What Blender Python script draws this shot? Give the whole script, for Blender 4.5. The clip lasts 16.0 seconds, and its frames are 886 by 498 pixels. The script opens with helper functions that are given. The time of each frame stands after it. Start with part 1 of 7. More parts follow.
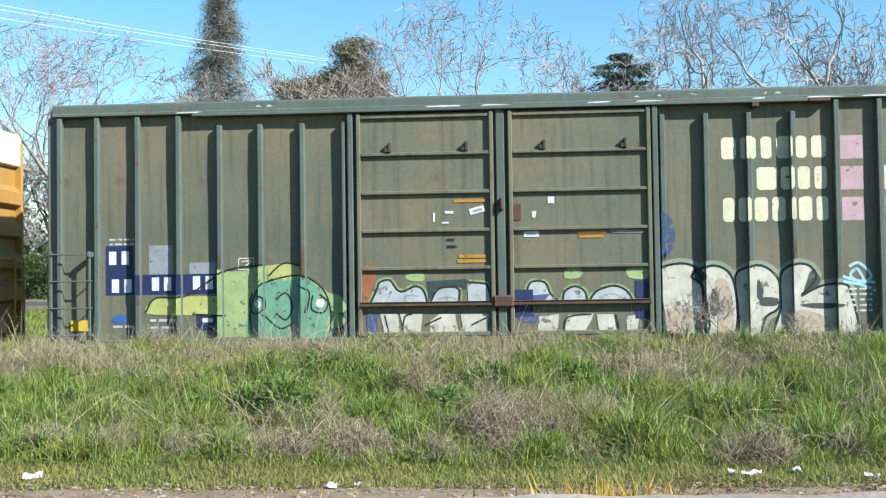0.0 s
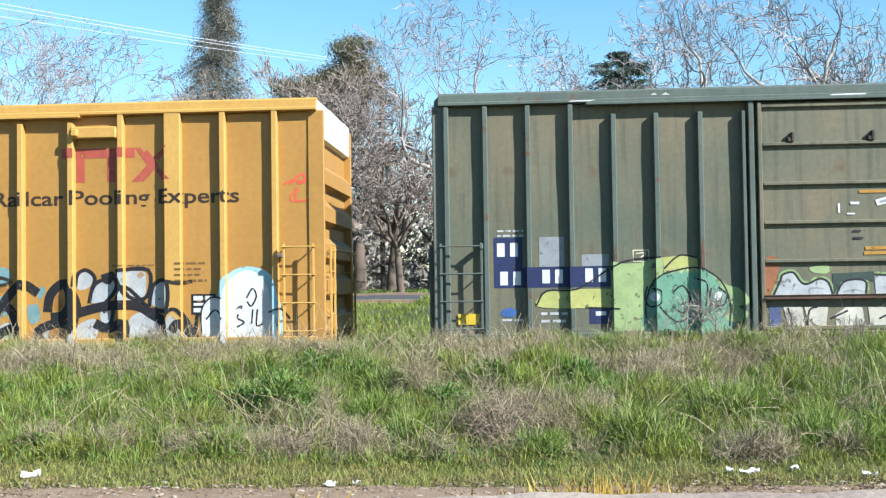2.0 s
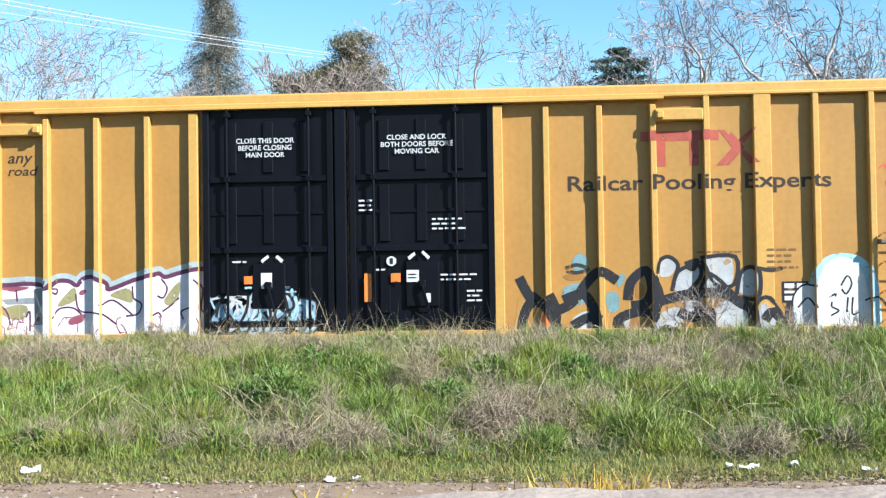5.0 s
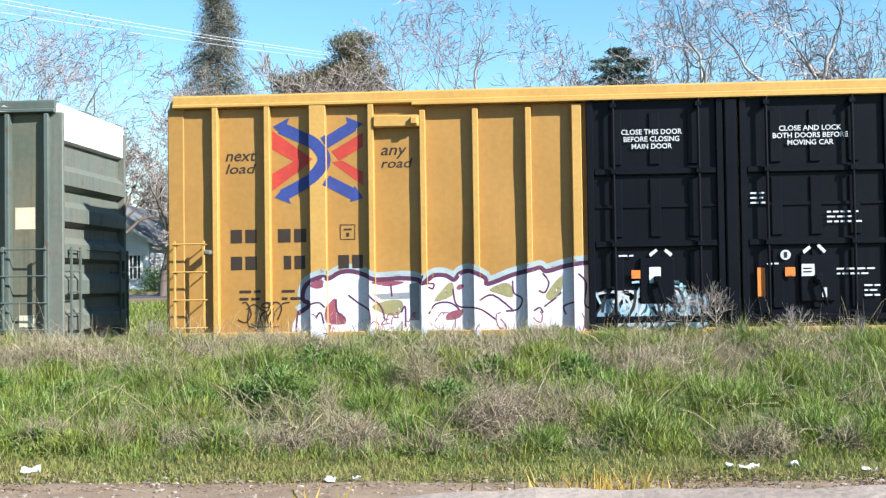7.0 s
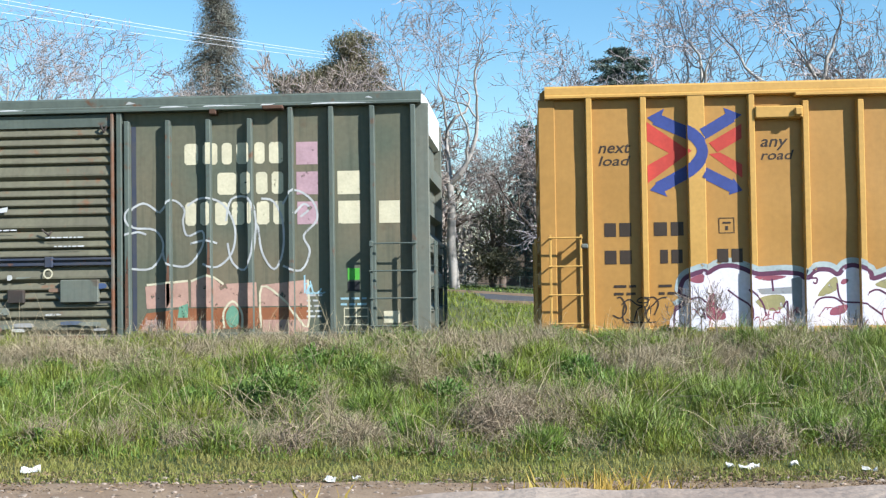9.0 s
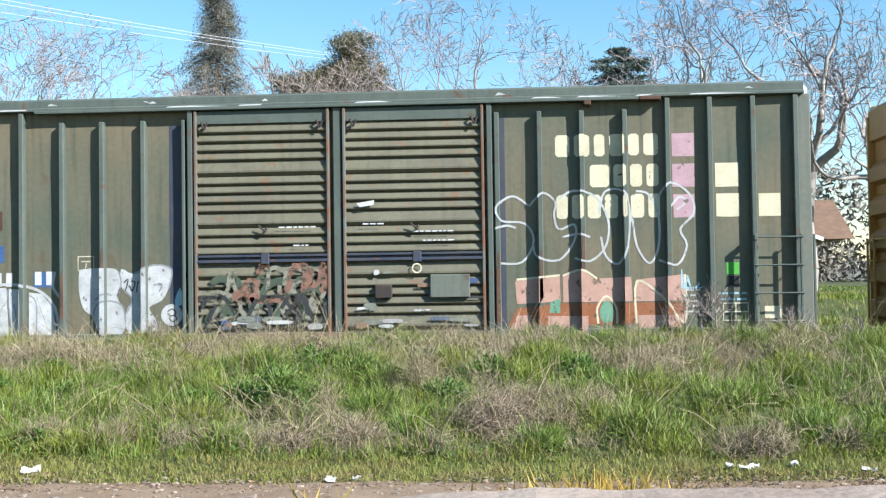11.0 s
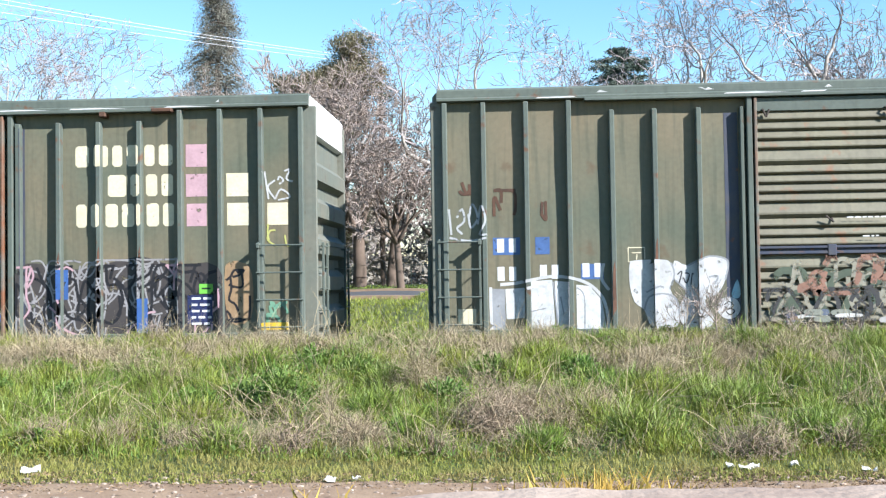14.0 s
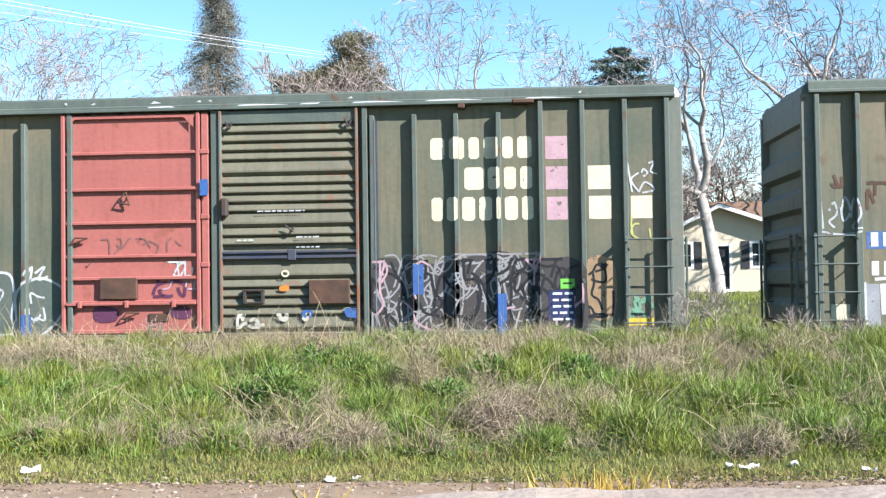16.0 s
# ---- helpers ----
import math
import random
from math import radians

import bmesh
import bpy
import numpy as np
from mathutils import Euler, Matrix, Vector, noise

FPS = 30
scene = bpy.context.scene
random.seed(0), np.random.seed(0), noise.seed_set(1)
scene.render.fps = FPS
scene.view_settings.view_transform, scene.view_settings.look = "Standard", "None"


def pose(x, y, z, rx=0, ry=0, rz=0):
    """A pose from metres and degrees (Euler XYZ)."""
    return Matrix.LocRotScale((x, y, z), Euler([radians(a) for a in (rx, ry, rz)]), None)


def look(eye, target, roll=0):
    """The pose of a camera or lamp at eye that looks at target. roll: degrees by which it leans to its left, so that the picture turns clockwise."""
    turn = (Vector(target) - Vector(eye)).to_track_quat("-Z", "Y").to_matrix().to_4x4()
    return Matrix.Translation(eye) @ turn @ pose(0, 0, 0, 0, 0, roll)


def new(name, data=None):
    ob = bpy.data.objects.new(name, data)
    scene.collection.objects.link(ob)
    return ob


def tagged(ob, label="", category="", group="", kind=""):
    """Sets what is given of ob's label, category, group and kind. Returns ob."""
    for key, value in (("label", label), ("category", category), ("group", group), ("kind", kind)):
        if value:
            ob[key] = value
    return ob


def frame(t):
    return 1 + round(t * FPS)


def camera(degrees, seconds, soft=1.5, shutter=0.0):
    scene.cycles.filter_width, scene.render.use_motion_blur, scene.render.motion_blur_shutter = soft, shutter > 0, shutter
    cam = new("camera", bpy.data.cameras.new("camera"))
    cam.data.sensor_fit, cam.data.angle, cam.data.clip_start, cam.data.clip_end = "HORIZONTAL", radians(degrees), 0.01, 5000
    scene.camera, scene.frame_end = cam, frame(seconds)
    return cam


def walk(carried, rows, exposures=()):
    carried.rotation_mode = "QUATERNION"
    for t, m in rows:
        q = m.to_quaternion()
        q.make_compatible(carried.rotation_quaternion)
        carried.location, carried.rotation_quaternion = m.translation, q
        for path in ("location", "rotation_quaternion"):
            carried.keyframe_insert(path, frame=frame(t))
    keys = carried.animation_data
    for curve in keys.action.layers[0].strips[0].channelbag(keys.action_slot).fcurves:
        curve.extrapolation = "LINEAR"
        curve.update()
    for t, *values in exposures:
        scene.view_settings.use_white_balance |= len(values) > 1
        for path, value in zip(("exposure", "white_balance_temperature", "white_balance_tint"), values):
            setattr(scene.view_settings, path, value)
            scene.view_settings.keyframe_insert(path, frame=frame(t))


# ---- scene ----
# The world: x along the railway to the right, y away from the camera, z up from the rail's top.
EYE = Vector((0.0, 0.0, 1.95))
SIDE = 18.85        # near side of the train
DRIFT = [(0, 0, 0), (0.5, 0, 0), (1.0, -1, -1), (1.5, -2, -2), (2.0, -3, -3), (2.5, -3, -5), (3.0, -3, -6),
         (3.5, -3, -7.5), (4.0, -3, -9), (4.6, -3, -10.3), (6.3, -3, -10.5), (16.0, -3, -10.5)]


def aim(right, up):
    yaw, tilt = radians(3.909 + 0.0283 * right), radians(1.962 + 0.0283 * up)
    way = Vector((-math.sin(yaw) * math.cos(tilt), math.cos(yaw) * math.cos(tilt), math.sin(tilt)))
    return look(EYE, EYE + way, -0.836)


cam = camera(42.37, 16.0, 1.3)
walk(cam, [(t, aim(a, b)) for t, a, b in DRIFT],
     [(0, 1.26, 5850, 5.0), (2.0, 1.36, 5850, 7.5), (4.0, 1.31, 5820, 9.0), (5.2, 1.51, 5820, 9.0), (6.5, 1.76, 5880, 9), (7.0, 1.40, 5880, 9), (7.5, 1.19, 5880, 9), (8.5, 1.12, 5900, 9), (9.2, 1.15, 5900, 9.5), (11.4, 1.40, 5950, 10), (12.2, 1.57, 5980, 12), (16, 1.59, 5980, 13)])

# ---- light ----
SUN_EL, SUN_AZ = radians(34), radians(123)
world = bpy.data.worlds.new("sky")
scene.world = world
world.use_nodes = True
wn = world.node_tree
sky = wn.nodes.new("ShaderNodeTexSky")
sky.sky_type, sky.sun_disc = "NISHITA", False
sky.sun_elevation, sky.sun_rotation = SUN_EL, SUN_AZ
sky.air_density, sky.dust_density, sky.ozone_density = 1.2, 0.0, 2.5
deeper = wn.nodes.new("ShaderNodeHueSaturation")
deeper.inputs["Saturation"].default_value, deeper.inputs["Hue"].default_value = 1.2, 0.492
wn.links.new(sky.outputs[0], deeper.inputs["Color"])
wn.links.new(deeper.outputs[0], wn.nodes["Background"].inputs[0])
wn.nodes["Background"].inputs[1].default_value = 0.074
sun = new("sun", bpy.data.lights.new("sun", "SUN"))
sun.data.energy, sun.data.angle, sun.data.color = 5.0, radians(0.6), (1.0, 0.96, 0.89)
to_sun = Vector((math.sin(SUN_AZ) * math.cos(SUN_EL), math.cos(SUN_AZ) * math.cos(SUN_EL), math.sin(SUN_EL)))
sun.matrix_world = look(to_sun * 50, (0, 0, 0))


# ---- materials ----
def material(name, base, rough=0.7, metal=0.0, second=None, scale=2.0, third=None, streak=0.0, bump=0.15, grain=40.0,
             island=0.0, through_light=None, spec=0.35, wear=0.0):
    """base and second mix by a broad noise, third comes in as spots; streak stretches the broad noise downwards;
    island varies the brightness from piece to piece."""
    m = bpy.data.materials.new(name)
    m.use_nodes = True
    nt = m.node_tree
    bsdf = nt.nodes["Principled BSDF"]
    bsdf.inputs["Roughness"].default_value = rough
    bsdf.inputs["Metallic"].default_value = metal
    bsdf.inputs["Specular IOR Level"].default_value = spec
    coord = nt.nodes.new("ShaderNodeTexCoord")

    def noise_of(size, detail, stretch=1.0):
        mp = nt.nodes.new("ShaderNodeMapping")
        mp.inputs["Scale"].default_value = (1, 1, stretch)
        nt.links.new(coord.outputs["Object"], mp.inputs[0])
        n = nt.nodes.new("ShaderNodeTexNoise")
        n.inputs["Scale"].default_value, n.inputs["Detail"].default_value = size, detail
        nt.links.new(mp.outputs[0], n.inputs["Vector"])
        return n.outputs["Fac"]

    def ramp(fac, lo, hi):
        r = nt.nodes.new("ShaderNodeMapRange")
        r.inputs["From Min"].default_value, r.inputs["From Max"].default_value = lo, hi
        nt.links.new(fac, r.inputs["Value"])
        return r.outputs[0]

    def mix(fac, a, b, kind="MIX"):
        x = nt.nodes.new("ShaderNodeMix")
        x.data_type, x.blend_type = "RGBA", kind
        if isinstance(fac, float):
            x.inputs[0].default_value = fac
        else:
            nt.links.new(fac, x.inputs[0])
        for slot, v in ((6, a), (7, b)):
            if isinstance(v, tuple):
                x.inputs[slot].default_value = (*v, 1)
            else:
                nt.links.new(v, x.inputs[slot])
        return x.outputs[2]

    colour = mix(ramp(noise_of(scale, 5), 0.32, 0.68), base, second or tuple(c * 0.8 for c in base))
    if streak:
        colour = mix(ramp(noise_of(9, 3, 0.06), 0.5, 0.85), colour, tuple(c * (1 - streak) for c in base))
    if third:
        colour = mix(ramp(noise_of(scale * 2.3 + 1, 8), 0.62, 0.74), colour, third)
    fine = noise_of(grain, 4)
    colour = mix(ramp(fine, 0.2, 0.8), colour, mix(1.0, colour, (0.8, 0.8, 0.8), "MULTIPLY"))
    if island:
        if island > 0:
            g = nt.nodes.new("ShaderNodeNewGeometry").outputs["Random Per Island"]
        else:
            g = nt.nodes.new("ShaderNodeObjectInfo").outputs["Random"]
        hsv = nt.nodes.new("ShaderNodeHueSaturation")
        nt.links.new(colour, hsv.inputs["Color"])
        r = nt.nodes.new("ShaderNodeMapRange")
        r.inputs["To Min"].default_value, r.inputs["To Max"].default_value = 1 - abs(island), 1 + abs(island)
        nt.links.new(g, r.inputs["Value"])
        nt.links.new(r.outputs[0], hsv.inputs["Value"])
        colour = hsv.outputs[0]
    nt.links.new(colour, bsdf.inputs["Base Color"])
    if bump:
        b = nt.nodes.new("ShaderNodeBump")
        b.inputs["Strength"].default_value, b.inputs["Distance"].default_value = bump, 0.01
        nt.links.new(fine, b.inputs["Height"])
        nt.links.new(b.outputs[0], bsdf.inputs["Normal"])
    if through_light:
        tr = nt.nodes.new("ShaderNodeBsdfTranslucent")
        nt.links.new(colour, tr.inputs[0])
        mx = nt.nodes.new("ShaderNodeMixShader")
        mx.inputs[0].default_value = through_light
        nt.links.new(bsdf.outputs[0], mx.inputs[1])
        nt.links.new(tr.outputs[0], mx.inputs[2])
        nt.links.new(mx.outputs[0], nt.nodes["Material Output"].inputs[0])
    if wear:
        gone = nt.nodes.new("ShaderNodeMixShader")
        nt.links.new(ramp(noise_of(7, 9), 0.66 - wear, 0.74 - wear * 0.6), gone.inputs[0])
        nt.links.new(bsdf.outputs[0], gone.inputs[1])
        nt.links.new(nt.nodes.new("ShaderNodeBsdfTransparent").outputs[0], gone.inputs[2])
        nt.links.new(gone.outputs[0], nt.nodes["Material Output"].inputs[0])
    return m


GREEN = material("olive_paint", (0.102, 0.114, 0.082), 0.5, second=(0.172, 0.142, 0.092), scale=0.55, third=(0.12, 0.09, 0.058), streak=0.3, grain=12, bump=0.08, spec=0.2)
GREEN_TRIM = material("grey_green_paint", (0.106, 0.124, 0.103), 0.5, second=(0.085, 0.102, 0.088), scale=1.5, streak=0.25, third=(0.12, 0.06, 0.035), grain=15, bump=0.08, spec=0.22)
# Car ends: green lifted in the colour for sun on them; brown spots and streaks.
END_GREEN = material("sunlit_grimy_end_green", (0.125, 0.140, 0.115), 0.6, second=(0.145, 0.140, 0.108), scale=1.2, third=(0.09, 0.06, 0.04), streak=0.3, grain=14)
RUSTY = material("rusty_green_steel", (0.12, 0.135, 0.115), 0.7, second=(0.16, 0.07, 0.035), scale=3.0, third=(0.10, 0.04, 0.02), grain=25)
YELLOW = material("ochre_paint", (0.375, 0.20, 0.048), 0.5, second=(0.33, 0.172, 0.040), scale=0.7, streak=0.14, grain=10, bump=0.06)
YELLOW_TRIM = material("bright_ochre_paint", (0.50, 0.29, 0.075), 0.45, second=(0.45, 0.255, 0.062), scale=1.2, grain=15, bump=0.06)
BLACK = material("black_paint", (0.0030, 0.0034, 0.0060), 0.40, second=(0.0045, 0.005, 0.008), scale=1.2, streak=0.2, grain=18, bump=0.04, spec=0.12)
IRON = material("dark_underframe_iron", (0.03, 0.028, 0.026), 0.8, second=(0.06, 0.04, 0.03), scale=3)
STEEL = material("worn_wheel_steel", (0.16, 0.13, 0.11), 0.5, 0.6, second=(0.10, 0.06, 0.04), scale=4)
WHITE_END = material("white_end_paint", (0.80, 0.80, 0.78), 0.5, second=(0.70, 0.70, 0.67), scale=1.5, streak=0.15)
RED_DOOR = material("faded_red_oxide_paint", (0.35, 0.113, 0.092), 0.6, second=(0.31, 0.098, 0.08), scale=1.0, third=(0.24, 0.08, 0.05), streak=0.2, grain=14)
DOOR_GREEN = material("weathered_louvre_paint", (0.150, 0.140, 0.092), 0.6, second=(0.12, 0.11, 0.077), scale=1.6, third=(0.17, 0.09, 0.05), streak=0.35, grain=18)
BROWN_IRON = material("rusted_iron", (0.10, 0.05, 0.03), 0.8, second=(0.05, 0.03, 0.02), scale=5)


def ink(name, c, k=0.8, rough=0.6, wear=0.06):
    """Sprayed or stencilled paint, worn through in spots."""
    return material(name, c, rough, second=tuple(x * k for x in c), scale=4, grain=20, bump=0.03, wear=wear)


CREAM = ink("cream_lettering", (0.62, 0.56, 0.39), wear=0.02)
WHITE = ink("white_lettering", (0.62, 0.62, 0.61), wear=0.0)
CHALK = ink("chalk_white_spray", (0.50, 0.50, 0.49), 0.72, wear=0.05)
PINK = ink("faded_pink_paint", (0.45, 0.29, 0.32))
NAVY = ink("navy_panel_paint", (0.018, 0.026, 0.085))
BLUE = ink("blue_spray", (0.045, 0.11, 0.30))
SIGN_BLUE = ink("emblem_blue", (0.035, 0.055, 0.22), wear=0.0)
SIGN_RED = ink("emblem_red", (0.45, 0.045, 0.03), wear=0.0)
DULL_RED = ink("faded_red_paint", (0.36, 0.075, 0.05))
INK = ink("dark_lettering", (0.035, 0.022, 0.014), wear=0.0)
SPRAY_BLACK = ink("black_spray", (0.014, 0.014, 0.017))
SPRAY_GREY = ink("silver_grey_spray", (0.40, 0.41, 0.41), 0.75)
SPRAY_GREEN = ink("mint_spray", (0.15, 0.30, 0.20))
SPRAY_LIME = ink("lime_spray", (0.29, 0.37, 0.16))
SPRAY_YELLOW = ink("yellow_spray", (0.40, 0.40, 0.13))
SPRAY_BONE = ink("bone_spray", (0.52, 0.49, 0.40), 0.7)
SPRAY_CYAN = ink("pale_cyan_spray", (0.34, 0.52, 0.58))
SPRAY_PEACH = ink("peach_spray", (0.46, 0.28, 0.215))
SPRAY_RUST = ink("orange_brown_spray", (0.28, 0.105, 0.045))
SPRAY_RED = ink("red_spray", (0.62, 0.10, 0.05))
SPRAY_PLUM = ink("plum_spray", (0.10, 0.03, 0.07))
PATCH_GREY = ink("grey_patch_paint", (0.26, 0.27, 0.28))
ORANGE = ink("orange_sticker", (0.75, 0.20, 0.03))
SIGNAL_YELLOW = ink("yellow_step_paint", (0.62, 0.42, 0.03))


# ---- mesh helpers ----
def part(name, bm, mat, parent=None, label="", smooth=False):
    me = bpy.data.meshes.new(name)
    bm.to_mesh(me)
    bm.free()
    me.materials.append(mat)
    if smooth:
        me.polygons.foreach_set("use_smooth", [True] * len(me.polygons))
    ob = new(name, me)
    ob.parent = parent
    if label:
        ob["label"] = label
    return ob


def share(name, source, parent, m=None):
    ob = new(name, source.data)
    ob.parent = parent
    if m is not None:
        ob.matrix_basis = m
    return ob


def box(bm, x0, x1, y0, y1, z0, z1, bev=0.0):
    made = bmesh.ops.create_cube(bm, size=1)["verts"]
    for v in made:
        v.co = Vector(((x0 + x1) / 2 + v.co.x * (x1 - x0), (y0 + y1) / 2 + v.co.y * (y1 - y0), (z0 + z1) / 2 + v.co.z * (z1 - z0)))
    if bev:
        edges = list({e for v in made for e in v.link_edges})
        bmesh.ops.bevel(bm, geom=edges, offset=bev, segments=1, affect="EDGES")
    return bm


def boxes(*rows, bev=0.0):
    bm = bmesh.new()
    for r in rows:
        box(bm, *r, bev=bev)
    return bm


def rod(bm, a, b, r, seg=8, r2=None):
    a, b = Vector(a), Vector(b)
    q = (b - a).to_track_quat("Z", "Y").to_matrix().to_4x4()
    bmesh.ops.create_cone(bm, cap_ends=True, segments=seg, radius1=r, radius2=r if r2 is None else r2, depth=(b - a).length,
                          matrix=Matrix.Translation((a + b) / 2) @ q)
    return bm


def extrude_profile(pts, a0, a1, place, cap=True):
    """A closed outline of (p, q) pairs swept from a0 to a1; place(p, q, a) gives the point."""
    bm = bmesh.new()
    rings = [[bm.verts.new(place(p, q, a)) for p, q in pts] for a in (a0, a1)]
    n = len(pts)
    for i in range(n):
        bm.faces.new((rings[0][i], rings[0][(i + 1) % n], rings[1][(i + 1) % n], rings[1][i]))
    if cap:
        for ring in rings:
            bm.faces.new(ring)
    bmesh.ops.recalc_face_normals(bm, faces=bm.faces)
    return bm


def raw_mesh(name, verts, faces, mat, parent=None, smooth=False):
    me = bpy.data.meshes.new(name)
    me.from_pydata(verts, [], faces)
    me.materials.append(mat)
    if smooth:
        me.polygons.foreach_set("use_smooth", [True] * len(me.polygons))
    ob = new(name, me)
    ob.parent = parent
    return ob


def empty(name, at=(0, 0, 0)):
    e = new(name)
    e.location = at
    e.empty_display_size = 0.2
    return e


# ---- ground ----
def smooth_step(a, b, v):
    k = min(1.0, max(0.0, (v - a) / (b - a)))
    return k * k * (3 - 2 * k)


def land(x, y):
    """Height of the ground: roadside dirt, a bank, the shallow railway cut, the meadow and the street behind."""
    z = 0.45 + 0.62 * smooth_step(8.6, 15.2, y)
    z -= 1.32 * smooth_step(15.9, 17.4, y)
    z += 1.05 * smooth_step(22.6, 27.0, y)
    z += 0.62 * smooth_step(27.0, 60.0, y)
    if y > 25:
        z += 0.38 * smooth_step(3.0, -5.0, x) * smooth_step(27, 42, y)
    rise = smooth_step(3.4, 5.4, x) + 0.9 * smooth_step(-3.9, -2.9, x) * smooth_step(-0.7, -1.6, x)
    z += 0.42 * rise * smooth_step(30, 34, y) * smooth_step(41, 37.5, y)
    z += 0.04 * noise.noise((x * 0.5, y * 0.5, 0)) * smooth_step(8.5, 9.5, y) * (0 if 16.5 < y < 23 else 1)
    z += 0.15 * noise.noise((x * 1.5, y * 1.5, 9)) * smooth_step(9.0, 10.5, y) * smooth_step(16.6, 15.6, y)
    z += 0.012 * noise.noise((x * 2.1, y * 2.1, 3))
    return z


def strip(bounds_x, bounds_y, nx, ny, lift=0.0):
    xs = np.linspace(*bounds_x, nx)
    ys = np.array(bounds_y) if ny is None else np.linspace(*bounds_y, ny)
    verts = [(x, y, land(x, y) + lift) for y in ys for x in xs]
    faces = [(j * nx + i, j * nx + i + 1, (j + 1) * nx + i + 1, (j + 1) * nx + i) for j in range(len(ys) - 1) for i in range(nx - 1)]
    return verts, faces


SOIL = material("dry_brown_soil", (0.19, 0.125, 0.078), 0.95, second=(0.27, 0.19, 0.12), scale=3, third=(0.10, 0.065, 0.04), grain=45, bump=1.0)
TURF = material("meadow_turf", (0.055, 0.075, 0.018), 0.95, second=(0.085, 0.085, 0.03), scale=0.9, third=(0.15, 0.12, 0.05), grain=30, bump=0.6)
ASPHALT = material("street_asphalt", (0.055, 0.055, 0.058), 0.9, second=(0.07, 0.07, 0.07), scale=1.5, grain=60)
GRAVEL = material("railway_ballast", (0.17, 0.15, 0.13), 0.95, second=(0.10, 0.09, 0.08), scale=9, grain=30, bump=0.8)
KERB = material("pale_concrete", (0.40, 0.315, 0.245), 0.9, second=(0.26, 0.195, 0.15), scale=6, grain=80, bump=0.4)

TAN_KERB = material("dusty_tan_kerb", (0.24, 0.17, 0.11), 0.9, second=(0.19, 0.13, 0.085), scale=4, grain=60)

rows_y = [-300, -60, -8, 0, 4, 6, 7.2, 8, 8.4] + list(np.arange(8.7, 17.8, 0.18)) + [18.5, 20, 21.5] + list(np.arange(22.5, 62, 0.7)) + [66, 75, 90, 130, 220, 500, 1500, 3500]
cols_x = [-3000, -900, -300, -120, -70, -45] + list(np.arange(-34, 34.1, 0.4)) + [45, 70, 120, 300, 900, 3000]
verts = [(x, y, land(min(max(x, -60), 60), y)) for y in rows_y for x in cols_x]
w = len(cols_x)
faces = [(j * w + i, j * w + i + 1, (j + 1) * w + i + 1, (j + 1) * w + i) for j in range(len(rows_y) - 1) for i in range(w - 1)]
ground = raw_mesh("ground", verts, faces, TURF, smooth=True)
tagged(ground, "grassy ground with a bank beside the railway", "ground", kind="structure")
v, f = strip((-40, 40), (5.5, 8.95), 120, 40, 0.012)
v = [(x, y, z - (0.03 if y > 8.6 + 0.2 * noise.noise((x * 0.8, 0, 1)) + 0.12 * noise.noise((x * 4, 0, 5)) else 0)) for x, y, z in v]
tagged(raw_mesh("dirt_track", v, f, SOIL, smooth=True), "bare brown dirt verge beside the grassy bank", "ground", kind="structure")
v, f = strip((-45, 45), (40.5, 47), 120, 10, 0.03)
tagged(raw_mesh("road", v, f, ASPHALT, smooth=True), "grey asphalt street beyond the railway", "road", kind="structure")
for y0 in (40.2, 47.0):
    v, f = strip((-45, 45), (y0, y0 + 0.3), 120, 2, 0.12)
    n = len(v)
    v2 = v + [(x, y, z - 0.3) for x, y, z in v]
    f2 = f + [(i, i + 1, n + i + 1, n + i) for i in range(119)] + [(120 + i, 121 + i, n + 121 + i, n + 120 + i) for i in range(119)]
    tagged(raw_mesh("kerb", v2, f2, TAN_KERB), "dusty tan concrete street kerb", "kerb", kind="structure")

# railway track
ballast = extrude_profile([(16.9, -0.35), (18.3, -0.18), (22.3, -0.18), (23.4, -0.35)], -130, 80, lambda p, q, a: (a, p, q))
tagged(part("ballast", ballast, GRAVEL), "grey crushed stone bed under the rails", "ballast", kind="structure")
for y0 in (SIDE + 1.5 - 0.7525, SIDE + 1.5 + 0.7525):
    rail = extrude_profile([(-0.07, -0.17), (0.07, -0.17), (0.07, -0.155), (0.012, -0.13), (0.012, -0.045), (0.036, -0.035), (0.036, 0), (-0.036, 0), (-0.036, -0.035), (-0.012, -0.045), (-0.012, -0.13), (-0.07, -0.155)],
                           -130, 80, lambda p, q, a: (a, y0 + p, q))
    tagged(part("rail", rail, STEEL), "worn steel rail of the railway track", "rail", kind="structure")


# ---- boxcars ----
DEPTH = 3.05      # width of a car body
POST = 0.13      # how far the side posts stand proud
TRAVEL = [(0.0, 0.0), (0.5, 1.647), (1.0, 3.3), (1.5, 4.934), (2.0, 6.57), (2.5, 8.201), (3.0, 9.82), (3.5, 11.437), (4.0, 13.06),
          (6.5, 21.112), (7.0, 22.68), (7.5, 24.19), (8.0, 25.756), (8.5, 27.329), (9.0, 28.893), (11.5, 36.646), (12.0, 38.189),
          (12.5, 39.731), (13.0, 41.268), (13.5, 42.793), (14.0, 44.314), (14.5, 45.829), (15.0, 47.327), (15.5, 48.832), (16.0, 50.341)]
CARS, WHEELS = [], []


def warp(u, z):
    """Slight buckling of the side sheets."""
    return 0.013 * noise.noise((u * 0.9, z * 0.9, 1.7)) + 0.006 * noise.noise((u * 0.7, z * 1.9, 5.2)) + 0.003 * math.sin(u * 5.1 + z)


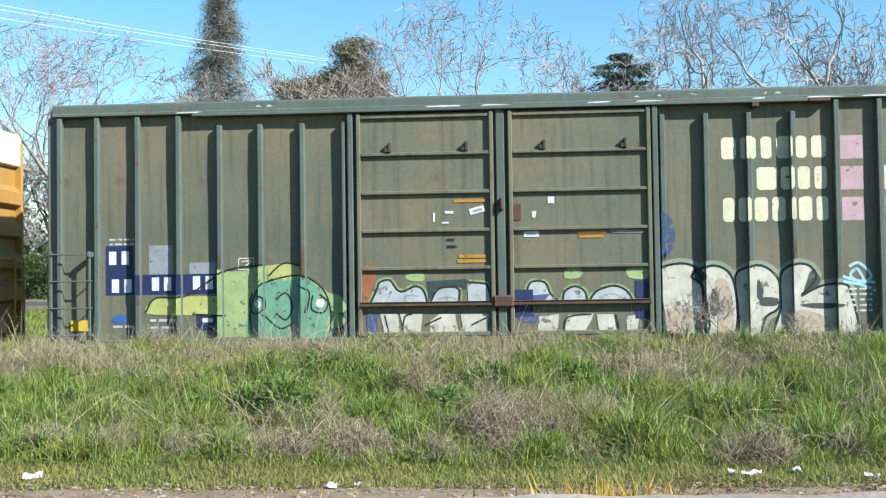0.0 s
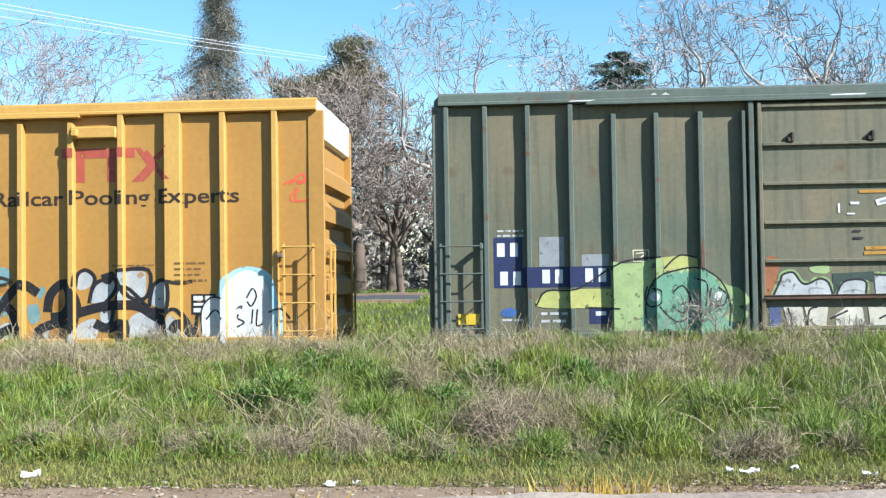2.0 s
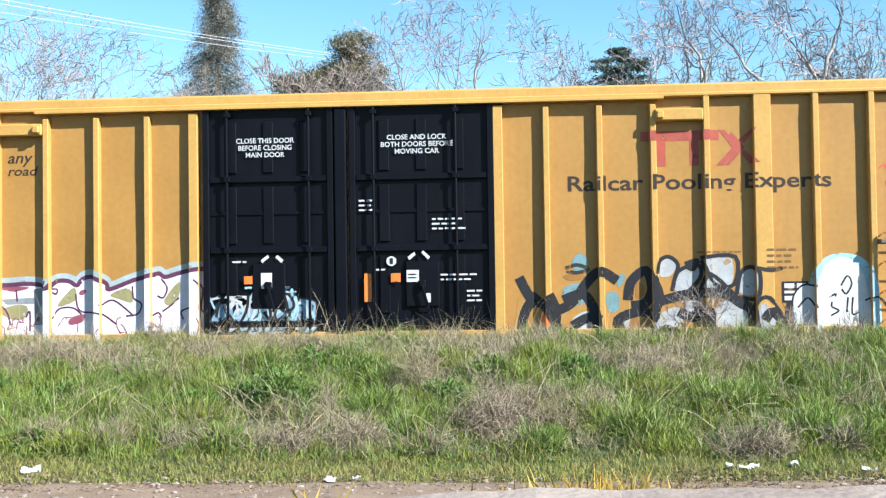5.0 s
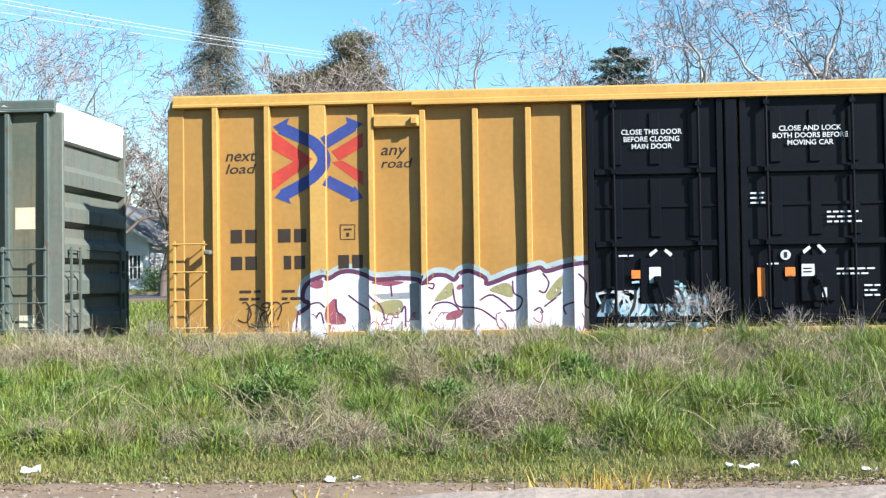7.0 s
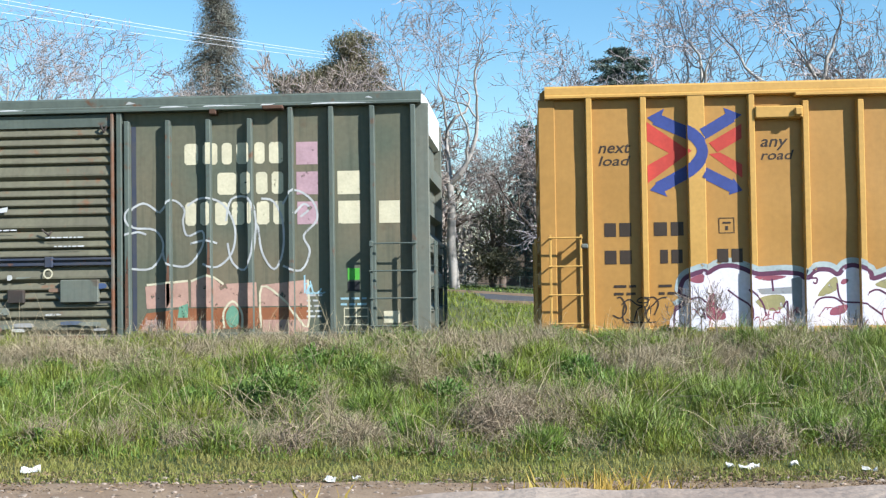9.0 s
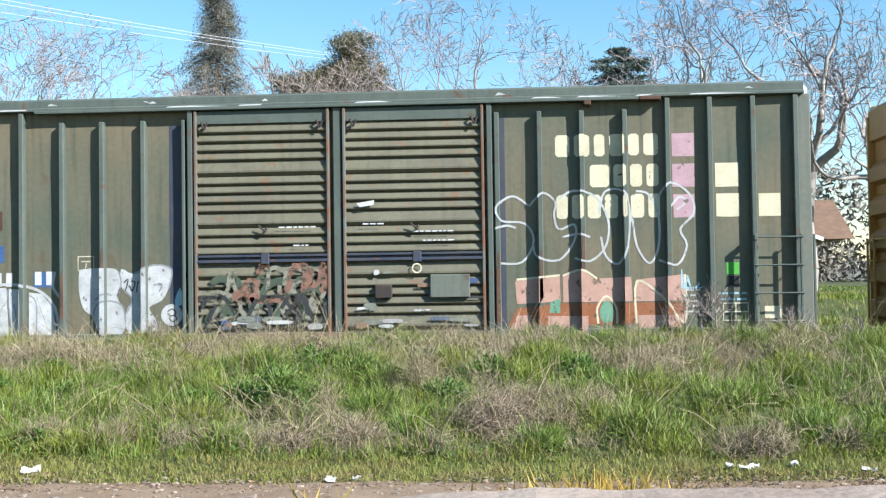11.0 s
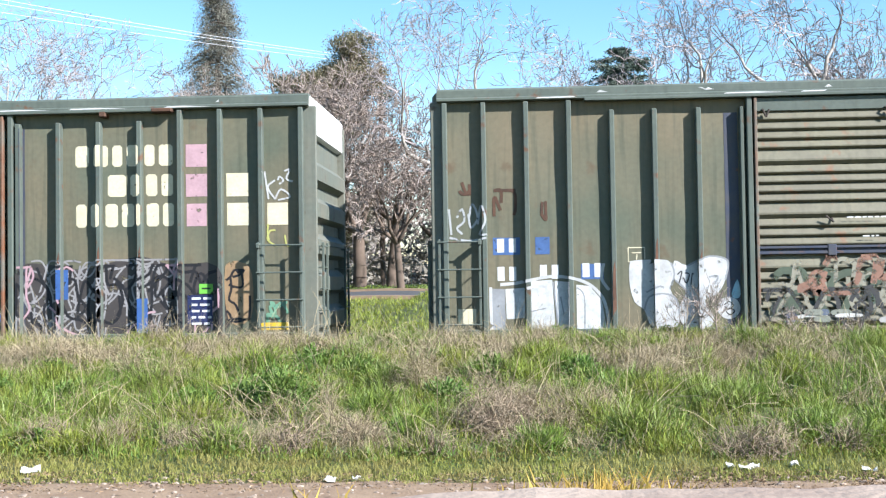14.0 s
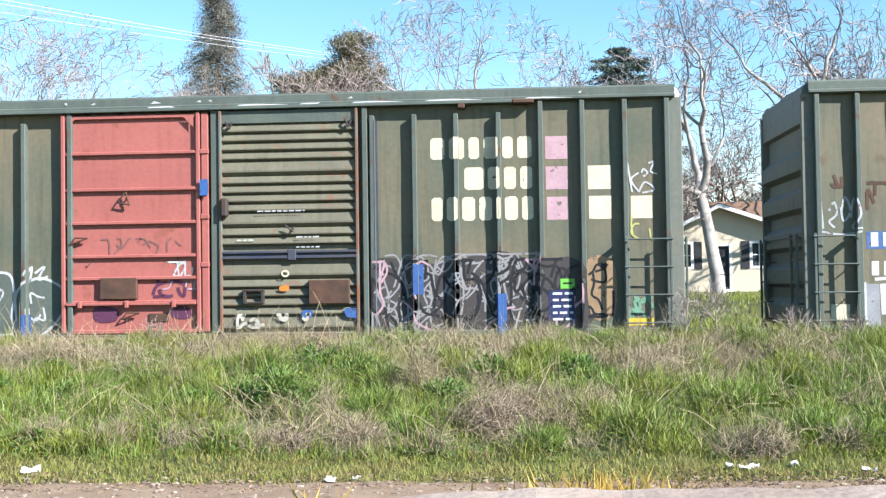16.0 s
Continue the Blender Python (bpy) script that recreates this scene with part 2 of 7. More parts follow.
APART = {"sticker", "number", "number_panel", "placard", "colour_square", "patch", "graffiti", "emblem", "word_mark", "rust_stain", "smudge", "spray_stroke", "stencil", "scratch", "lettering", "plate_mark"}


def islands(bm):
    """The separate pieces of a flat drawing, each as a bmesh."""
    todo, out = set(bm.faces), []
    while todo:
        start = todo.pop()
        group, queue = [start], [start]
        while queue:
            for vert in queue.pop().verts:
                for other in vert.link_faces:
                    if other in todo:
                        todo.discard(other)
                        group.append(other)
                        queue.append(other)
        group.sort(key=lambda g: g.index)
        b, known = bmesh.new(), {}
        for g in group:
            vs = []
            for vert in g.verts:
                if vert not in known:
                    known[vert] = b.verts.new(vert.co)
                vs.append(known[vert])
            b.faces.new(vs)
        out.append(b)
    bm.free()
    return sorted(out, key=lambda b: (min(v.co.x for v in b.verts), min(v.co.z for v in b.verts)))


class Side:
    """A car's near side: where paint lies on it."""

    def __init__(self, car, posts, length):
        self.car, self.posts, self.length, self.level = car, posts, length, 0

    def paint(self, name, bm, mat, label="", flat=None, keep=None, level=None):
        """Lays a flat drawing (x, z in the car's side) on the sheets and over the posts, or on a flat plane y = flat."""
        if level is None:
            self.level += 1
            level = self.level
        lift = 0.003 + 0.0004 * level
        if name in APART:
            made = None
            for i, piece in enumerate(islands(bm)):
                made = self.paint(name + " ", piece, mat, label, flat, level=level + 0.15 * (i % 4))
            return made
        name = name.strip()
        if flat is not None:
            for vert in bm.verts:
                vert.co.y = flat - lift
            return part(name, bm, mat, self.car, label)
        us = [vert.co.x for vert in bm.verts]
        zs = [vert.co.z for vert in bm.verts]
        lo, hi = min(us), max(us)
        cuts = [(Vector((p + s, 0, 0)), Vector((1, 0, 0))) for p, wd, top in self.posts for s in (-wd / 2, wd / 2) if lo < p + s < hi]
        cuts += [(Vector((c, 0, 0)), Vector((1, 0, 0))) for c in np.arange(math.ceil(lo / 0.15) * 0.15, hi, 0.15)]
        cuts += [(Vector((0, 0, c)), Vector((0, 0, 1))) for c in np.arange(math.ceil(min(zs) / 0.15) * 0.15, max(zs), 0.15)]
        for co, no in cuts:
            bmesh.ops.bisect_plane(bm, geom=bm.verts[:] + bm.edges[:] + bm.faces[:], plane_co=co, plane_no=no)
        raised = []
        for face in bm.faces:
            c = face.calc_center_median()
            if any(abs(c.x - p) < wd / 2 and c.z < top for p, wd, top in self.posts):
                raised.append(face)
        if raised and len(raised) < len(bm.faces):
            cut = bmesh.ops.split(bm, geom=raised)["geom"]
            raised = [g for g in cut if isinstance(g, bmesh.types.BMFace)]
        done = set()
        for face in raised:
            for vert in face.verts:
                vert.co.y = -POST - lift
                done.add(vert)
        for vert in bm.verts:
            if vert not in done:
                vert.co.y = warp(vert.co.x, vert.co.z) - lift
        return part(name, bm, mat, self.car, label)


def fill(*outlines):
    bm = bmesh.new()
    for pts in outlines:
        vs = [bm.verts.new((u, 0, z)) for u, z in pts]
        face = bm.faces.new(vs)
        face.normal_update()
        bmesh.ops.triangulate(bm, faces=[face])
    for face in bm.faces:
        if face.normal.y > 0:
            face.normal_flip()
    return bm


def panel(u0, u1, z0, z1):
    return [(u0, z0), (u1, z0), (u1, z1), (u0, z1)]


def rounded(pts, steps=5, closed=True):
    """A smooth line through the points."""
    n, out = len(pts), []
    for i in range(n if closed else n - 1):
        p = [Vector(pts[(i + k) % n] if closed else pts[min(max(i + k, 0), n - 1)]) for k in (-1, 0, 1, 2)]
        for s in range(steps):
            t = s / steps
            q = 0.5 * (2 * p[1] + (p[2] - p[0]) * t + (2 * p[0] - 5 * p[1] + 4 * p[2] - p[3]) * t * t + (3 * p[1] - p[0] - 3 * p[2] + p[3]) * t ** 3)
            out.append((q.x, q.y))
    if not closed:
        out.append(tuple(pts[-1]))
    return out


def strokes(lines, width, closed=False, curved=True):
    """Ribbons of even width along lines of (u, z)."""
    bm = bmesh.new()
    for pts in lines:
        pts = rounded(pts, 4, closed) if curved else list(pts)
        if closed:
            pts = pts + pts[:1]
        left, right = [], []
        for i, p in enumerate(pts):
            if closed:
                a, b = Vector(pts[i - 1 if i else -2]), Vector(pts[i + 1 if i < len(pts) - 1 else 1])
            else:
                a, b = Vector(pts[max(i - 1, 0)]), Vector(pts[min(i + 1, len(pts) - 1)])
            d = (b - a).normalized() if (b - a).length > 1e-6 else Vector((1, 0))
            nrm = Vector((-d.y, d.x)) * width / 2
            left.append(bm.verts.new((p[0] + nrm.x, 0, p[1] + nrm.y)))
            right.append(bm.verts.new((p[0] - nrm.x, 0, p[1] - nrm.y)))
        for i in range(len(pts) - 1):
            bm.faces.new((left[i], right[i], right[i + 1], left[i + 1]))
    return bm


def lettering(words, u0, u1, z0, z1, shear=0.0, bold=0.0):
    """Text that fills the given box."""
    curve = bpy.data.curves.new("text", "FONT")
    curve.body, curve.resolution_u, curve.shear, curve.align_x, curve.offset = words, 3, shear, "CENTER", bold
    ob = new("text", curve)
    me = bpy.data.meshes.new_from_object(ob.evaluated_get(bpy.context.evaluated_depsgraph_get()))
    bpy.data.objects.remove(ob)
    bm = bmesh.new()
    bm.from_mesh(me)
    bpy.data.meshes.remove(me)
    xs, ys = [q.co.x for q in bm.verts], [q.co.y for q in bm.verts]
    for q in bm.verts:
        q.co = Vector((u0 + (q.co.x - min(xs)) / (max(xs) - min(xs)) * (u1 - u0), 0, z0 + (q.co.y - min(ys)) / (max(ys) - min(ys)) * (z1 - z0)))
    return bm


def bars(u0, u1, z, height, count, gap=0.25):
    """Plain bars in place of characters."""
    step = (u1 - u0) / count
    return fill(*[panel(u0 + i * step, u0 + (i + 1 - gap) * step, z, z + height) for i in range(count)])


def bogie(car, x, name="bogie"):
    b = empty(name, (x, DEPTH / 2, 0))
    b.parent = car
    for s in (-1, 1):
        frame_bm = extrude_profile([(-1.25, 0.52), (-0.95, 0.60), (-0.45, 0.72), (0.45, 0.72), (0.95, 0.60), (1.25, 0.52), (1.2, 0.36), (0.75, 0.40), (0.35, 0.22), (-0.35, 0.22), (-0.75, 0.40), (-1.2, 0.36)],
                                   s * 0.98 - 0.07, s * 0.98 + 0.07, lambda p, q, a: (p, a, q))
        part("side_frame", frame_bm, IRON, b)
        spring = bmesh.new()
        for k in (-0.18, 0, 0.18):
            rod(spring, (k, s * 1.0, 0.26), (k, s * 1.0, 0.52), 0.07, 10)
        part("spring", spring, BROWN_IRON, b)
    part("bolster", boxes((-0.2, 0.2, -1.05, 1.05, 0.45, 0.78), bev=0.03), IRON, b)
    for k in (-0.89, 0.89):
        ws = bmesh.new()
        rod(ws, (0, -0.9, 0), (0, 0.9, 0), 0.08, 10)
        for s in (-1, 1):
            rod(ws, (0, s * 0.69, 0), (0, s * 0.82, 0), 0.42, 28)
            rod(ws, (0, s * 0.67, 0), (0, s * 0.70, 0), 0.445, 28)
            for a in range(6):
                rod(ws, (0.26 * math.cos(a * 1.047), s * 0.81, 0.26 * math.sin(a * 1.047)), (0.26 * math.cos(a * 1.047), s * 0.835, 0.26 * math.sin(a * 1.047)), 0.05, 8)
        o = part("wheelset", ws, STEEL, b)
        o.location = (k, 0, 0.42)
        WHEELS.append((o, k))


def end_wall(car, u, out, mat, steps, white):
    """A corrugated end; out is the way that it faces."""
    pts = [(0.0, 1.0)]
    z = 1.15
    for h in steps:
        pts += [(0.0, z), (0.13, z + 0.07), (0.13, z + h * 0.50), (0.0, z + h * 0.70)]
        z += h
    pts += [(0.0, 4.44), (-0.12, 4.44), (-0.12, 1.0)]
    part("end_wall", extrude_profile(pts, 0.0, DEPTH, lambda p, q, a: (u + out * p, a, q)), mat, car)
    cap = [(0.0, 4.44), (0.10, 4.47), (0.10, 5.02), (0.04, 5.09), (-0.12, 5.06), (-0.12, 4.44)]
    part("end_cap", extrude_profile(cap, 0.0, DEPTH, lambda p, q, a: (u + out * p, a, q)), WHITE_END if white else mat, car)
    for y0 in (-0.03, DEPTH - 0.05):
        part("corner_post", boxes((min(u - out * 0.14, u + out * 0.135), max(u - out * 0.14, u + out * 0.135), y0, y0 + 0.08, 1.0, 4.93), bev=0.015), mat, car)


def ladder(car, u0, u1, z0, z1, n, mat, y=-0.24, name="ladder"):
    lad = part(name, boxes(*[(uu - 0.02, uu + 0.02, y - 0.01, y + 0.03, z0 - 0.05, z1 + 0.05) for uu in (u0, u1)], bev=0.006), mat, car)
    for i in range(n):
        z = z0 + (z1 - z0) * i / (n - 1)
        bm = bmesh.new()
        rod(bm, (u0 - 0.03, y - 0.02, z), (u1 + 0.03, y - 0.02, z), 0.014, 7)
        rod(bm, (u0, y, z), (u0, -0.02, z), 0.012, 6)
        rod(bm, (u1, y, z), (u1, -0.02, z), 0.012, 6)
        part("rung", bm, mat, lad)
    return lad


def end_gear(car, u, out, mat):
    """Platform, grab irons and brake gear on a car's end."""
    part("crossover_platform", boxes((min(u, u + out * 0.35), max(u, u + out * 0.35), 0.5, DEPTH - 0.5, 0.98, 1.02)), mat, car)
    for y0 in (0.16, 2.55):
        lad = part("end_ladder", boxes(*[(u + out * 0.2 - 0.02, u + out * 0.2 + 0.02, yy - 0.02, yy + 0.02, 1.0, 2.65) for yy in (y0, y0 + 0.4)], bev=0.005), mat, car)
        for i in range(5):
            bm = bmesh.new()
            z = 1.15 + i * 0.36
            rod(bm, (u + out * 0.2, y0 - 0.03, z), (u + out * 0.2, y0 + 0.43, z), 0.014, 6)
            rod(bm, (u + out * 0.2, y0, z), (u, y0, z), 0.012, 6)
            part("rung", bm, mat, lad)
    bm = bmesh.new()
    rod(bm, (u + out * 0.12, 1.0, 2.62), (u + out * 0.2, DEPTH - 0.35, 2.62), 0.015, 6)
    part("grab_iron", bm, mat, car)
    bm = bmesh.new()
    rod(bm, (u, DEPTH / 2, 0.87), (u + out * 0.62, DEPTH / 2, 0.87), 0.11, 8)
    box(bm, min(u + out * 0.62, u + out * 1.03), max(u + out * 0.62, u + out * 1.03), DEPTH / 2 - 0.16, DEPTH / 2 + 0.16, 0.72, 1.02, 0.04)
    part("coupler", bm, IRON, car)


def boxcar(length, left, paint, trim, posts, ends_white, label, header):
    """A car body with posts, ends, roof, running gear. Its own space: x from its left end, y into the car, z over the rails."""
    car = empty("boxcar", (left, SIDE, 0))
    tagged(car, label, "boxcar", "cars of the freight train")
    nx, nz = int(length / 0.12), 34
    bm = bmesh.new()
    grid = [[bm.verts.new((length * i / nx, warp(length * i / nx, 1.0 + 3.98 * j / nz), 1.0 + 3.98 * j / nz)) for i in range(nx + 1)] for j in range(nz + 1)]
    for j in range(nz):
        for i in range(nx):
            bm.faces.new((grid[j][i], grid[j][i + 1], grid[j + 1][i + 1], grid[j + 1][i]))
    sheet = part("side_sheet", bm, paint, car, smooth=True)
    thick = sheet.modifiers.new("thickness", "SOLIDIFY")
    thick.thickness, thick.offset = 0.05, -1
    part("side_sheet", boxes((0, length, DEPTH - 0.05, DEPTH, 1.0, 4.98)), paint, car)
    roof = extrude_profile([(-0.10, 5.0), (0.2, 5.075), (DEPTH / 2, 5.15), (DEPTH - 0.2, 5.075), (DEPTH + 0.10, 5.0), (DEPTH + 0.1, 4.95), (-0.1, 4.95)], 0.0, length, lambda p, q, a: (a, p, q))
    part("roof", roof, trim, car)
    for y0, s in ((0, -1), (DEPTH, 1)):
        chord = extrude_profile([(0.02, 4.915), (0.10, 4.915), (0.14, 4.93), (0.14, 4.965), (0.105, 4.985), (0.105, 5.10), (0.09, 5.13), (-0.12, 5.13), (-0.12, 5.05), (0.02, 5.05)], -0.02, length + 0.02,
                                lambda p, q, a: (a, y0 + s * p, q))
        part("top_chord", chord, trim, car)
        part("side_sill", boxes((0, length, min(y0, y0 + s * 0.09), max(y0, y0 + s * 0.09), 0.86, 1.16), bev=0.012), trim, car)
    part("door_header", boxes((header[0], header[1], -0.185, 0.03, 4.875, 4.925), bev=0.008), trim, car)
    for u, wd, top in posts:
        bm = boxes((u - wd / 2, u + wd / 2, -POST, 0.03, 1.02, top), bev=0.012)
        part("side_post", bm, trim, car)
    for u, wd, top in posts:
        part("side_post", boxes((u - wd / 2, u + wd / 2, DEPTH - 0.03, DEPTH + POST, 1.02, 4.88)), trim, car)
    steps = (0.62, 0.62, 0.62, 0.62, 0.62)
    ends = END_GREEN if length < 16 else paint
    end_wall(car, 0.0, -1, ends, steps, False)
    end_wall(car, length, 1, ends, steps, ends_white)
    end_gear(car, 0.0, -1, trim)
    end_gear(car, length, 1, trim)
    part("underframe", boxes((0.05, length - 0.05, 0.1, DEPTH - 0.1, 0.92, 1.0), (0.0, length, DEPTH / 2 - 0.2, DEPTH / 2 + 0.2, 0.62, 0.92),
                             *[(k, k + 0.12, 0.15, DEPTH - 0.15, 0.76, 0.93) for k in np.arange(1.2, length - 1, 1.6)], bev=0.01), IRON, car)
    bogie(car, 2.0)
    bogie(car, length - 2.0)
    CARS.append((car, left))
    return car, Side(car, [p for p in posts], length)


# ---- doors ----
def ribbed_door(car, u0, u1, ribs, mat, label, handles=()):
    """A sliding door with horizontal ribs, a frame and latch bars."""
    d = part("door", boxes((u0, u1, -0.075, -0.02, 1.18, 4.84), bev=0.008), mat, car, label)
    for a, b in ((u0, u0 + 0.07), (u1 - 0.07, u1)):
        part("stile", boxes((a, b, -0.15, -0.075, 1.18, 4.86), bev=0.012), mat, d)
    for z in ribs:
        part("rib", boxes((u0 + 0.07, u1 - 0.07, -0.14, -0.075, z - 0.03, z + 0.03), bev=0.012), mat, d)
    for z in (1.20, 4.80):
        part("rail", boxes((u0 + 0.07, u1 - 0.07, -0.13, -0.075, z - 0.035, z + 0.035), bev=0.012), mat, d)
    return d


def louvred_door(car, u0, u1, mat, label, band):
    """A sliding door pressed into sloping horizontal louvres."""
    d = part("door", boxes((u0, u1, -0.05, -0.02, 1.15, 4.86)), mat, car, label)
    part("head_panel", boxes((u0, u1, -0.115, -0.05, 4.64, 4.86), bev=0.01), GREEN_TRIM, d)
    z, n = 4.62, 0
    while z > 1.25:
        h = 0.153 if n % 5 != 4 else 0.25
        if not band - 0.1 < z - h / 2 < band + 0.16:
            lou = extrude_profile([(-0.055, z), (-0.075, z), (-0.128, z - h * 0.60), (-0.128, z - h * 0.72), (-0.06, z - h * 0.97), (-0.055, z - h)], u0 + 0.05, u1 - 0.05, lambda p, q, a: (a, p, q))
            part("louvre", lou, mat, d)
        z -= h
        n += 1
    part("belt_rail", boxes((u0 + 0.03, u1 - 0.03, -0.16, -0.05, band, band + 0.05), (u0 + 0.03, u1 - 0.03, -0.16, -0.05, band + 0.09, band + 0.13), (u0 + 0.03, u1 - 0.03, -0.10, -0.05, band, band + 0.13), bev=0.006), NAVY_STEEL, d)
    part("belt_stop", boxes(((u0 + u1) / 2 - 0.02, (u0 + u1) / 2 + 0.12, -0.17, -0.05, band - 0.03, band + 0.15), bev=0.01), NAVY_STEEL, d)
    for a, b in ((u0, u0 + 0.05), (u1 - 0.05, u1)):
        part("stile", boxes((a, b, -0.165, -0.05, 1.15, 4.86), bev=0.01), RUSTY, d)
    for uu in (u0 + 0.14, u1 - 0.2):
        bm = bmesh.new()
        rod(bm, (uu, -0.18, 4.66), (uu + 0.05, -0.18, 4.54), 0.018, 6)
        rod(bm, (uu + 0.05, -0.18, 4.54), (uu + 0.1, -0.18, 4.66), 0.018, 6)
        rod(bm, (uu, -0.18, 4.66), (uu, -0.1, 4.66), 0.018, 6)
        part("roller_hanger", bm, IRON, d)
    bm = bmesh.new()
    rod(bm, ((u0 + u1) / 2 - 0.05, -0.19, 2.93), ((u0 + u1) / 2 + 0.07, -0.19, 2.83), 0.015, 6)
    rod(bm, ((u0 + u1) / 2 + 0.07, -0.19, 2.83), ((u0 + u1) / 2 + 0.07, -0.08, 2.9), 0.015, 6)
    part("grab_handle", bm, IRON, d)
    return d


def plug_door(car, u0, u1, lock_bars, label):
    """A black plug door: sunk panels, cross rails, full-height locking bars and cranks."""
    d = part("door", boxes((u0, u1, -0.06, -0.015, 1.15, 4.92), bev=0.006), BLACK, car, label)
    for a, b in ((u0, u0 + 0.11), (u1 - 0.11, u1)):
        part("stile", boxes((a, b, -0.13, -0.06, 1.15, 4.92), bev=0.012), BLACK, d)
    for z in (3.70, 2.52, 1.30):
        part("cross_rail", boxes((u0 + 0.11, u1 - 0.11, -0.12, -0.06, z - 0.055, z + 0.055), bev=0.02), BLACK, d)
    for z, hgt in ((3.14, 0.05),):
        part("middle_rail", boxes((u0 + 0.11, u1 - 0.11, -0.085, -0.06, z - 0.03, z + 0.03), bev=0.008), BLACK, d)
    mid = (u0 + u1) / 2
    for z0, z1 in ((2.58, 3.64), (3.76, 4.72), (1.4, 2.46)):
        for k in (-0.62, 0.0, 0.62):
            part("stiffener", boxes((mid + k - 0.09, mid + k + 0.09, -0.092, -0.06, z0 + 0.05, z1 - 0.05), bev=0.015), BLACK, d)
    for u in lock_bars:
        bm = bmesh.new()
        rod(bm, (u, -0.18, 1.15), (u, -0.18, 4.88), 0.024, 8)
        bar = part("locking_bar", bm, BLACK, d)
        for z in (1.35, 2.52, 3.70, 4.78):
            part("bracket", boxes((u - 0.05, u + 0.05, -0.21, -0.06, z - 0.04, z + 0.04), bev=0.008), BLACK, bar)
    bm = boxes((mid - 0.28, mid + 0.28, -0.12, -0.06, 1.55, 2.30), bev=0.02)
    box(bm, mid - 0.06, mid + 0.06, -0.2, -0.12, 1.85, 2.0, 0.02)
    rod(bm, (mid, -0.21, 1.92), (mid + 0.12, -0.21, 1.48), 0.022, 6)
    part("crank_box", bm, BLACK, d)
    return d


NAVY_STEEL = material("dark_blue_steel", (0.035, 0.045, 0.075), 0.6, second=(0.06, 0.06, 0.07), scale=3, third=(0.12, 0.06, 0.04))

# ---- the train ----
GREEN_LEN, YELLOW_LEN = 15.12, 18.49
green_posts = [(u, 0.085, 4.90) for u in (0.10, 0.74, 1.44, 2.14)] + [(u, 0.085, 4.73) for u in (2.84, 3.53, 4.24)] + \
              [(4.93, 0.06, 4.73)] + [(u, 0.085, 4.73) for u in (10.17, 10.87, 11.56, 12.26)] + [(u, 0.085, 4.90) for u in (12.95, 13.63, 14.32, 15.0)]
half = [(0.69, 0.10, 4.98), (1.57, 0.10, 4.98), (2.42, 0.28, 4.98), (3.31, 0.10, 4.98), (4.17, 0.10, 4.80), (5.04, 0.10, 4.80), (5.91, 0.10, 4.80), (6.70, 0.16, 4.84)]
yellow_posts = half + [(YELLOW_LEN - u, wd, top) for u, wd, top in half]

car_a, side_a = boxcar(GREEN_LEN, -7.85, GREEN, GREEN_TRIM, green_posts, True, "olive green boxcar with plain ribbed doors and spray-painted lower side", (2.4, 12.55))
car_b, side_b = boxcar(YELLOW_LEN, -28.42, YELLOW, YELLOW_TRIM, yellow_posts, True, "tall ochre yellow boxcar with black double doors and graffiti", (4.0, 14.5))
car_c, side_c = boxcar(GREEN_LEN, -45.62, GREEN, GREEN_TRIM, green_posts, True, "olive green boxcar with louvred doors and white graffiti", (2.4, 12.55))
car_d, side_d = boxcar(GREEN_LEN, -62.92, GREEN, GREEN_TRIM, green_posts, True, "olive green boxcar with one faded red door", (2.4, 12.55))

for car in (car_a, car_c, car_d):
    ladder(car, 0.0, 0.66, 1.25, 2.60, 4, GREEN_TRIM)
    ladder(car, 14.30, 15.02, 1.25, 2.60, 4, GREEN_TRIM)
    for u in (0.66, 14.30):
        part("grab_iron", boxes((u - 0.03, u + 0.03, -0.28, -0.1, 2.55, 2.64), bev=0.01), GREEN_TRIM, car)
    part("roof_bracket", boxes((12.5, 12.85, -0.2, 0.0, 4.86, 4.93), bev=0.015), BROWN_IRON, car)
    part("roof_bracket", boxes((11.6, 11.72, -0.19, 0.0, 4.80, 4.9), bev=0.015), BROWN_IRON, car)
    part("door_track", boxes((4.9, 10.1, -0.2, 0.02, 1.06, 1.15), bev=0.01), RUSTY, car)
ladder(car_b, 0.03, 0.52, 1.25, 2.64, 4, YELLOW_TRIM)
ladder(car_b, YELLOW_LEN - 0.52, YELLOW_LEN - 0.03, 1.25, 2.64, 4, YELLOW_TRIM)
for u in (0.58, YELLOW_LEN - 0.58):
    part("grab_iron", boxes((u - 0.06, u + 0.06, -0.26, -0.05, 2.46, 2.54), bev=0.02), RUSTY, car_b)
for u0, u1 in ((3.36, 4.12), (14.35, 15.13)):
    part("roof_bracket", boxes((u0, u1, -0.17, 0.0, 4.52, 4.72), bev=0.02), YELLOW_TRIM, car_b)
    part("bracket_end", boxes((u0 + 0.02 if u0 > 9 else u1 - 0.14, u0 + 0.14 if u0 > 9 else u1 - 0.02, -0.24, -0.1, 4.55, 4.68), bev=0.02), YELLOW_TRIM, car_b)
part("door_track", boxes((6.6, 11.9, -0.2, 0.02, 1.02, 1.12), bev=0.01), YELLOW_TRIM, car_b)

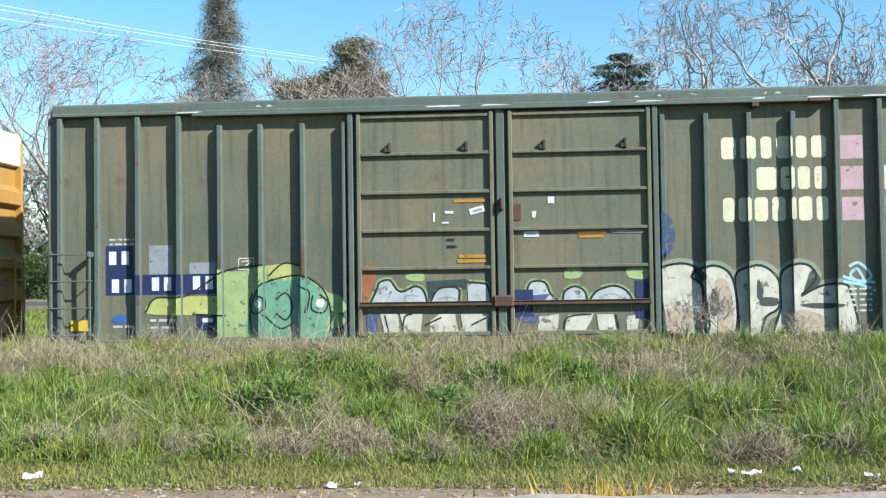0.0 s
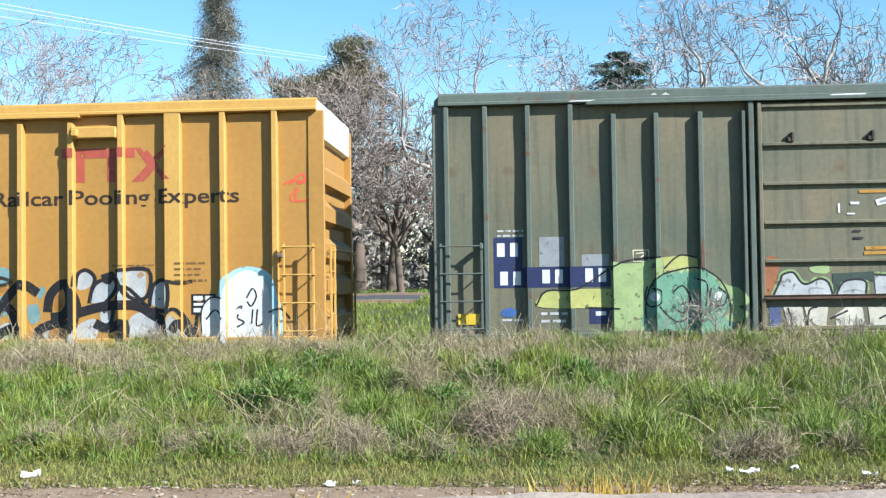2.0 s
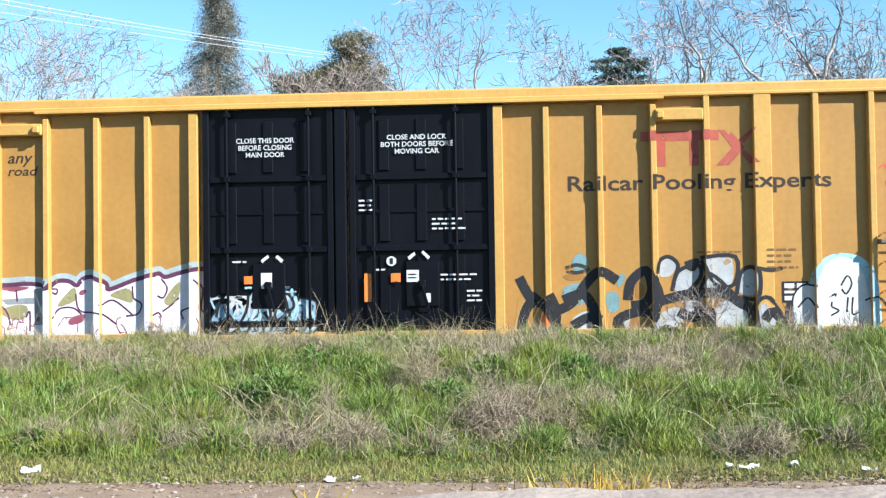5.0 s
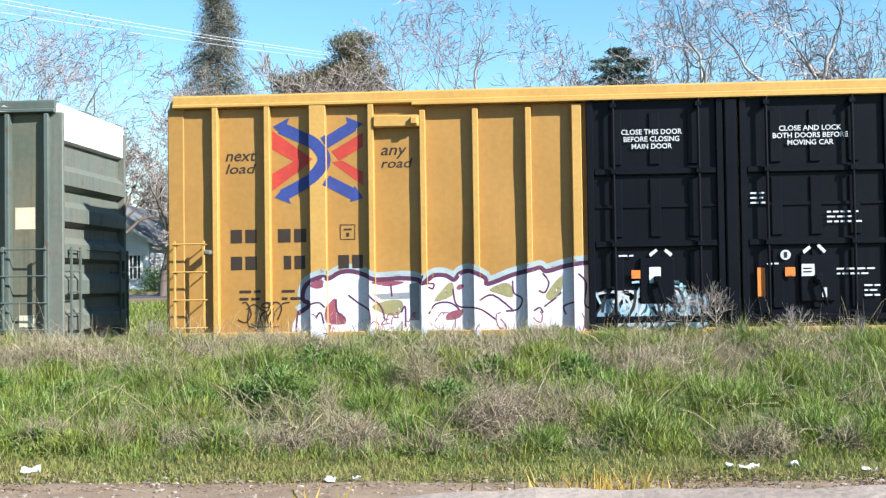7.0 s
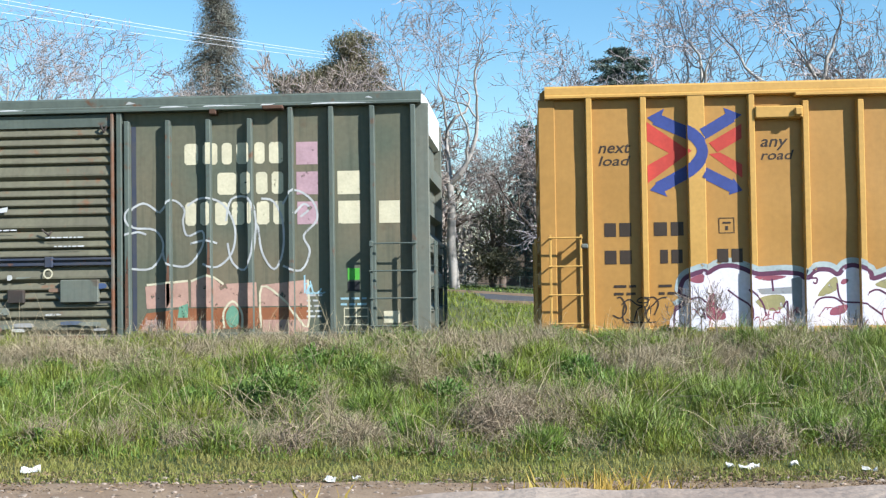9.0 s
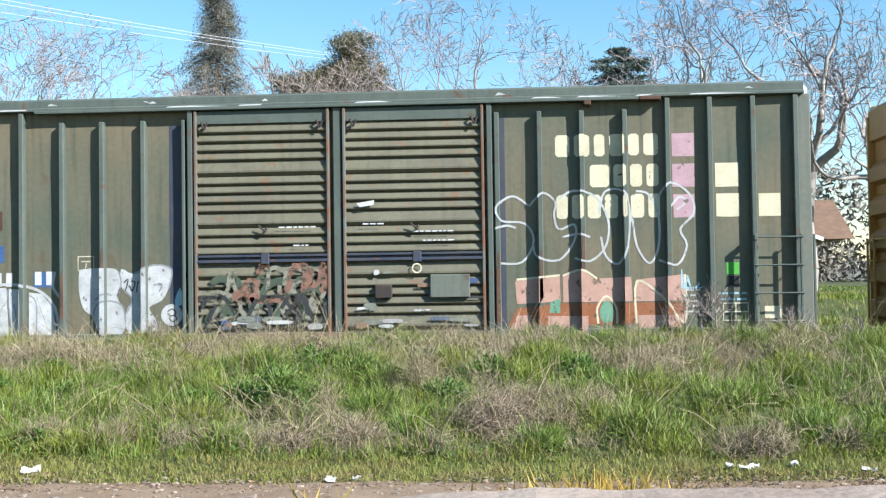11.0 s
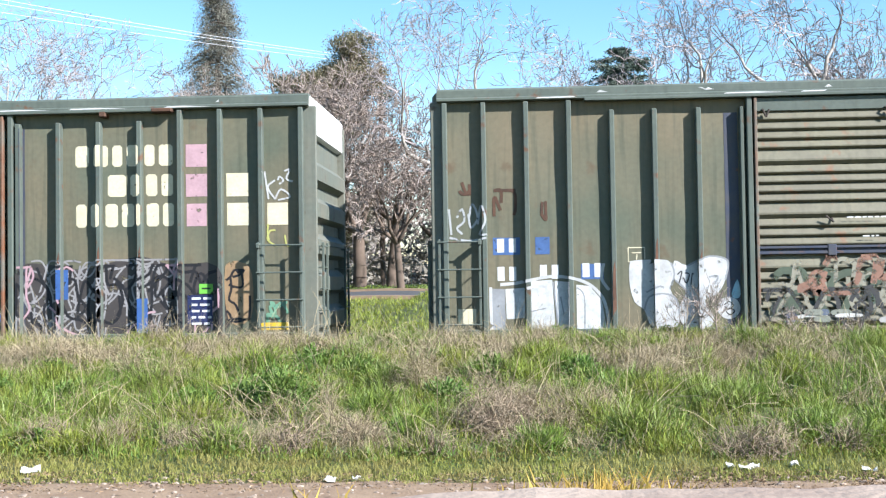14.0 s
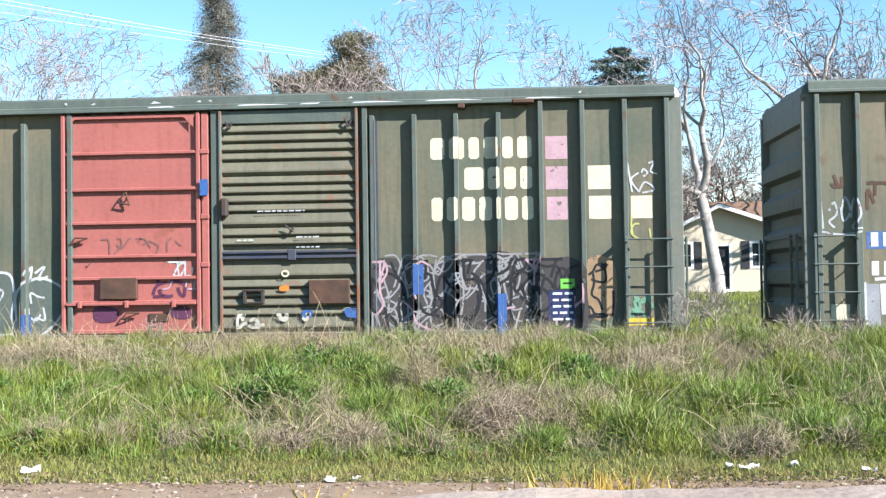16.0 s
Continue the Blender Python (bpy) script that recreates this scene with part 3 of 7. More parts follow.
ribs_a = (4.17, 3.53, 2.90, 2.28, 1.70)
door_a1 = ribbed_door(car_a, 5.15, 7.42, ribs_a, GREEN, "plain olive sliding door with flat ribs")
door_a2 = ribbed_door(car_a, 7.66, 9.98, ribs_a, GREEN, "plain olive sliding door with flat ribs")
for d, us in ((door_a1, (5.68, 6.95)), (door_a2, (8.23, 9.55))):
    for u in us:
        part("lift_lug", boxes((u - 0.06, u + 0.05, -0.16, -0.06, 4.20, 4.27), (u + 0.0, u + 0.05, -0.17, -0.06, 4.2, 4.36), bev=0.01), IRON, d)
for car in (car_a, car_c, car_d):
    part("door_post", boxes((7.46, 7.60, -0.13, 0.0, 1.15, 4.88), bev=0.012), GREEN_TRIM, car)
    for u in (5.06, 10.06):
        part("door_post", boxes((u - 0.055, u + 0.035, -0.15, 0.0, 1.1, 4.88), bev=0.012), GREEN_TRIM, car)
part("latch_bar", boxes((5.2, 9.95, -0.19, -0.1, 1.66, 1.70), (5.2, 9.95, -0.17, -0.1, 1.72, 1.735), bev=0.006), BROWN_IRON, car_a)
part("latch", boxes((7.38, 7.72, -0.22, -0.1, 1.62, 1.82), (7.5, 7.58, -0.24, -0.1, 3.2, 3.42), bev=0.03), BROWN_IRON, car_a)

louvred_door(car_c, 5.12, 7.40, DOOR_GREEN, "weathered louvred door with spray paint low down", 2.32)
louvred_door(car_c, 7.62, 9.96, DOOR_GREEN, "weathered louvred door with a grey panel", 2.32)
louvred_door(car_d, 7.60, 9.94, DOOR_GREEN, "weathered louvred door with rusty edges", 2.38)
ribs_d = (4.19, 3.58, 3.02, 2.46, 2.09, 1.69)
door_d = ribbed_door(car_d, 4.90, 7.28, ribs_d, RED_DOOR, "faded red ribbed sliding door")
part("gusset", fill([(5.0, 4.78), (5.16, 4.78), (5.0, 4.62)], [(7.18, 4.78), (7.0, 4.78), (7.18, 4.60)]), RED_DOOR, door_d).location.y = -0.141
part("door_edge", boxes((7.30, 7.42, -0.13, -0.02, 1.18, 4.84), *[(7.28, 7.43, -0.15, -0.02, z - 0.04, z + 0.04) for z in (4.19, 3.1, 2.3)], bev=0.01), RED_DOOR, door_d)
part("placard", boxes((5.57, 6.20, -0.17, -0.07, 1.74, 2.10), bev=0.012), BROWN_IRON, door_d)
part("placard", boxes((6.38, 6.72, -0.10, -0.07, 1.36, 1.50), bev=0.008), BROWN_IRON, door_d)
part("latch_bar", boxes((4.98, 7.2, -0.17, -0.1, 1.64, 1.68), (5.2, 5.26, -0.2, -0.1, 1.6, 1.72), (6.0, 6.06, -0.2, -0.1, 1.6, 1.72), (6.8, 6.86, -0.2, -0.1, 1.6, 1.72), bev=0.006), RED_DOOR, door_d)
for u, z, lay in ((6.02, 3.42, 0), (5.20, 2.72, 1), (6.08, 1.46, 1)):
    bm = bmesh.new()
    loop = [(0, 0.12), (-0.14, -0.06), (0.06, -0.1), (0, 0.12)] if not lay else [(-0.14, -0.05), (0.16, 0.05), (-0.05, 0.06), (-0.14, -0.05)]
    for (a, b), (c, e) in zip(loop, loop[1:]):
        rod(bm, (u + a, -0.16, z + b), (u + c, -0.16, z + e), 0.014, 6)
    rod(bm, (u, -0.16, z), (u, -0.07, z), 0.014, 6)
    part("ring_handle", bm, BROWN_IRON, door_d)
part("placard", boxes((9.10, 9.78, -0.2, -0.1, 1.62, 2.02), bev=0.012), BROWN_IRON, car_d, "dark route card board")
part("card_frame", boxes((8.0, 8.05, -0.19, -0.1, 1.66, 1.86), (8.3, 8.35, -0.19, -0.1, 1.66, 1.86), (8.0, 8.35, -0.19, -0.1, 1.84, 1.88), (8.0, 8.35, -0.19, -0.1, 1.64, 1.67), bev=0.005), IRON, car_d)
part("latch", boxes((7.64, 7.76, -0.24, -0.1, 3.08, 3.40), (7.3, 7.42, -0.18, -0.1, 3.45, 3.70), bev=0.03), IRON, car_d)
part("placard", boxes((9.05, 9.70, -0.2, -0.1, 1.70, 2.08), bev=0.012), END_GREEN, car_c, "grey route card board")
part("card_holder", boxes((8.14, 8.42, -0.2, -0.1, 1.70, 1.92), bev=0.012), IRON, car_c)

plug_door(car_b, 6.86, 9.06, (7.29, 8.66), "glossy black plug door with locking bars")
plug_door(car_b, 9.32, 11.72, (9.74, 11.10), "glossy black plug door with locking bars")
part("door_post", boxes((9.08, 9.28, -0.15, 0.0, 1.1, 4.86), bev=0.02), BLACK, car_b)


# ---- lettering and spray paint ----
def sketch(u0, z0, ku, kz):
    """Turns sketch places (to the right, down) into places on a car's side."""
    return lambda *pts: [(u0 + a / ku, z0 - b / kz) for a, b in pts]


def drawing(u0, su, z0, tilt, sz):
    """As sketch(), for a drawing that leans a little."""
    return lambda *pts: [(u0 + a * su, z0 - a * tilt - b * sz) for a, b in pts]


def rect(place, a0, b0, a1, b1):
    return place((a0, b1), (a1, b1), (a1, b0), (a0, b0))


def ring(u, z, ru, rz, wide):
    """A plain ring, in quads."""
    bm = bmesh.new()
    pairs = []
    for i in range(20):
        t = 2 * math.pi * i / 20
        pairs.append([bm.verts.new((u + (ru - s * wide) * math.cos(t), 0, z + (rz - s * wide) * math.sin(t))) for s in (0, 1)])
    for i in range(20):
        a, b = pairs[i], pairs[(i + 1) % 20]
        bm.faces.new((a[0], b[0], b[1], a[1]))
    return bm


def join(*meshes):
    bm = meshes[0]
    for other in meshes[1:]:
        me = bpy.data.meshes.new("join")
        other.to_mesh(me)
        other.free()
        bm.from_mesh(me)
        bpy.data.meshes.remove(me)
    return bm


def emblem_row(u0, u1, z0, z1, widths):
    """A word mark as a row of plain blocks of the given relative widths."""
    step, shapes, u = (u1 - u0) / sum(widths), [], u0
    for w2 in widths:
        a, b = u + 0.10 * step, u + (w2 - 0.14) * step
        c = 0.04
        shapes.append([(a + c, z0), (b - c, z0), (b, z0 + c), (b, z1 - c), (b - c, z1), (a + c, z1), (a, z1 - c), (a, z0 + c)])
        u += w2 * step
    return fill(*shapes)


def blob(u0, u1, z0, z1, rnd, corners=9, rough=0.14):
    pts = []
    for i in range(corners):
        t = 2 * math.pi * i / corners + rnd.gauss(0, 0.08)
        k = 1 / max(abs(math.cos(t)), abs(math.sin(t))) ** 0.62
        pts.append(((u0 + u1) / 2 + (u1 - u0) / 2 * k * 0.9 * math.cos(t) * (1 + rnd.gauss(0, rough)), (z0 + z1) / 2 + (z1 - z0) / 2 * k * 0.9 * math.sin(t) * (1 + rnd.gauss(0, rough * 0.6))))
    return pts


def throw_up(side, u0, u1, z0, z1, count, seed, fill_mat, line_mat, halo=None, inner=None, line=0.045, flat=None, name="graffiti", label="", overlap=1.25, curl=3):
    """A row of swollen letter shapes: halo, fill, shaded parts, outline and inner strokes."""
    rnd = random.Random(seed)
    step = (u1 - u0) / count
    shapes = []
    for i in range(count):
        c = u0 + (i + 0.5) * step
        shapes.append(blob(c - step * overlap / 2, c + step * overlap / 2, z0 + rnd.uniform(-0.04, 0.06), z1 + rnd.uniform(-0.14, 0.05), rnd))
    smooth = [rounded(s, 4) for s in shapes]
    if halo:
        side.paint(name, strokes([s + s[:1] for s in smooth], line * 3.2, curved=False), halo, flat=flat)
    side.paint(name, fill(*smooth), fill_mat, label, flat=flat)
    if inner:
        patches = []
        for s in shapes:
            cu, cz = sum(q[0] for q in s) / len(s), sum(q[1] for q in s) / len(s)
            k = rnd.uniform(0.3, 0.5)
            patches.append(rounded([(cu + (q[0] - cu) * k + rnd.gauss(0, 0.03) + 0.12 * step, cz + (q[1] - cz) * k * 1.1 - 0.12 * (z1 - z0)) for q in s], 3))
        side.paint(name, fill(*patches), inner, flat=flat)
    marks = [s + s[:1] for s in smooth]
    curls = []
    for s in shapes:
        cu, cz = sum(q[0] for q in s) / len(s), sum(q[1] for q in s) / len(s)
        w2, h2 = step * 0.3, (z1 - z0) * 0.3
        for _ in range(curl):
            a = rnd.uniform(0, 6.28)
            curls.append([(cu + w2 * rnd.uniform(0.2, 1) * math.cos(a + t), cz + h2 * rnd.uniform(0.4, 1) * math.sin(a + t)) for t in (0, 0.7, 1.5, 2.3)])
    side.paint(name, join(strokes(marks, line, curved=False), strokes(curls, line * 0.75)), line_mat, flat=flat)


def tangle(side, u0, u1, z0, z1, count, seed, mat, width, flat=None, swing=0.35, name="spray_stroke", label=""):
    rnd = random.Random(seed)
    lines = []
    for _ in range(count):
        u, z, a = rnd.uniform(u0, u1), rnd.uniform(z0, z1), rnd.uniform(0, 6.28)
        pts = []
        for _ in range(5):
            pts.append((min(max(u, u0), u1), min(max(z, z0), z1)))
            a += rnd.gauss(0.5, 0.8)
            u, z = u + math.cos(a) * swing * 0.6, z + math.sin(a) * swing
        lines.append(pts)
    side.paint(name, strokes(lines, width), mat, label, flat=flat)


def text_lines(side, u0, u1, z_top, rows, height, mat, seed=0, flat=None, name="stencil"):
    """Unreadable stencilled lines as plain bars."""
    rnd = random.Random(seed)
    quads = []
    for r in range(rows):
        z = z_top - r * height * 1.75
        u = u0
        end = u1 - rnd.uniform(0, 0.3) * (u1 - u0)
        while u < end:
            w2 = min(rnd.uniform(1.2, 3.2) * height, u1 - u)
            quads.append(panel(u, u + w2, z - height * 0.62, z))
            u += w2 + height * 0.7
    side.paint(name, fill(*quads), mat, flat=flat)


# word mark and coloured squares that all the green cars carry
for side in (side_a, side_c, side_d):
    side.paint("word_mark", emblem_row(11.10, 12.85, 3.98, 4.34, (1, 1.05, 0.8, 1, 0.8, 1)), CREAM, "cream word mark of plain shapes", level=1)
    side.paint("word_mark", emblem_row(11.66, 12.85, 3.47, 3.84, (1.3, 0.9, 0.9, 0.9)), CREAM, level=1)
    side.paint("word_mark", emblem_row(11.11, 12.86, 2.96, 3.35, (0.9, 0.9, 1, 1, 0.5, 1, 0.9)), CREAM, level=1)
    side.paint("colour_square", fill(panel(13.03, 13.39, 3.95, 4.33), panel(13.03, 13.39, 3.45, 3.83), panel(13.04, 13.38, 2.95, 3.33)), PINK, "faded pink squares", level=1)
    side.paint("colour_square", fill(panel(13.72, 14.10, 3.44, 3.83), panel(13.73, 14.10, 2.95, 3.33), panel(14.41, 14.76, 2.95, 3.32)), CREAM, "cream squares", level=1)

# --- first green car
A = sketch(-0.153, 5.494, 176.5, 178.5)
side_a.paint("number_panel", fill(rect(A, 178, 492, 262, 640), rect(A, 262, 580, 514, 640)), NAVY, "navy blue number panel")
side_a.paint("number", fill(*[rect(A, a, b, a + 22, b + 40) for a, b in ((188, 508), (226, 508), (196, 592), (234, 592), (318, 588), (355, 588), (442, 586), (480, 586))]), WHITE, "white bars in place of the car number")
side_a.paint("patch", fill(rect(A, 310, 492, 382, 579), rect(A, 432, 545, 510, 579)), PATCH_GREY, "grey paint-over patch")
side_a.paint("placard", fill(rect(A, 72, 714, 135, 746)), SIGNAL_YELLOW, flat=-0.02)
side_a.paint("sticker", fill(rect(A, 452, 704, 528, 748), rect(A, 812, 726, 890, 752)), NAVY)
side_a.paint("sticker", fill(rect(A, 470, 712, 500, 724), rect(A, 836, 736, 872, 746)), WHITE)
side_a.paint("plate_mark", strokes([A((580, 535), (625, 535), (625, 568), (580, 568), (580, 535))], 0.018, curved=False), CREAM)
side_a.paint("plate_mark", strokes([A((588, 545), (616, 543), (600, 558))], 0.02), CREAM)
text_lines(side_a, 0.92, 1.35, 2.86, 2, 0.045, CHALK, 3)
text_lines(side_a, 1.62, 2.05, 1.50, 2, 0.07, CHALK, 4)
text_lines(side_a, 0.98, 1.32, 1.40, 1, 0.06, CHALK, 5)
side_a.paint("graffiti", fill(rounded(A((196, 712), (215, 698), (240, 705), (238, 722), (210, 726)), 3)), BLUE)
side_a.paint("graffiti", fill(rounded(A((300, 695), (330, 652), (420, 646), (545, 652), (545, 700), (420, 702)), 3)), SPRAY_YELLOW, "yellow and green painted creature")
side_a.paint("graffiti", fill(A((515, 566), (555, 574), (600, 572), (665, 556), (668, 770), (515, 770))), SPRAY_LIME)
side_a.paint("graffiti", fill(rounded(A((618, 770), (616, 690), (640, 625), (700, 598), (770, 592), (825, 630), (850, 690), (850, 770)), 4)), SPRAY_GREEN)
side_a.paint("graffiti", fill(A((665, 558), (712, 552), (762, 560), (765, 604), (752, 592), (740, 606), (728, 592), (716, 606), (704, 592), (690, 606), (678, 594), (668, 604))), SPRAY_YELLOW)
side_a.paint("graffiti", fill(rounded(A((800, 600), (845, 640), (880, 650), (905, 690), (860, 700), (830, 650)), 3), rounded(A((855, 700), (900, 720), (880, 745), (840, 740)), 3)), SPRAY_LIME)
side_a.paint("graffiti", fill(*[rounded(A(*[(x + r * math.cos(t), y + r * math.sin(t)) for t in np.arange(0, 6.2, 0.9)]), 3) for x, y, r in ((636, 672, 21), (820, 672, 21))]), SPRAY_GREEN)
side_a.paint("graffiti", fill(*[rounded(A(*[(x + r * math.cos(t), y + r * math.sin(t)) for t in np.arange(0, 6.2, 0.9)]), 3) for x, y, r in ((638, 672, 13), (822, 672, 13))]), WHITE)
side_a.paint("graffiti", strokes([A((618, 760), (614, 690), (640, 622), (700, 596), (770, 590), (828, 628), (852, 690), (850, 760)), A((668, 590), (712, 552), (762, 560)), A((300, 692), (330, 650), (420, 645), (545, 570), (660, 556)),
                                  A((690, 660), (720, 640), (740, 680), (720, 720), (690, 700)), A((650, 700), (700, 745), (740, 730)), A((760, 620), (790, 640), (780, 700)), A((440, 700), (540, 705)),
                                  A((620, 640), (612, 672), (625, 700), (655, 690), (655, 655), (632, 648)), A((800, 648), (796, 690), (830, 700), (845, 670), (820, 646))], 0.028), SPRAY_BLACK)
side_a.level = 0
B = sketch(4.958, 5.352, 182, 180)
FLAT_A = -0.078
side_a.paint("rust_stain", fill(rounded(B((52, 545), (92, 548), (84, 600), (70, 652), (50, 650)), 3)), SPRAY_RUST, flat=FLAT_A)
side_a.paint("graffiti", fill(*[rounded(B(*q), 3) for q in (((180, 572), (240, 568), (230, 590), (190, 588)), ((660, 560), (705, 560), (700, 586), (655, 588)), ((840, 562), (905, 565), (900, 592), (845, 590)))]), SPRAY_LIME, flat=FLAT_A)
N = drawing(-0.72, 0.00927, 6.787, 0.00013, 0.00928)
HUMPS = [N((655, 537), (668, 510), (672, 500), (690, 496), (703, 513), (715, 516), (735, 507), (750, 514), (757, 537)), N((762, 537), (775, 513), (800, 508), (814, 514), (812, 537)),
         N((828, 500), (858, 502), (866, 512), (867, 537), (830, 537)), N((910, 537), (930, 524), (940, 500), (965, 500), (975, 520), (994, 537)), N((996, 535), (1000, 516), (1018, 507), (1035, 516), (1039, 535)),
         N((1042, 535), (1055, 516), (1085, 506), (1108, 515), (1120, 535))]
side_a.paint("graffiti", strokes([rounded(h, 3, False) for h in HUMPS], 0.10, curved=False), ink("thin_lime_spray", (0.22, 0.30, 0.13), wear=0.12), flat=FLAT_A)
side_a.paint("graffiti", fill(N((757, 498), (828, 494), (828, 512), (800, 506), (772, 512), (758, 537)), N((704, 513), (722, 537), (706, 537)), N((868, 500), (880, 500), (880, 537), (870, 537))), ink("bottle_green_spray", (0.035, 0.055, 0.045)), flat=FLAT_A)
side_a.paint("graffiti", fill(*[rounded(h, 3, False) for h in HUMPS]), SPRAY_GREY, "silver letter shapes across the doors", flat=FLAT_A)
side_a.paint("graffiti", fill(N((930, 524), (975, 520), (960, 537), (915, 537)), N((648, 556), (668, 556), (668, 590), (648, 590)), N((912, 556), (952, 556), (950, 572), (925, 570))), ink("dusty_navy_spray", (0.07, 0.09, 0.18), wear=0.1), flat=FLAT_A)
side_a.paint("graffiti", strokes([rounded(h, 3, False) for h in HUMPS], 0.034, curved=False), SPRAY_BLACK, flat=FLAT_A)
side_a.paint("graffiti", strokes([N((718, 537), (718, 524), (742, 524)), N((775, 530), (795, 526), (808, 530)), N((1060, 528), (1080, 520), (1100, 526))], 0.025), PATCH_GREY, flat=FLAT_A)
side_a.paint("graffiti", fill(N((672, 556), (704, 556), (708, 592), (680, 592)), N((708, 556), (748, 556), (744, 592), (716, 592)), N((760, 570), (778, 556), (806, 556), (812, 592), (762, 592)), N((816, 556), (866, 556), (862, 592), (820, 592)),
                              N((955, 560), (990, 556), (985, 592), (950, 592)), N((996, 592), (1005, 558), (1050, 554), (1046, 566), (1030, 592)), N((1055, 556), (1085, 556), (1090, 592), (1060, 592)), N((1106, 560), (1130, 556), (1124, 592), (1108, 592))), SPRAY_BONE, flat=FLAT_A)
side_a.paint("graffiti", strokes([N((680, 558), (688, 592)), N((712, 592), (716, 562), (730, 556)), N((752, 576), (782, 562)), N((834, 576), (862, 562)), N((998, 590), (1004, 562), (1046, 556)), N((1088, 556), (1096, 592))], 0.03), SPRAY_BLACK, flat=FLAT_A)
side_a.paint("graffiti", fill(rect(B, 498, 620, 560, 700), rect(B, 862, 598, 908, 648), rect(B, 860, 684, 908, 710)), NAVY, flat=FLAT_A)
side_a.paint("sticker", fill(B((372, 380), (416, 368), (421, 386), (377, 397)), rect(B, 535, 448, 580, 465), rect(B, 608, 347, 627, 367), B((560, 390), (574, 388), (570, 408), (560, 408)), rect(B, 300, 384, 326, 392), rect(B, 264, 388, 270, 415), rect(B, 290, 416, 312, 421)), WHITE, "white paper stickers", flat=FLAT_A)
side_a.paint("sticker", fill(B((382, 383), (410, 376), (412, 384), (384, 391)), rect(B, 543, 454, 572, 461)), PATCH_GREY, flat=FLAT_A)
side_a.paint("stencil", fill(rect(B, 326, 350, 422, 359), rect(B, 340, 514, 422, 524), rect(B, 336, 528, 424, 538), rect(B, 695, 450, 780, 458), rect(B, 700, 462, 772, 470)), ink("dull_orange_stencil", (0.40, 0.20, 0.03)), flat=FLAT_A)
side_a.paint("stencil", fill(rect(B, 305, 466, 340, 472), rect(B, 305, 486, 340, 493)), SPRAY_BLACK, flat=FLAT_A)
side_a.paint("sticker", fill(B((780, 446), (885, 450), (890, 458), (800, 458))), PATCH_GREY, flat=FLAT_A)
side_a.paint("dark_patch", fill(rect(B, 500, 366, 528, 415)), BROWN_IRON, flat=FLAT_A)
side_a.level = 0
C = sketch(8.893, 5.226, 206, 197)
side_a.paint("graffiti", fill(rounded(C((236, 425), (270, 415), (300, 450), (298, 520), (262, 560), (236, 545)), 4)), ink("thin_blue_spray", (0.05, 0.09, 0.22), wear=0.25), "smear of blue spray paint")
O = drawing(-0.36, 0.00899, 6.708, 0.00013, 0.00913)
BUBBLES = [O((1156, 486), (1166, 473), (1200, 466), (1222, 470), (1232, 482), (1240, 510), (1243, 602), (1160, 602)), O((1220, 490), (1236, 476), (1262, 470), (1285, 480), (1297, 505), (1301, 550), (1298, 602), (1244, 602), (1240, 510)),
           O((1298, 490), (1318, 474), (1345, 470), (1368, 485), (1377, 505), (1374, 545), (1350, 562), (1336, 602), (1300, 602), (1302, 550)),
           O((1378, 490), (1396, 470), (1425, 468), (1442, 486), (1432, 506), (1414, 524), (1450, 506), (1490, 503), (1502, 520), (1506, 602), (1372, 602), (1378, 545))]
side_a.paint("graffiti", strokes([rounded(b[:-2], 3, False) for b in BUBBLES], 0.17, curved=False), ink("pale_sage_spray", (0.24, 0.27, 0.19), wear=0.04))
side_a.paint("graffiti", fill(*[rounded(b, 3) for b in BUBBLES]), SPRAY_BONE, "bone white bubble letters with dark outlines")
side_a.paint("graffiti", fill(*[rounded(O(*q), 3) for q in (((1160, 552), (1215, 548), (1235, 570), (1232, 602), (1164, 602)), ((1262, 500), (1285, 500), (1294, 540), (1290, 600), (1270, 600)), ((1384, 560), (1420, 548), (1480, 575), (1470, 602), (1390, 602)))]), ink("warm_tan_spray", (0.42, 0.33, 0.24), wear=0.12))
side_a.paint("graffiti", fill(*[rounded(O(*q), 3) for q in (((1224, 470), (1238, 476), (1246, 492), (1230, 502)), ((1434, 478), (1450, 494), (1438, 512), (1420, 516), (1424, 500)), ((1338, 494), (1348, 512), (1344, 530), (1336, 526)), ((1344, 527), (1372, 528), (1370, 541), (1342, 541)),
                              ((1410, 540), (1450, 536), (1496, 540), (1450, 547)), ((1252, 520), (1262, 512), (1270, 540), (1262, 560), (1250, 552)), ((1156, 500), (1168, 540), (1172, 600), (1160, 600)))]), ink("dark_sage_spray", (0.050, 0.062, 0.050)))
side_a.paint("graffiti", strokes([rounded(b, 3) for b in BUBBLES], 0.04, closed=True, curved=False), SPRAY_BLACK)
side_a.paint("graffiti", strokes([O((1500, 472), (1515, 465), (1530, 475), (1538, 490), (1522, 500), (1502, 488), (1514, 476), (1526, 496)), O((1486, 488), (1510, 496), (1545, 500)), O((1488, 498), (1520, 504), (1546, 514))], 0.045), SPRAY_CYAN, "pale blue scrawl")
text_lines(side_a, 13.28, 13.48, 1.86, 5, 0.05, CHALK, 33)
text_lines(side_a, 13.12, 13.24, 1.86, 5, 0.05, CHALK, 34)

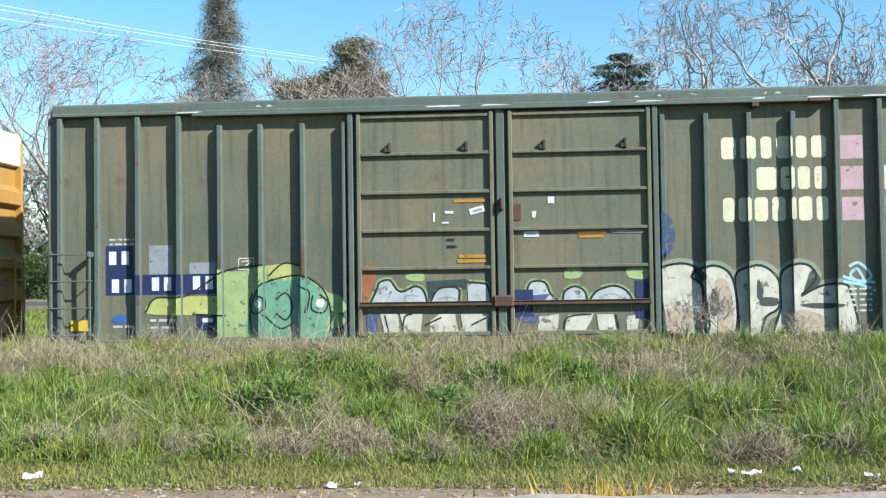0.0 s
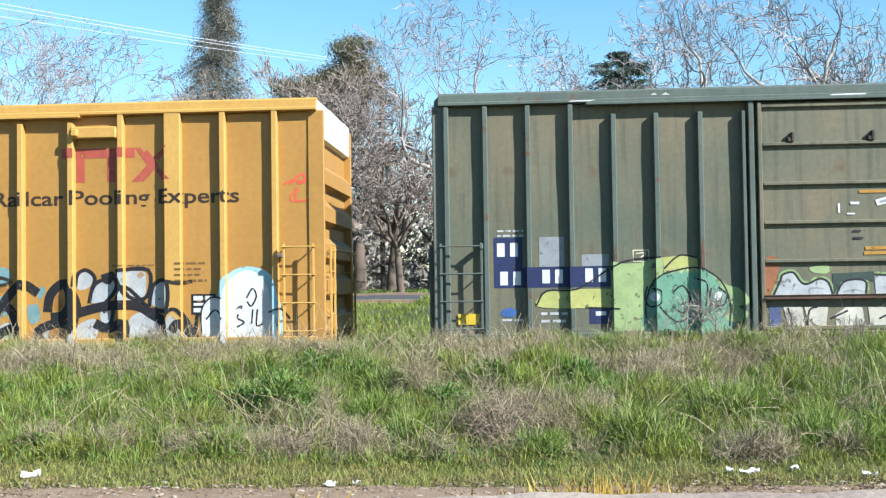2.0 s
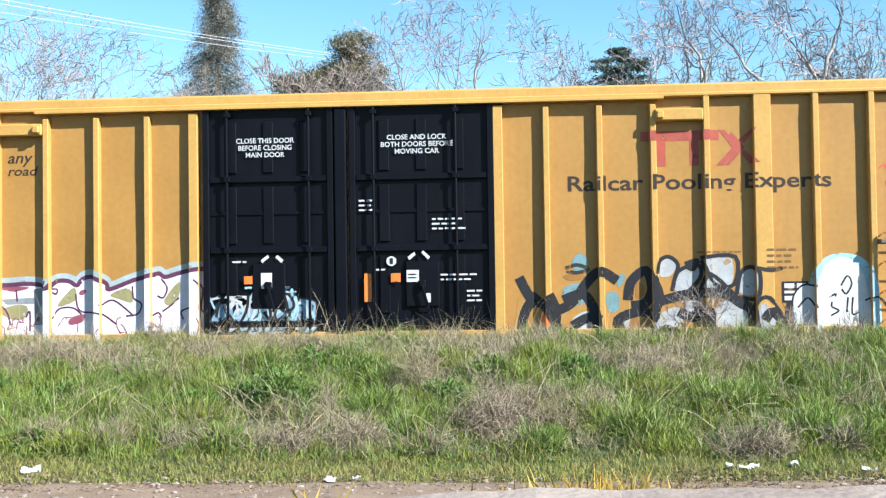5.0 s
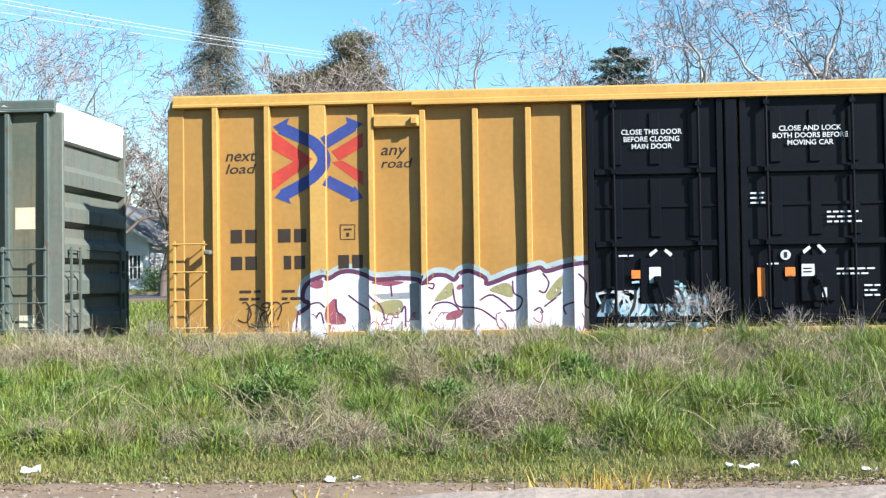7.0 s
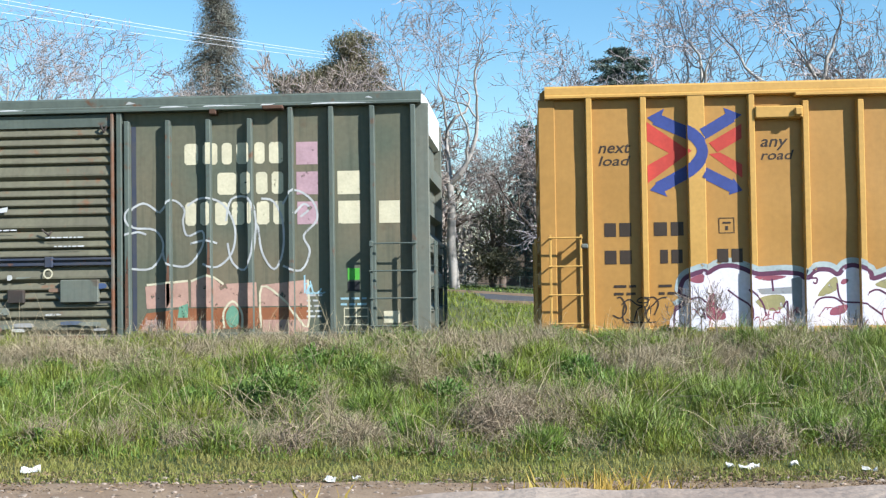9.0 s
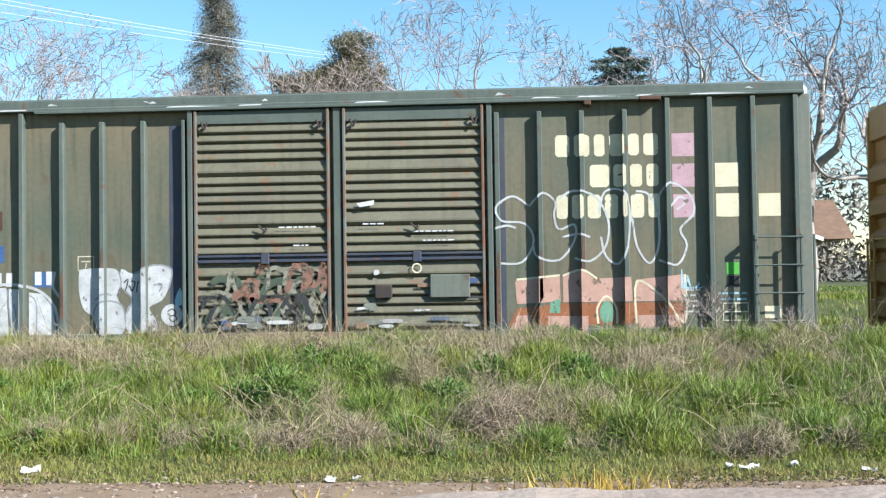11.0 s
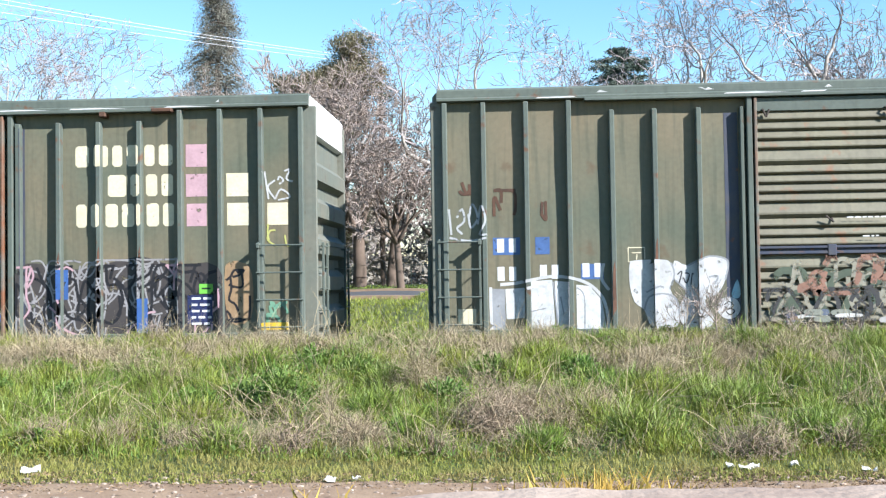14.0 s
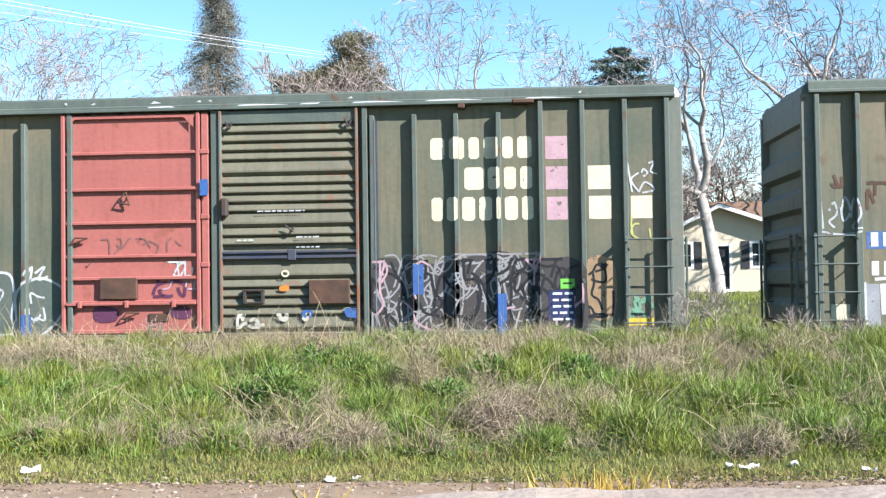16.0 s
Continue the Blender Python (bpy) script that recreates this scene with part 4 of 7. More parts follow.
# --- yellow car
D = sketch(-0.158, 5.495, 178, 178)
for words, q in (("next", (178, 234, 272, 262)), ("load", (178, 270, 272, 299)), ("any", (645, 230, 724, 264)), ("road", (645, 263, 740, 291))):
    (u0, z1), (u1, z0) = D((q[0], q[1]), (q[2], q[3]))
    side_b.paint("lettering", lettering(words, u0, u1, z0, z1, 0.25, 0.012), INK, "dark slanted lettering", level=0)
side_b.paint("emblem", fill(*[D(*q) for q in (((320, 172), (320, 228), (410, 280), (445, 262)), ((320, 352), (320, 300), (410, 250), (445, 262)), ((498, 238), (592, 184), (592, 226), (522, 266)), ((498, 270), (592, 342), (592, 302), (530, 266)))]), SIGN_RED, "red and blue arrow emblem")
side_b.paint("emblem", strokes([D((345, 164), (400, 190), (452, 218), (478, 262), (452, 308), (400, 340), (350, 366)), ], 0.20), SIGN_BLUE)
side_b.paint("emblem", strokes([D((478, 214), (565, 163)), D((482, 324), (565, 368))], 0.19, curved=False), SIGN_BLUE)
side_b.paint("emblem", fill(D((322, 160), (372, 134), (352, 186)), D((326, 372), (376, 392), (352, 345)), D((542, 136), (594, 158), (556, 184)), D((552, 390), (592, 378), (566, 342))), SIGN_BLUE)
side_b.paint("number", fill(*[rect(D, a, b, a + w2, b + 40) for a, b, w2 in ((192, 466, 34), (236, 466, 34), (335, 466, 38), (384, 466, 36), (192, 546, 34), (236, 546, 34), (352, 546, 22), (384, 546, 32), (515, 546, 32), (556, 546, 32))]), INK, "dark bars in place of the car number")
side_b.paint("plate_mark", strokes([D((522, 457), (565, 457), (565, 500), (522, 500), (522, 457))], 0.016, curved=False), INK)
side_b.paint("plate_mark", fill(rect(D, 532, 468, 556, 473), rect(D, 540, 480, 548, 492)), INK)
for q, s in (((1.06, 1.42, 1.86), 1), ((1.78, 2.12, 1.86), 2)):
    text_lines(side_b, q[0], q[1], q[2], 2, 0.07, INK, s)
tangle(side_b, 0.9, 2.0, 1.25, 1.65, 9, 7, INK, 0.022, swing=0.22)
side_b.level = 0
P = sketch(1.40, 2.56, 295, 300)
ridge = P((190, 330), (250, 285), (215, 258), (225, 200), (255, 170), (320, 147), (345, 157), (400, 127), (460, 122), (520, 140), (580, 165), (700, 160), (780, 168), (810, 187), (860, 150), (920, 150), (960, 172),
          (990, 140), (1040, 130), (1112, 165), (1125, 195), (1250, 150), (1340, 128), (1380, 118), (1412, 136), (1500, 112), (1600, 98), (1720, 100), (1790, 140), (1830, 200), (1850, 260))
side_b.paint("graffiti", strokes([[(u, z + 0.04) for u, z in ridge]], 0.17), ink("soft_blue_spray", (0.36, 0.42, 0.42)), "pale blue halo of the letter piece")
side_b.paint("graffiti", fill(P((150, 480), (165, 380)) + ridge + P((1880, 480))), material("bright_white_spray", (0.62, 0.60, 0.63), 0.6, second=(0.66, 0.62, 0.68), scale=3, grain=20, bump=0.03), "white letter piece with plum outlines")
OLIVE = ink("dull_olive_spray", (0.30, 0.27, 0.12))
MAROON = ink("maroon_spray", (0.26, 0.07, 0.10))
side_b.paint("graffiti", fill(*[rounded(P(*q), 3) for q in (((336, 375), (335, 300), (375, 255), (386, 325), (425, 350), (420, 385)), ((560, 182), (640, 200), (720, 178), (600, 172)), ((920, 370), (930, 335), (1000, 318), (985, 360)), ((255, 185), (320, 160), (320, 200), (280, 205)), ((970, 215), (985, 195), (1010, 200), (990, 222)),
                                                           ((1640, 300), (1660, 200), (1690, 190), (1680, 310)))]), MAROON, "maroon letter shading")
side_b.paint("graffiti", fill(*[rounded(P(*q), 3) for q in (((560, 300), (640, 268), (705, 275), (700, 330), (640, 345)), ((1130, 222), (1225, 188), (1245, 262), (1180, 246)), ((925, 195), (955, 190), (950, 250), (860, 278)), ((1405, 250), (1480, 160), (1480, 230), (1430, 280)))]), OLIVE, "olive letter shading")
side_b.paint("graffiti", fill(*[P(*q) for q in (((570, 238), (790, 228), (790, 262), (600, 265)), ((740, 190), (790, 180), (790, 370), (745, 370)))]), PATCH_GREY)
side_b.paint("graffiti", strokes([ridge], 0.075), SPRAY_PLUM, "plum outline")
side_b.paint("graffiti", strokes([P((190, 330), (182, 400), (190, 470)), P((250, 285), (300, 275), (330, 300)), P((285, 350), (310, 325), (325, 380)), P((380, 260), (385, 320), (420, 350)), P((440, 240), (490, 280), (545, 320), (550, 380)), P((540, 240), (600, 300), (620, 370)),
                                  P((650, 190), (655, 250)), P((700, 330), (720, 300), (720, 400)), P((835, 340), (870, 290), (940, 285), (985, 320)), P((815, 190), (860, 190), (855, 215), (835, 205)), P((955, 215), (975, 300), (1080, 315), (1160, 370)), P((1085, 275), (1150, 250), (1250, 330)),
                                  P((1245, 180), (1250, 240), (1290, 270), (1270, 320), (1210, 330)), P((1390, 145), (1420, 190), (1400, 240), (1370, 230)), P((1345, 330), (1375, 315), (1390, 340)), P((1395, 310), (1450, 270), (1480, 240)), P((1500, 350), (1490, 310), (1540, 290)), P((1560, 150), (1600, 200), (1590, 300), (1640, 330)), P((1700, 130), (1740, 200), (1720, 280), (1780, 330))], 0.03), SPRAY_PLUM)
tangle(side_b, 2.3, 7.4, 1.05, 1.45, 30, 9, MAROON, 0.018, swing=0.12)
throw_up(side_b, 7.05, 8.75, 1.15, 1.75, 5, 46, ink("dusty_blue_spray", (0.22, 0.32, 0.40)), SPRAY_BLACK, None, SPRAY_CYAN, 0.03, -0.094, label="pale blue paint on the black door")
tangle(side_b, 6.95, 8.7, 1.15, 1.9, 18, 47, SPRAY_CYAN, 0.035, -0.094, 0.25)
tangle(side_b, 6.95, 8.6, 1.15, 1.75, 14, 48, CHALK, 0.04, -0.094, 0.25)
tangle(side_b, 6.95, 8.7, 1.15, 1.8, 14, 49, SPRAY_BLACK, 0.05, -0.094, 0.25)
side_b.level = 0
E1 = sketch(4.10, 5.316, 167.6, 165)
E2 = sketch(8.19, 5.43, 181, 185)
FLAT_B = -0.094
for words, q, e in (("CLOSE THIS DOOR\nBEFORE CLOSING\nMAIN DOOR", (558, 152, 722, 205), E1), ("CLOSE AND LOCK\nBOTH DOORS BEFORE\nMOVING CAR", (302, 190, 518, 249), E2)):
    (u0, z1), (u1, z0) = e((q[0], q[1]), (q[2], q[3]))
    side_b.paint("lettering", lettering(words, u0, u1, z0, z1, 0, 0.015), WHITE, "white stencilled door warning", flat=FLAT_B)
side_b.paint("sticker", fill(rect(E1, 578, 531, 602, 553), rect(E2, 248, 614, 270, 700), rect(E2, 328, 614, 357, 641)), ORANGE, "orange stickers", flat=-0.122)
side_b.paint("sticker", fill(rect(E1, 626, 523, 657, 566), rect(E2, 375, 605, 412, 641), rect(E2, 432, 676, 446, 704)), WHITE, "white stickers", flat=-0.122)
side_b.paint("sticker", fill(E1((626, 488), (645, 474), (650, 480), (630, 496)), E1((672, 474), (690, 488), (684, 496), (667, 481)), E2((378, 566), (398, 550), (403, 558), (384, 575)), E2((420, 552), (426, 546), (446, 566), (440, 574))), WHITE, flat=-0.122)
side_b.paint("sticker", fill(rounded(E2(*[(330 + 15 * math.cos(t), 577 + 15 * math.sin(t)) for t in np.arange(0, 6.2, 0.8)]), 3)), WHITE, flat=-0.122)
side_b.paint("sticker", fill(rect(E2, 325, 568, 335, 586), rect(E2, 380, 616, 404, 620), rect(E2, 380, 626, 404, 630)), SPRAY_BLACK, flat=-0.126)
for q, s in (((9.48, 9.72, 5.43 - 388 / 185, 3), 3), ((10.69, 11.24, 5.43 - 448 / 185, 3), 4), ((10.82, 11.42, 5.43 - 618 / 185, 2), 5), ((11.25, 11.5, 5.43 - 668 / 185, 3), 6), ((7.35, 7.6, 2.35, 1), 8), ((9.72, 9.95, 5.43 - 600 / 185, 1), 9)):
    text_lines(side_b, q[0], q[1], q[2], q[3], 0.045, WHITE, s, FLAT_B)
side_b.level = 0
F = sketch(14.012, 5.305, 189.3, 187)
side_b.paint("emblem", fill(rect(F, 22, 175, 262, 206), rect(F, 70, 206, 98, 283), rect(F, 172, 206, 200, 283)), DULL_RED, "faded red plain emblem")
side_b.paint("emblem", fill(F((262, 175), (280, 175), (325, 230), (275, 283), (252, 283), (302, 230)), F((292, 190), (302, 182), (340, 230), (292, 283), (278, 283), (322, 230)), F((322, 206), (362, 172), (372, 172), (338, 218)), F((338, 236), (382, 278), (352, 280), (330, 248))), DULL_RED)
side_b.paint("lettering", lettering("Railcar Pooling Experts", 12.93, 17.18, 3.33, 3.66, 0, 0.018), INK, "dark grey company slogan", level=0)
tangle(side_b, 17.9, 18.4, 3.42, 3.75, 3, 12, SPRAY_RED, 0.03, swing=0.22, label="red spray tag")
side_b.paint("graffiti", strokes([F((760, 300), (800, 270), (812, 290), (785, 300))], 0.04), SPRAY_RED)
FAINT = ink("faint_brown_stencil", (0.17, 0.09, 0.032))
text_lines(side_b, 16.1, 16.62, 5.305 - 540 / 187, 4, 0.055, FAINT, 11)
text_lines(side_b, 15.0, 15.75, 5.305 - 545 / 187, 1, 0.04, FAINT, 14)
side_b.paint("stencil", fill(rect(F, 443, 640, 522, 704)), SPRAY_BLACK)
side_b.paint("stencil", fill(rect(F, 450, 646, 480, 660), rect(F, 488, 646, 516, 660), rect(F, 450, 668, 516, 676), rect(F, 450, 684, 480, 697)), WHITE)
side_b.level = 0
T = drawing(7.745, 0.00932, 6.728, 0.00013, 0.00931)
side_b.paint("graffiti", fill(*[rounded(T(*q), 3) for q in (((562, 470), (575, 458), (588, 468), (584, 490), (566, 488)), ((640, 500), (648, 494), (654, 502), (642, 518)), ((620, 530), (640, 528), (642, 556), (624, 560)), ((545, 520), (575, 512), (582, 545), (550, 548)))]), ink("teal_grey_spray", (0.16, 0.27, 0.28), wear=0.08))
side_b.paint("graffiti", fill(*[rounded(T(*q), 4) for q in (((712, 492), (716, 472), (730, 468), (742, 480), (734, 496), (718, 500)), ((736, 520), (748, 492), (776, 482), (782, 500), (762, 524)), ((790, 468), (826, 466), (840, 472), (838, 510), (816, 512), (798, 490)), ((786, 524), (800, 498), (822, 512), (836, 526)),
                              ((850, 525), (856, 496), (870, 486), (880, 496), (876, 530)), ((700, 600), (712, 566), (745, 552), (752, 575), (735, 600)), ((755, 542), (772, 535), (776, 552), (762, 562)), ((806, 602), (808, 556), (830, 540), (862, 545), (868, 602)), ((884, 600), (880, 560), (892, 545), (916, 575), (925, 602)),
                              ((560, 602), (562, 572), (590, 560), (600, 590)), ((650, 602), (655, 572), (680, 565), (690, 600)))]), SPRAY_GREY, "black and silver letter piece")
side_b.paint("graffiti", fill(*[rounded(T(*q), 3) for q in (((660, 590), (664, 570), (682, 566), (690, 590)), ((674, 510), (686, 516), (684, 534), (672, 536)), ((545, 498), (570, 492), (585, 500), (560, 506)))]), ink("burnt_orange_spray", (0.30, 0.14, 0.03)))
side_b.paint("graffiti", fill(rounded(T((508, 600), (506, 570), (520, 556), (534, 572), (532, 602)), 3)), ORANGE)
side_b.paint("graffiti", strokes([T((468, 500), (490, 540), (512, 550), (540, 600)), T((500, 530), (478, 560), (470, 602)), T((520, 530), (532, 560), (528, 602)), T((530, 560), (560, 545), (590, 505), (612, 490), (640, 506)), T((545, 540), (580, 530), (600, 560), (604, 602)), T((560, 586), (590, 570), (610, 575)), T((650, 600), (640, 575), (680, 560), (710, 572)),
                                  T((658, 540), (664, 508), (690, 488), (700, 520), (688, 545), (664, 550)), T((700, 500), (712, 530), (705, 560)), T((705, 545), (760, 530), (820, 528), (852, 545), (872, 560), (870, 602)),
                                  T((745, 560), (770, 570), (800, 560), (798, 602)), T((890, 575), (905, 560), (930, 590), (940, 602))], 0.16), SPRAY_BLACK, "black spray tag")
side_b.paint("graffiti", strokes([T((710, 494), (714, 472), (730, 464), (746, 478), (740, 500)), T((735, 524), (746, 490), (780, 478), (784, 500), (758, 530)), T((758, 476), (780, 470), (772, 486), (760, 482)), T((784, 466), (845, 464), (842, 512), (808, 512), (786, 470)), T((782, 528), (800, 494), (842, 530)),
                                  T((846, 530), (854, 492), (872, 482), (884, 494), (880, 536), (850, 534)), T((884, 600), (876, 550), (900, 536), (935, 585)), T((760, 540), (778, 532), (776, 556), (764, 566)), T((930, 575), (940, 530), (975, 518), (990, 540))], 0.065), SPRAY_BLACK)
side_b.paint("graffiti", strokes([T((550, 484), (570, 478), (590, 486), (568, 492), (552, 488)), T((880, 484), (905, 488), (925, 484))], 0.06), ink("thin_black_spray", (0.03, 0.025, 0.02), wear=0.12))
side_b.paint("graffiti", fill(rounded(F((530, 790), (528, 640), (560, 580), (620, 556), (690, 575), (722, 640), (726, 790)), 4)), SPRAY_CYAN)
side_b.paint("graffiti", fill(rounded(F((545, 790), (545, 650), (575, 590), (625, 568), (670, 590), (695, 650), (700, 790)), 4), rounded(F((475, 765), (478, 690), (505, 655), (540, 655), (550, 700), (545, 770)), 4)), WHITE, "white rounded painted figure")
side_b.paint("graffiti", strokes([F((620, 655), (640, 625), (652, 650), (635, 680), (622, 665)), F((585, 690), (605, 680), (590, 715), (612, 730), (588, 745)), F((640, 690), (636, 735)), F((655, 690), (652, 740), (672, 735))], 0.03), SPRAY_BLACK)
side_b.paint("graffiti", strokes([F((475, 765), (475, 690), (505, 652), (545, 655)), F((490, 720), (520, 690), (545, 720)), F((690, 700), (730, 690), (760, 720))], 0.03), SPRAY_BLACK)

# --- second green car
G = sketch(-1.341, 5.397, 175.3, 176)
side_c.paint("number_panel", fill(rect(G, 388, 480, 466, 530), rect(G, 510, 480, 551, 530), rect(G, 640, 560, 704, 604)), ink("faded_blue_panel", (0.06, 0.12, 0.28)), "faded blue number patch")
side_c.paint("number", fill(*[rect(G, a, b, a + 20, b + 40) for a, b in ((400, 483), (434, 483), (400, 565), (434, 565), (522, 561), (556, 561), (644, 558), (678, 558))]), WHITE, "white bars in place of the car number")
side_c.paint("plate_mark", strokes([G((775, 515), (822, 515), (822, 555), (775, 555), (775, 515)), G((785, 530), (812, 530)), G((800, 535), (798, 550))], 0.018, curved=False), CREAM)
side_c.paint("graffiti", strokes([G((262, 395), (268, 470)), G((285, 420), (300, 395), (306, 430), (285, 450), (300, 468)), G((320, 420), (330, 380), (345, 420), (325, 450), (318, 410)), G((345, 440), (355, 385), (368, 430), (350, 468), (372, 470)), G((262, 478), (320, 488), (370, 480))], 0.035), SPRAY_GREY, "pale chalky tag")
tangle(side_c, 0.25, 0.5, 3.4, 3.75, 3, 61, BROWN_IRON, 0.05, swing=0.2, name="rust_stain")
tangle(side_c, 0.9, 1.25, 2.95, 3.45, 4, 62, BROWN_IRON, 0.05, swing=0.25, name="rust_stain")
tangle(side_c, 1.6, 1.75, 2.95, 3.3, 2, 63, BROWN_IRON, 0.045, swing=0.2, name="rust_stain")
side_c.level = 0
Q = sketch(0.286, 2.64, 208, 210)
side_c.paint("graffiti", fill(Q((162, 172), (228, 168), (228, 272), (165, 276)), Q((250, 146), (322, 142), (332, 330), (250, 330)), Q((330, 146), (378, 150), (378, 330), (338, 330)), Q((404, 160), (450, 166), (490, 215), (506, 330), (404, 330))), material("worn_white_spray", (0.56, 0.56, 0.55), 0.7, second=(0.38, 0.39, 0.38), scale=7, third=(0.25, 0.25, 0.22), grain=25, bump=0.03), "worn white block letters")
side_c.paint("graffiti", fill(Q((112, 170), (160, 172), (162, 320), (114, 320))), PATCH_GREY)
side_c.paint("graffiti", strokes([Q((112, 165), (112, 250), (114, 320)), Q((145, 156), (200, 152), (250, 142), (335, 130), (430, 150), (485, 195), (506, 250), (515, 330)), Q((235, 170), (300, 168), (302, 240)), Q((498, 88), (490, 140), (515, 180))], 0.05), CHALK)
side_c.paint("graffiti", strokes([Q((325, 150), (335, 250), (340, 320)), Q((405, 170), (430, 200), (430, 310)), Q((250, 250), (300, 240)), Q((270, 280), (290, 320)), Q((350, 200), (360, 260))], 0.022), PATCH_GREY)
side_c.paint("graffiti", fill(rounded(Q((585, 95), (600, 80), (690, 78), (722, 88), (735, 130), (720, 180), (748, 235), (740, 310), (660, 310), (632, 250), (600, 222), (584, 160)), 3),
                              rounded(Q((735, 82), (780, 100), (850, 70), (900, 76), (916, 100), (905, 150), (880, 195), (835, 220), (862, 270), (850, 310), (762, 310), (752, 235), (775, 190), (738, 150)), 3)), CHALK, "white bubble letters with grey lines")
side_c.paint("graffiti", strokes([Q((632, 250), (650, 205), (700, 195), (740, 215), (750, 270)), Q((640, 190), (680, 170), (700, 175)), Q((725, 90), (735, 130), (720, 180)), Q((780, 100), (850, 70), (905, 78), (916, 100), (905, 150)), Q((850, 140), (880, 138), (870, 165)), Q((752, 240), (775, 190), (738, 150))], 0.03), PATCH_GREY)
side_c.paint("graffiti", strokes([Q((745, 130), (760, 120), (750, 160)), Q((770, 125), (785, 130), (775, 160), (765, 140)), Q((795, 125), (790, 165))], 0.02), SPRAY_BLACK)
side_c.paint("graffiti", fill(rounded(Q(*[(915 + 38 * math.cos(t), 246 + 38 * math.sin(t)) for t in np.arange(0, 6.2, 0.7)]), 3)), CHALK, "white round painted face")
side_c.paint("graffiti", strokes([Q((900, 235), (915, 225), (930, 238), (915, 250), (900, 240)), Q((905, 255), (920, 248), (934, 258), (918, 270), (905, 258))], 0.018), SPRAY_BLACK)
side_c.paint("graffiti", fill(rounded(Q((925, 200), (945, 150), (955, 200), (940, 215)), 3)), SPRAY_CYAN)
side_c.level = 0
H = sketch(3.916, 5.263, 163.2, 161)
FLAT_C = -0.15
tangle(side_c, 5.2, 7.3, 1.35, 2.05, 9, 71, ink("dull_green_spray", (0.07, 0.09, 0.06), wear=0.1), 0.12, FLAT_C, 0.3)
tangle(side_c, 5.3, 7.3, 1.4, 2.2, 12, 72, ink("faded_cream_spray", (0.25, 0.235, 0.18), wear=0.19), 0.07, FLAT_C, 0.35)
tangle(side_c, 5.8, 7.3, 1.7, 2.25, 9, 73, ink("dull_salmon_spray", (0.24, 0.13, 0.09), wear=0.19), 0.10, FLAT_C, 0.3)
tangle(side_c, 5.2, 7.3, 1.15, 1.75, 12, 74, ink("sooty_spray", (0.04, 0.04, 0.04), wear=0.18), 0.07, FLAT_C, 0.3)
muted = [ink("muted_paint", c) for c in ((0.36, 0.35, 0.33), (0.10, 0.12, 0.16), (0.24, 0.15, 0.10), (0.20, 0.21, 0.17), (0.05, 0.05, 0.05), (0.50, 0.49, 0.46), (0.06, 0.09, 0.18))]
mess = random.Random(75)
for i in range(64):
    u, z, w2, h2 = mess.uniform(5.2, 9.7), mess.choice((1.24, 1.32, 1.5, 1.7, 1.9, 2.1)) + mess.uniform(-0.03, 0.03), mess.uniform(0.08, 0.4), mess.uniform(0.03, 0.09)
    if u < 7.3 and z > 1.4 or 7.2 < u < 7.7:
        continue
    side_c.paint("patch", fill(rounded([(u, z), (u + w2, z + mess.uniform(-0.02, 0.02)), (u + w2, z + h2), (u + w2 * 0.5, z + h2 * 1.2), (u, z + h2)], 2)), muted[i % 7], flat=FLAT_C)
side_c.paint("sticker", fill(H((642, 320), (690, 313), (688, 326), (650, 331))), WHITE, "white scrap of paint", flat=FLAT_C)
side_c.paint("plate_mark", ring(3.916 + 803 / 163.2, 5.263 - 495 / 161, 0.085, 0.085, 0.025), CREAM, flat=FLAT_C)
for q, s in (((6.55, 7.17, 5.263 - 379 / 161), 1), ((6.79, 7.14, 5.263 - 428 / 161), 2), ((8.79, 9.5, 5.263 - 396 / 161), 3), ((8.94, 9.5, 5.263 - 420 / 161), 4), ((7.95, 8.3, 5.263 - 374 / 161), 5)):
    text_lines(side_c, q[0], q[1], q[2], 1, 0.035, WHITE, s, FLAT_C)
side_c.level = 0
I = sketch(8.795, 5.131, 197.8, 190)
side_c.paint("graffiti", fill(I((325, 605), (470, 588), (472, 670), (330, 676)), I((480, 590), (540, 570), (580, 600), (700, 596), (704, 672), (480, 672)), I((715, 605), (870, 590), (872, 672), (715, 672))), SPRAY_PEACH, "peach and brown letter piece")
side_c.paint("graffiti", fill(I((300, 745), (330, 690), (470, 676), (872, 676), (876, 740)), ), SPRAY_RUST)
side_c.paint("graffiti", fill(I((300, 765), (330, 712), (380, 710), (360, 765)), I((430, 715), (560, 715), (560, 765), (430, 765)), I((720, 715), (872, 715), (872, 765), (720, 765))), SPRAY_PEACH)
side_c.paint("graffiti", fill(rounded(I((600, 690), (620, 668), (640, 690), (638, 730), (612, 738), (598, 715)), 4), I((440, 670), (470, 660), (470, 705), (435, 705))), SPRAY_GREEN)
side_c.paint("graffiti", strokes([I((592, 740), (590, 690), (620, 655), (650, 690), (652, 740)), I((330, 600), (470, 588)), I((480, 590), (540, 572), (590, 600)), I((715, 740), (718, 610), (800, 660), (870, 740), (872, 590))], 0.035), CREAM)
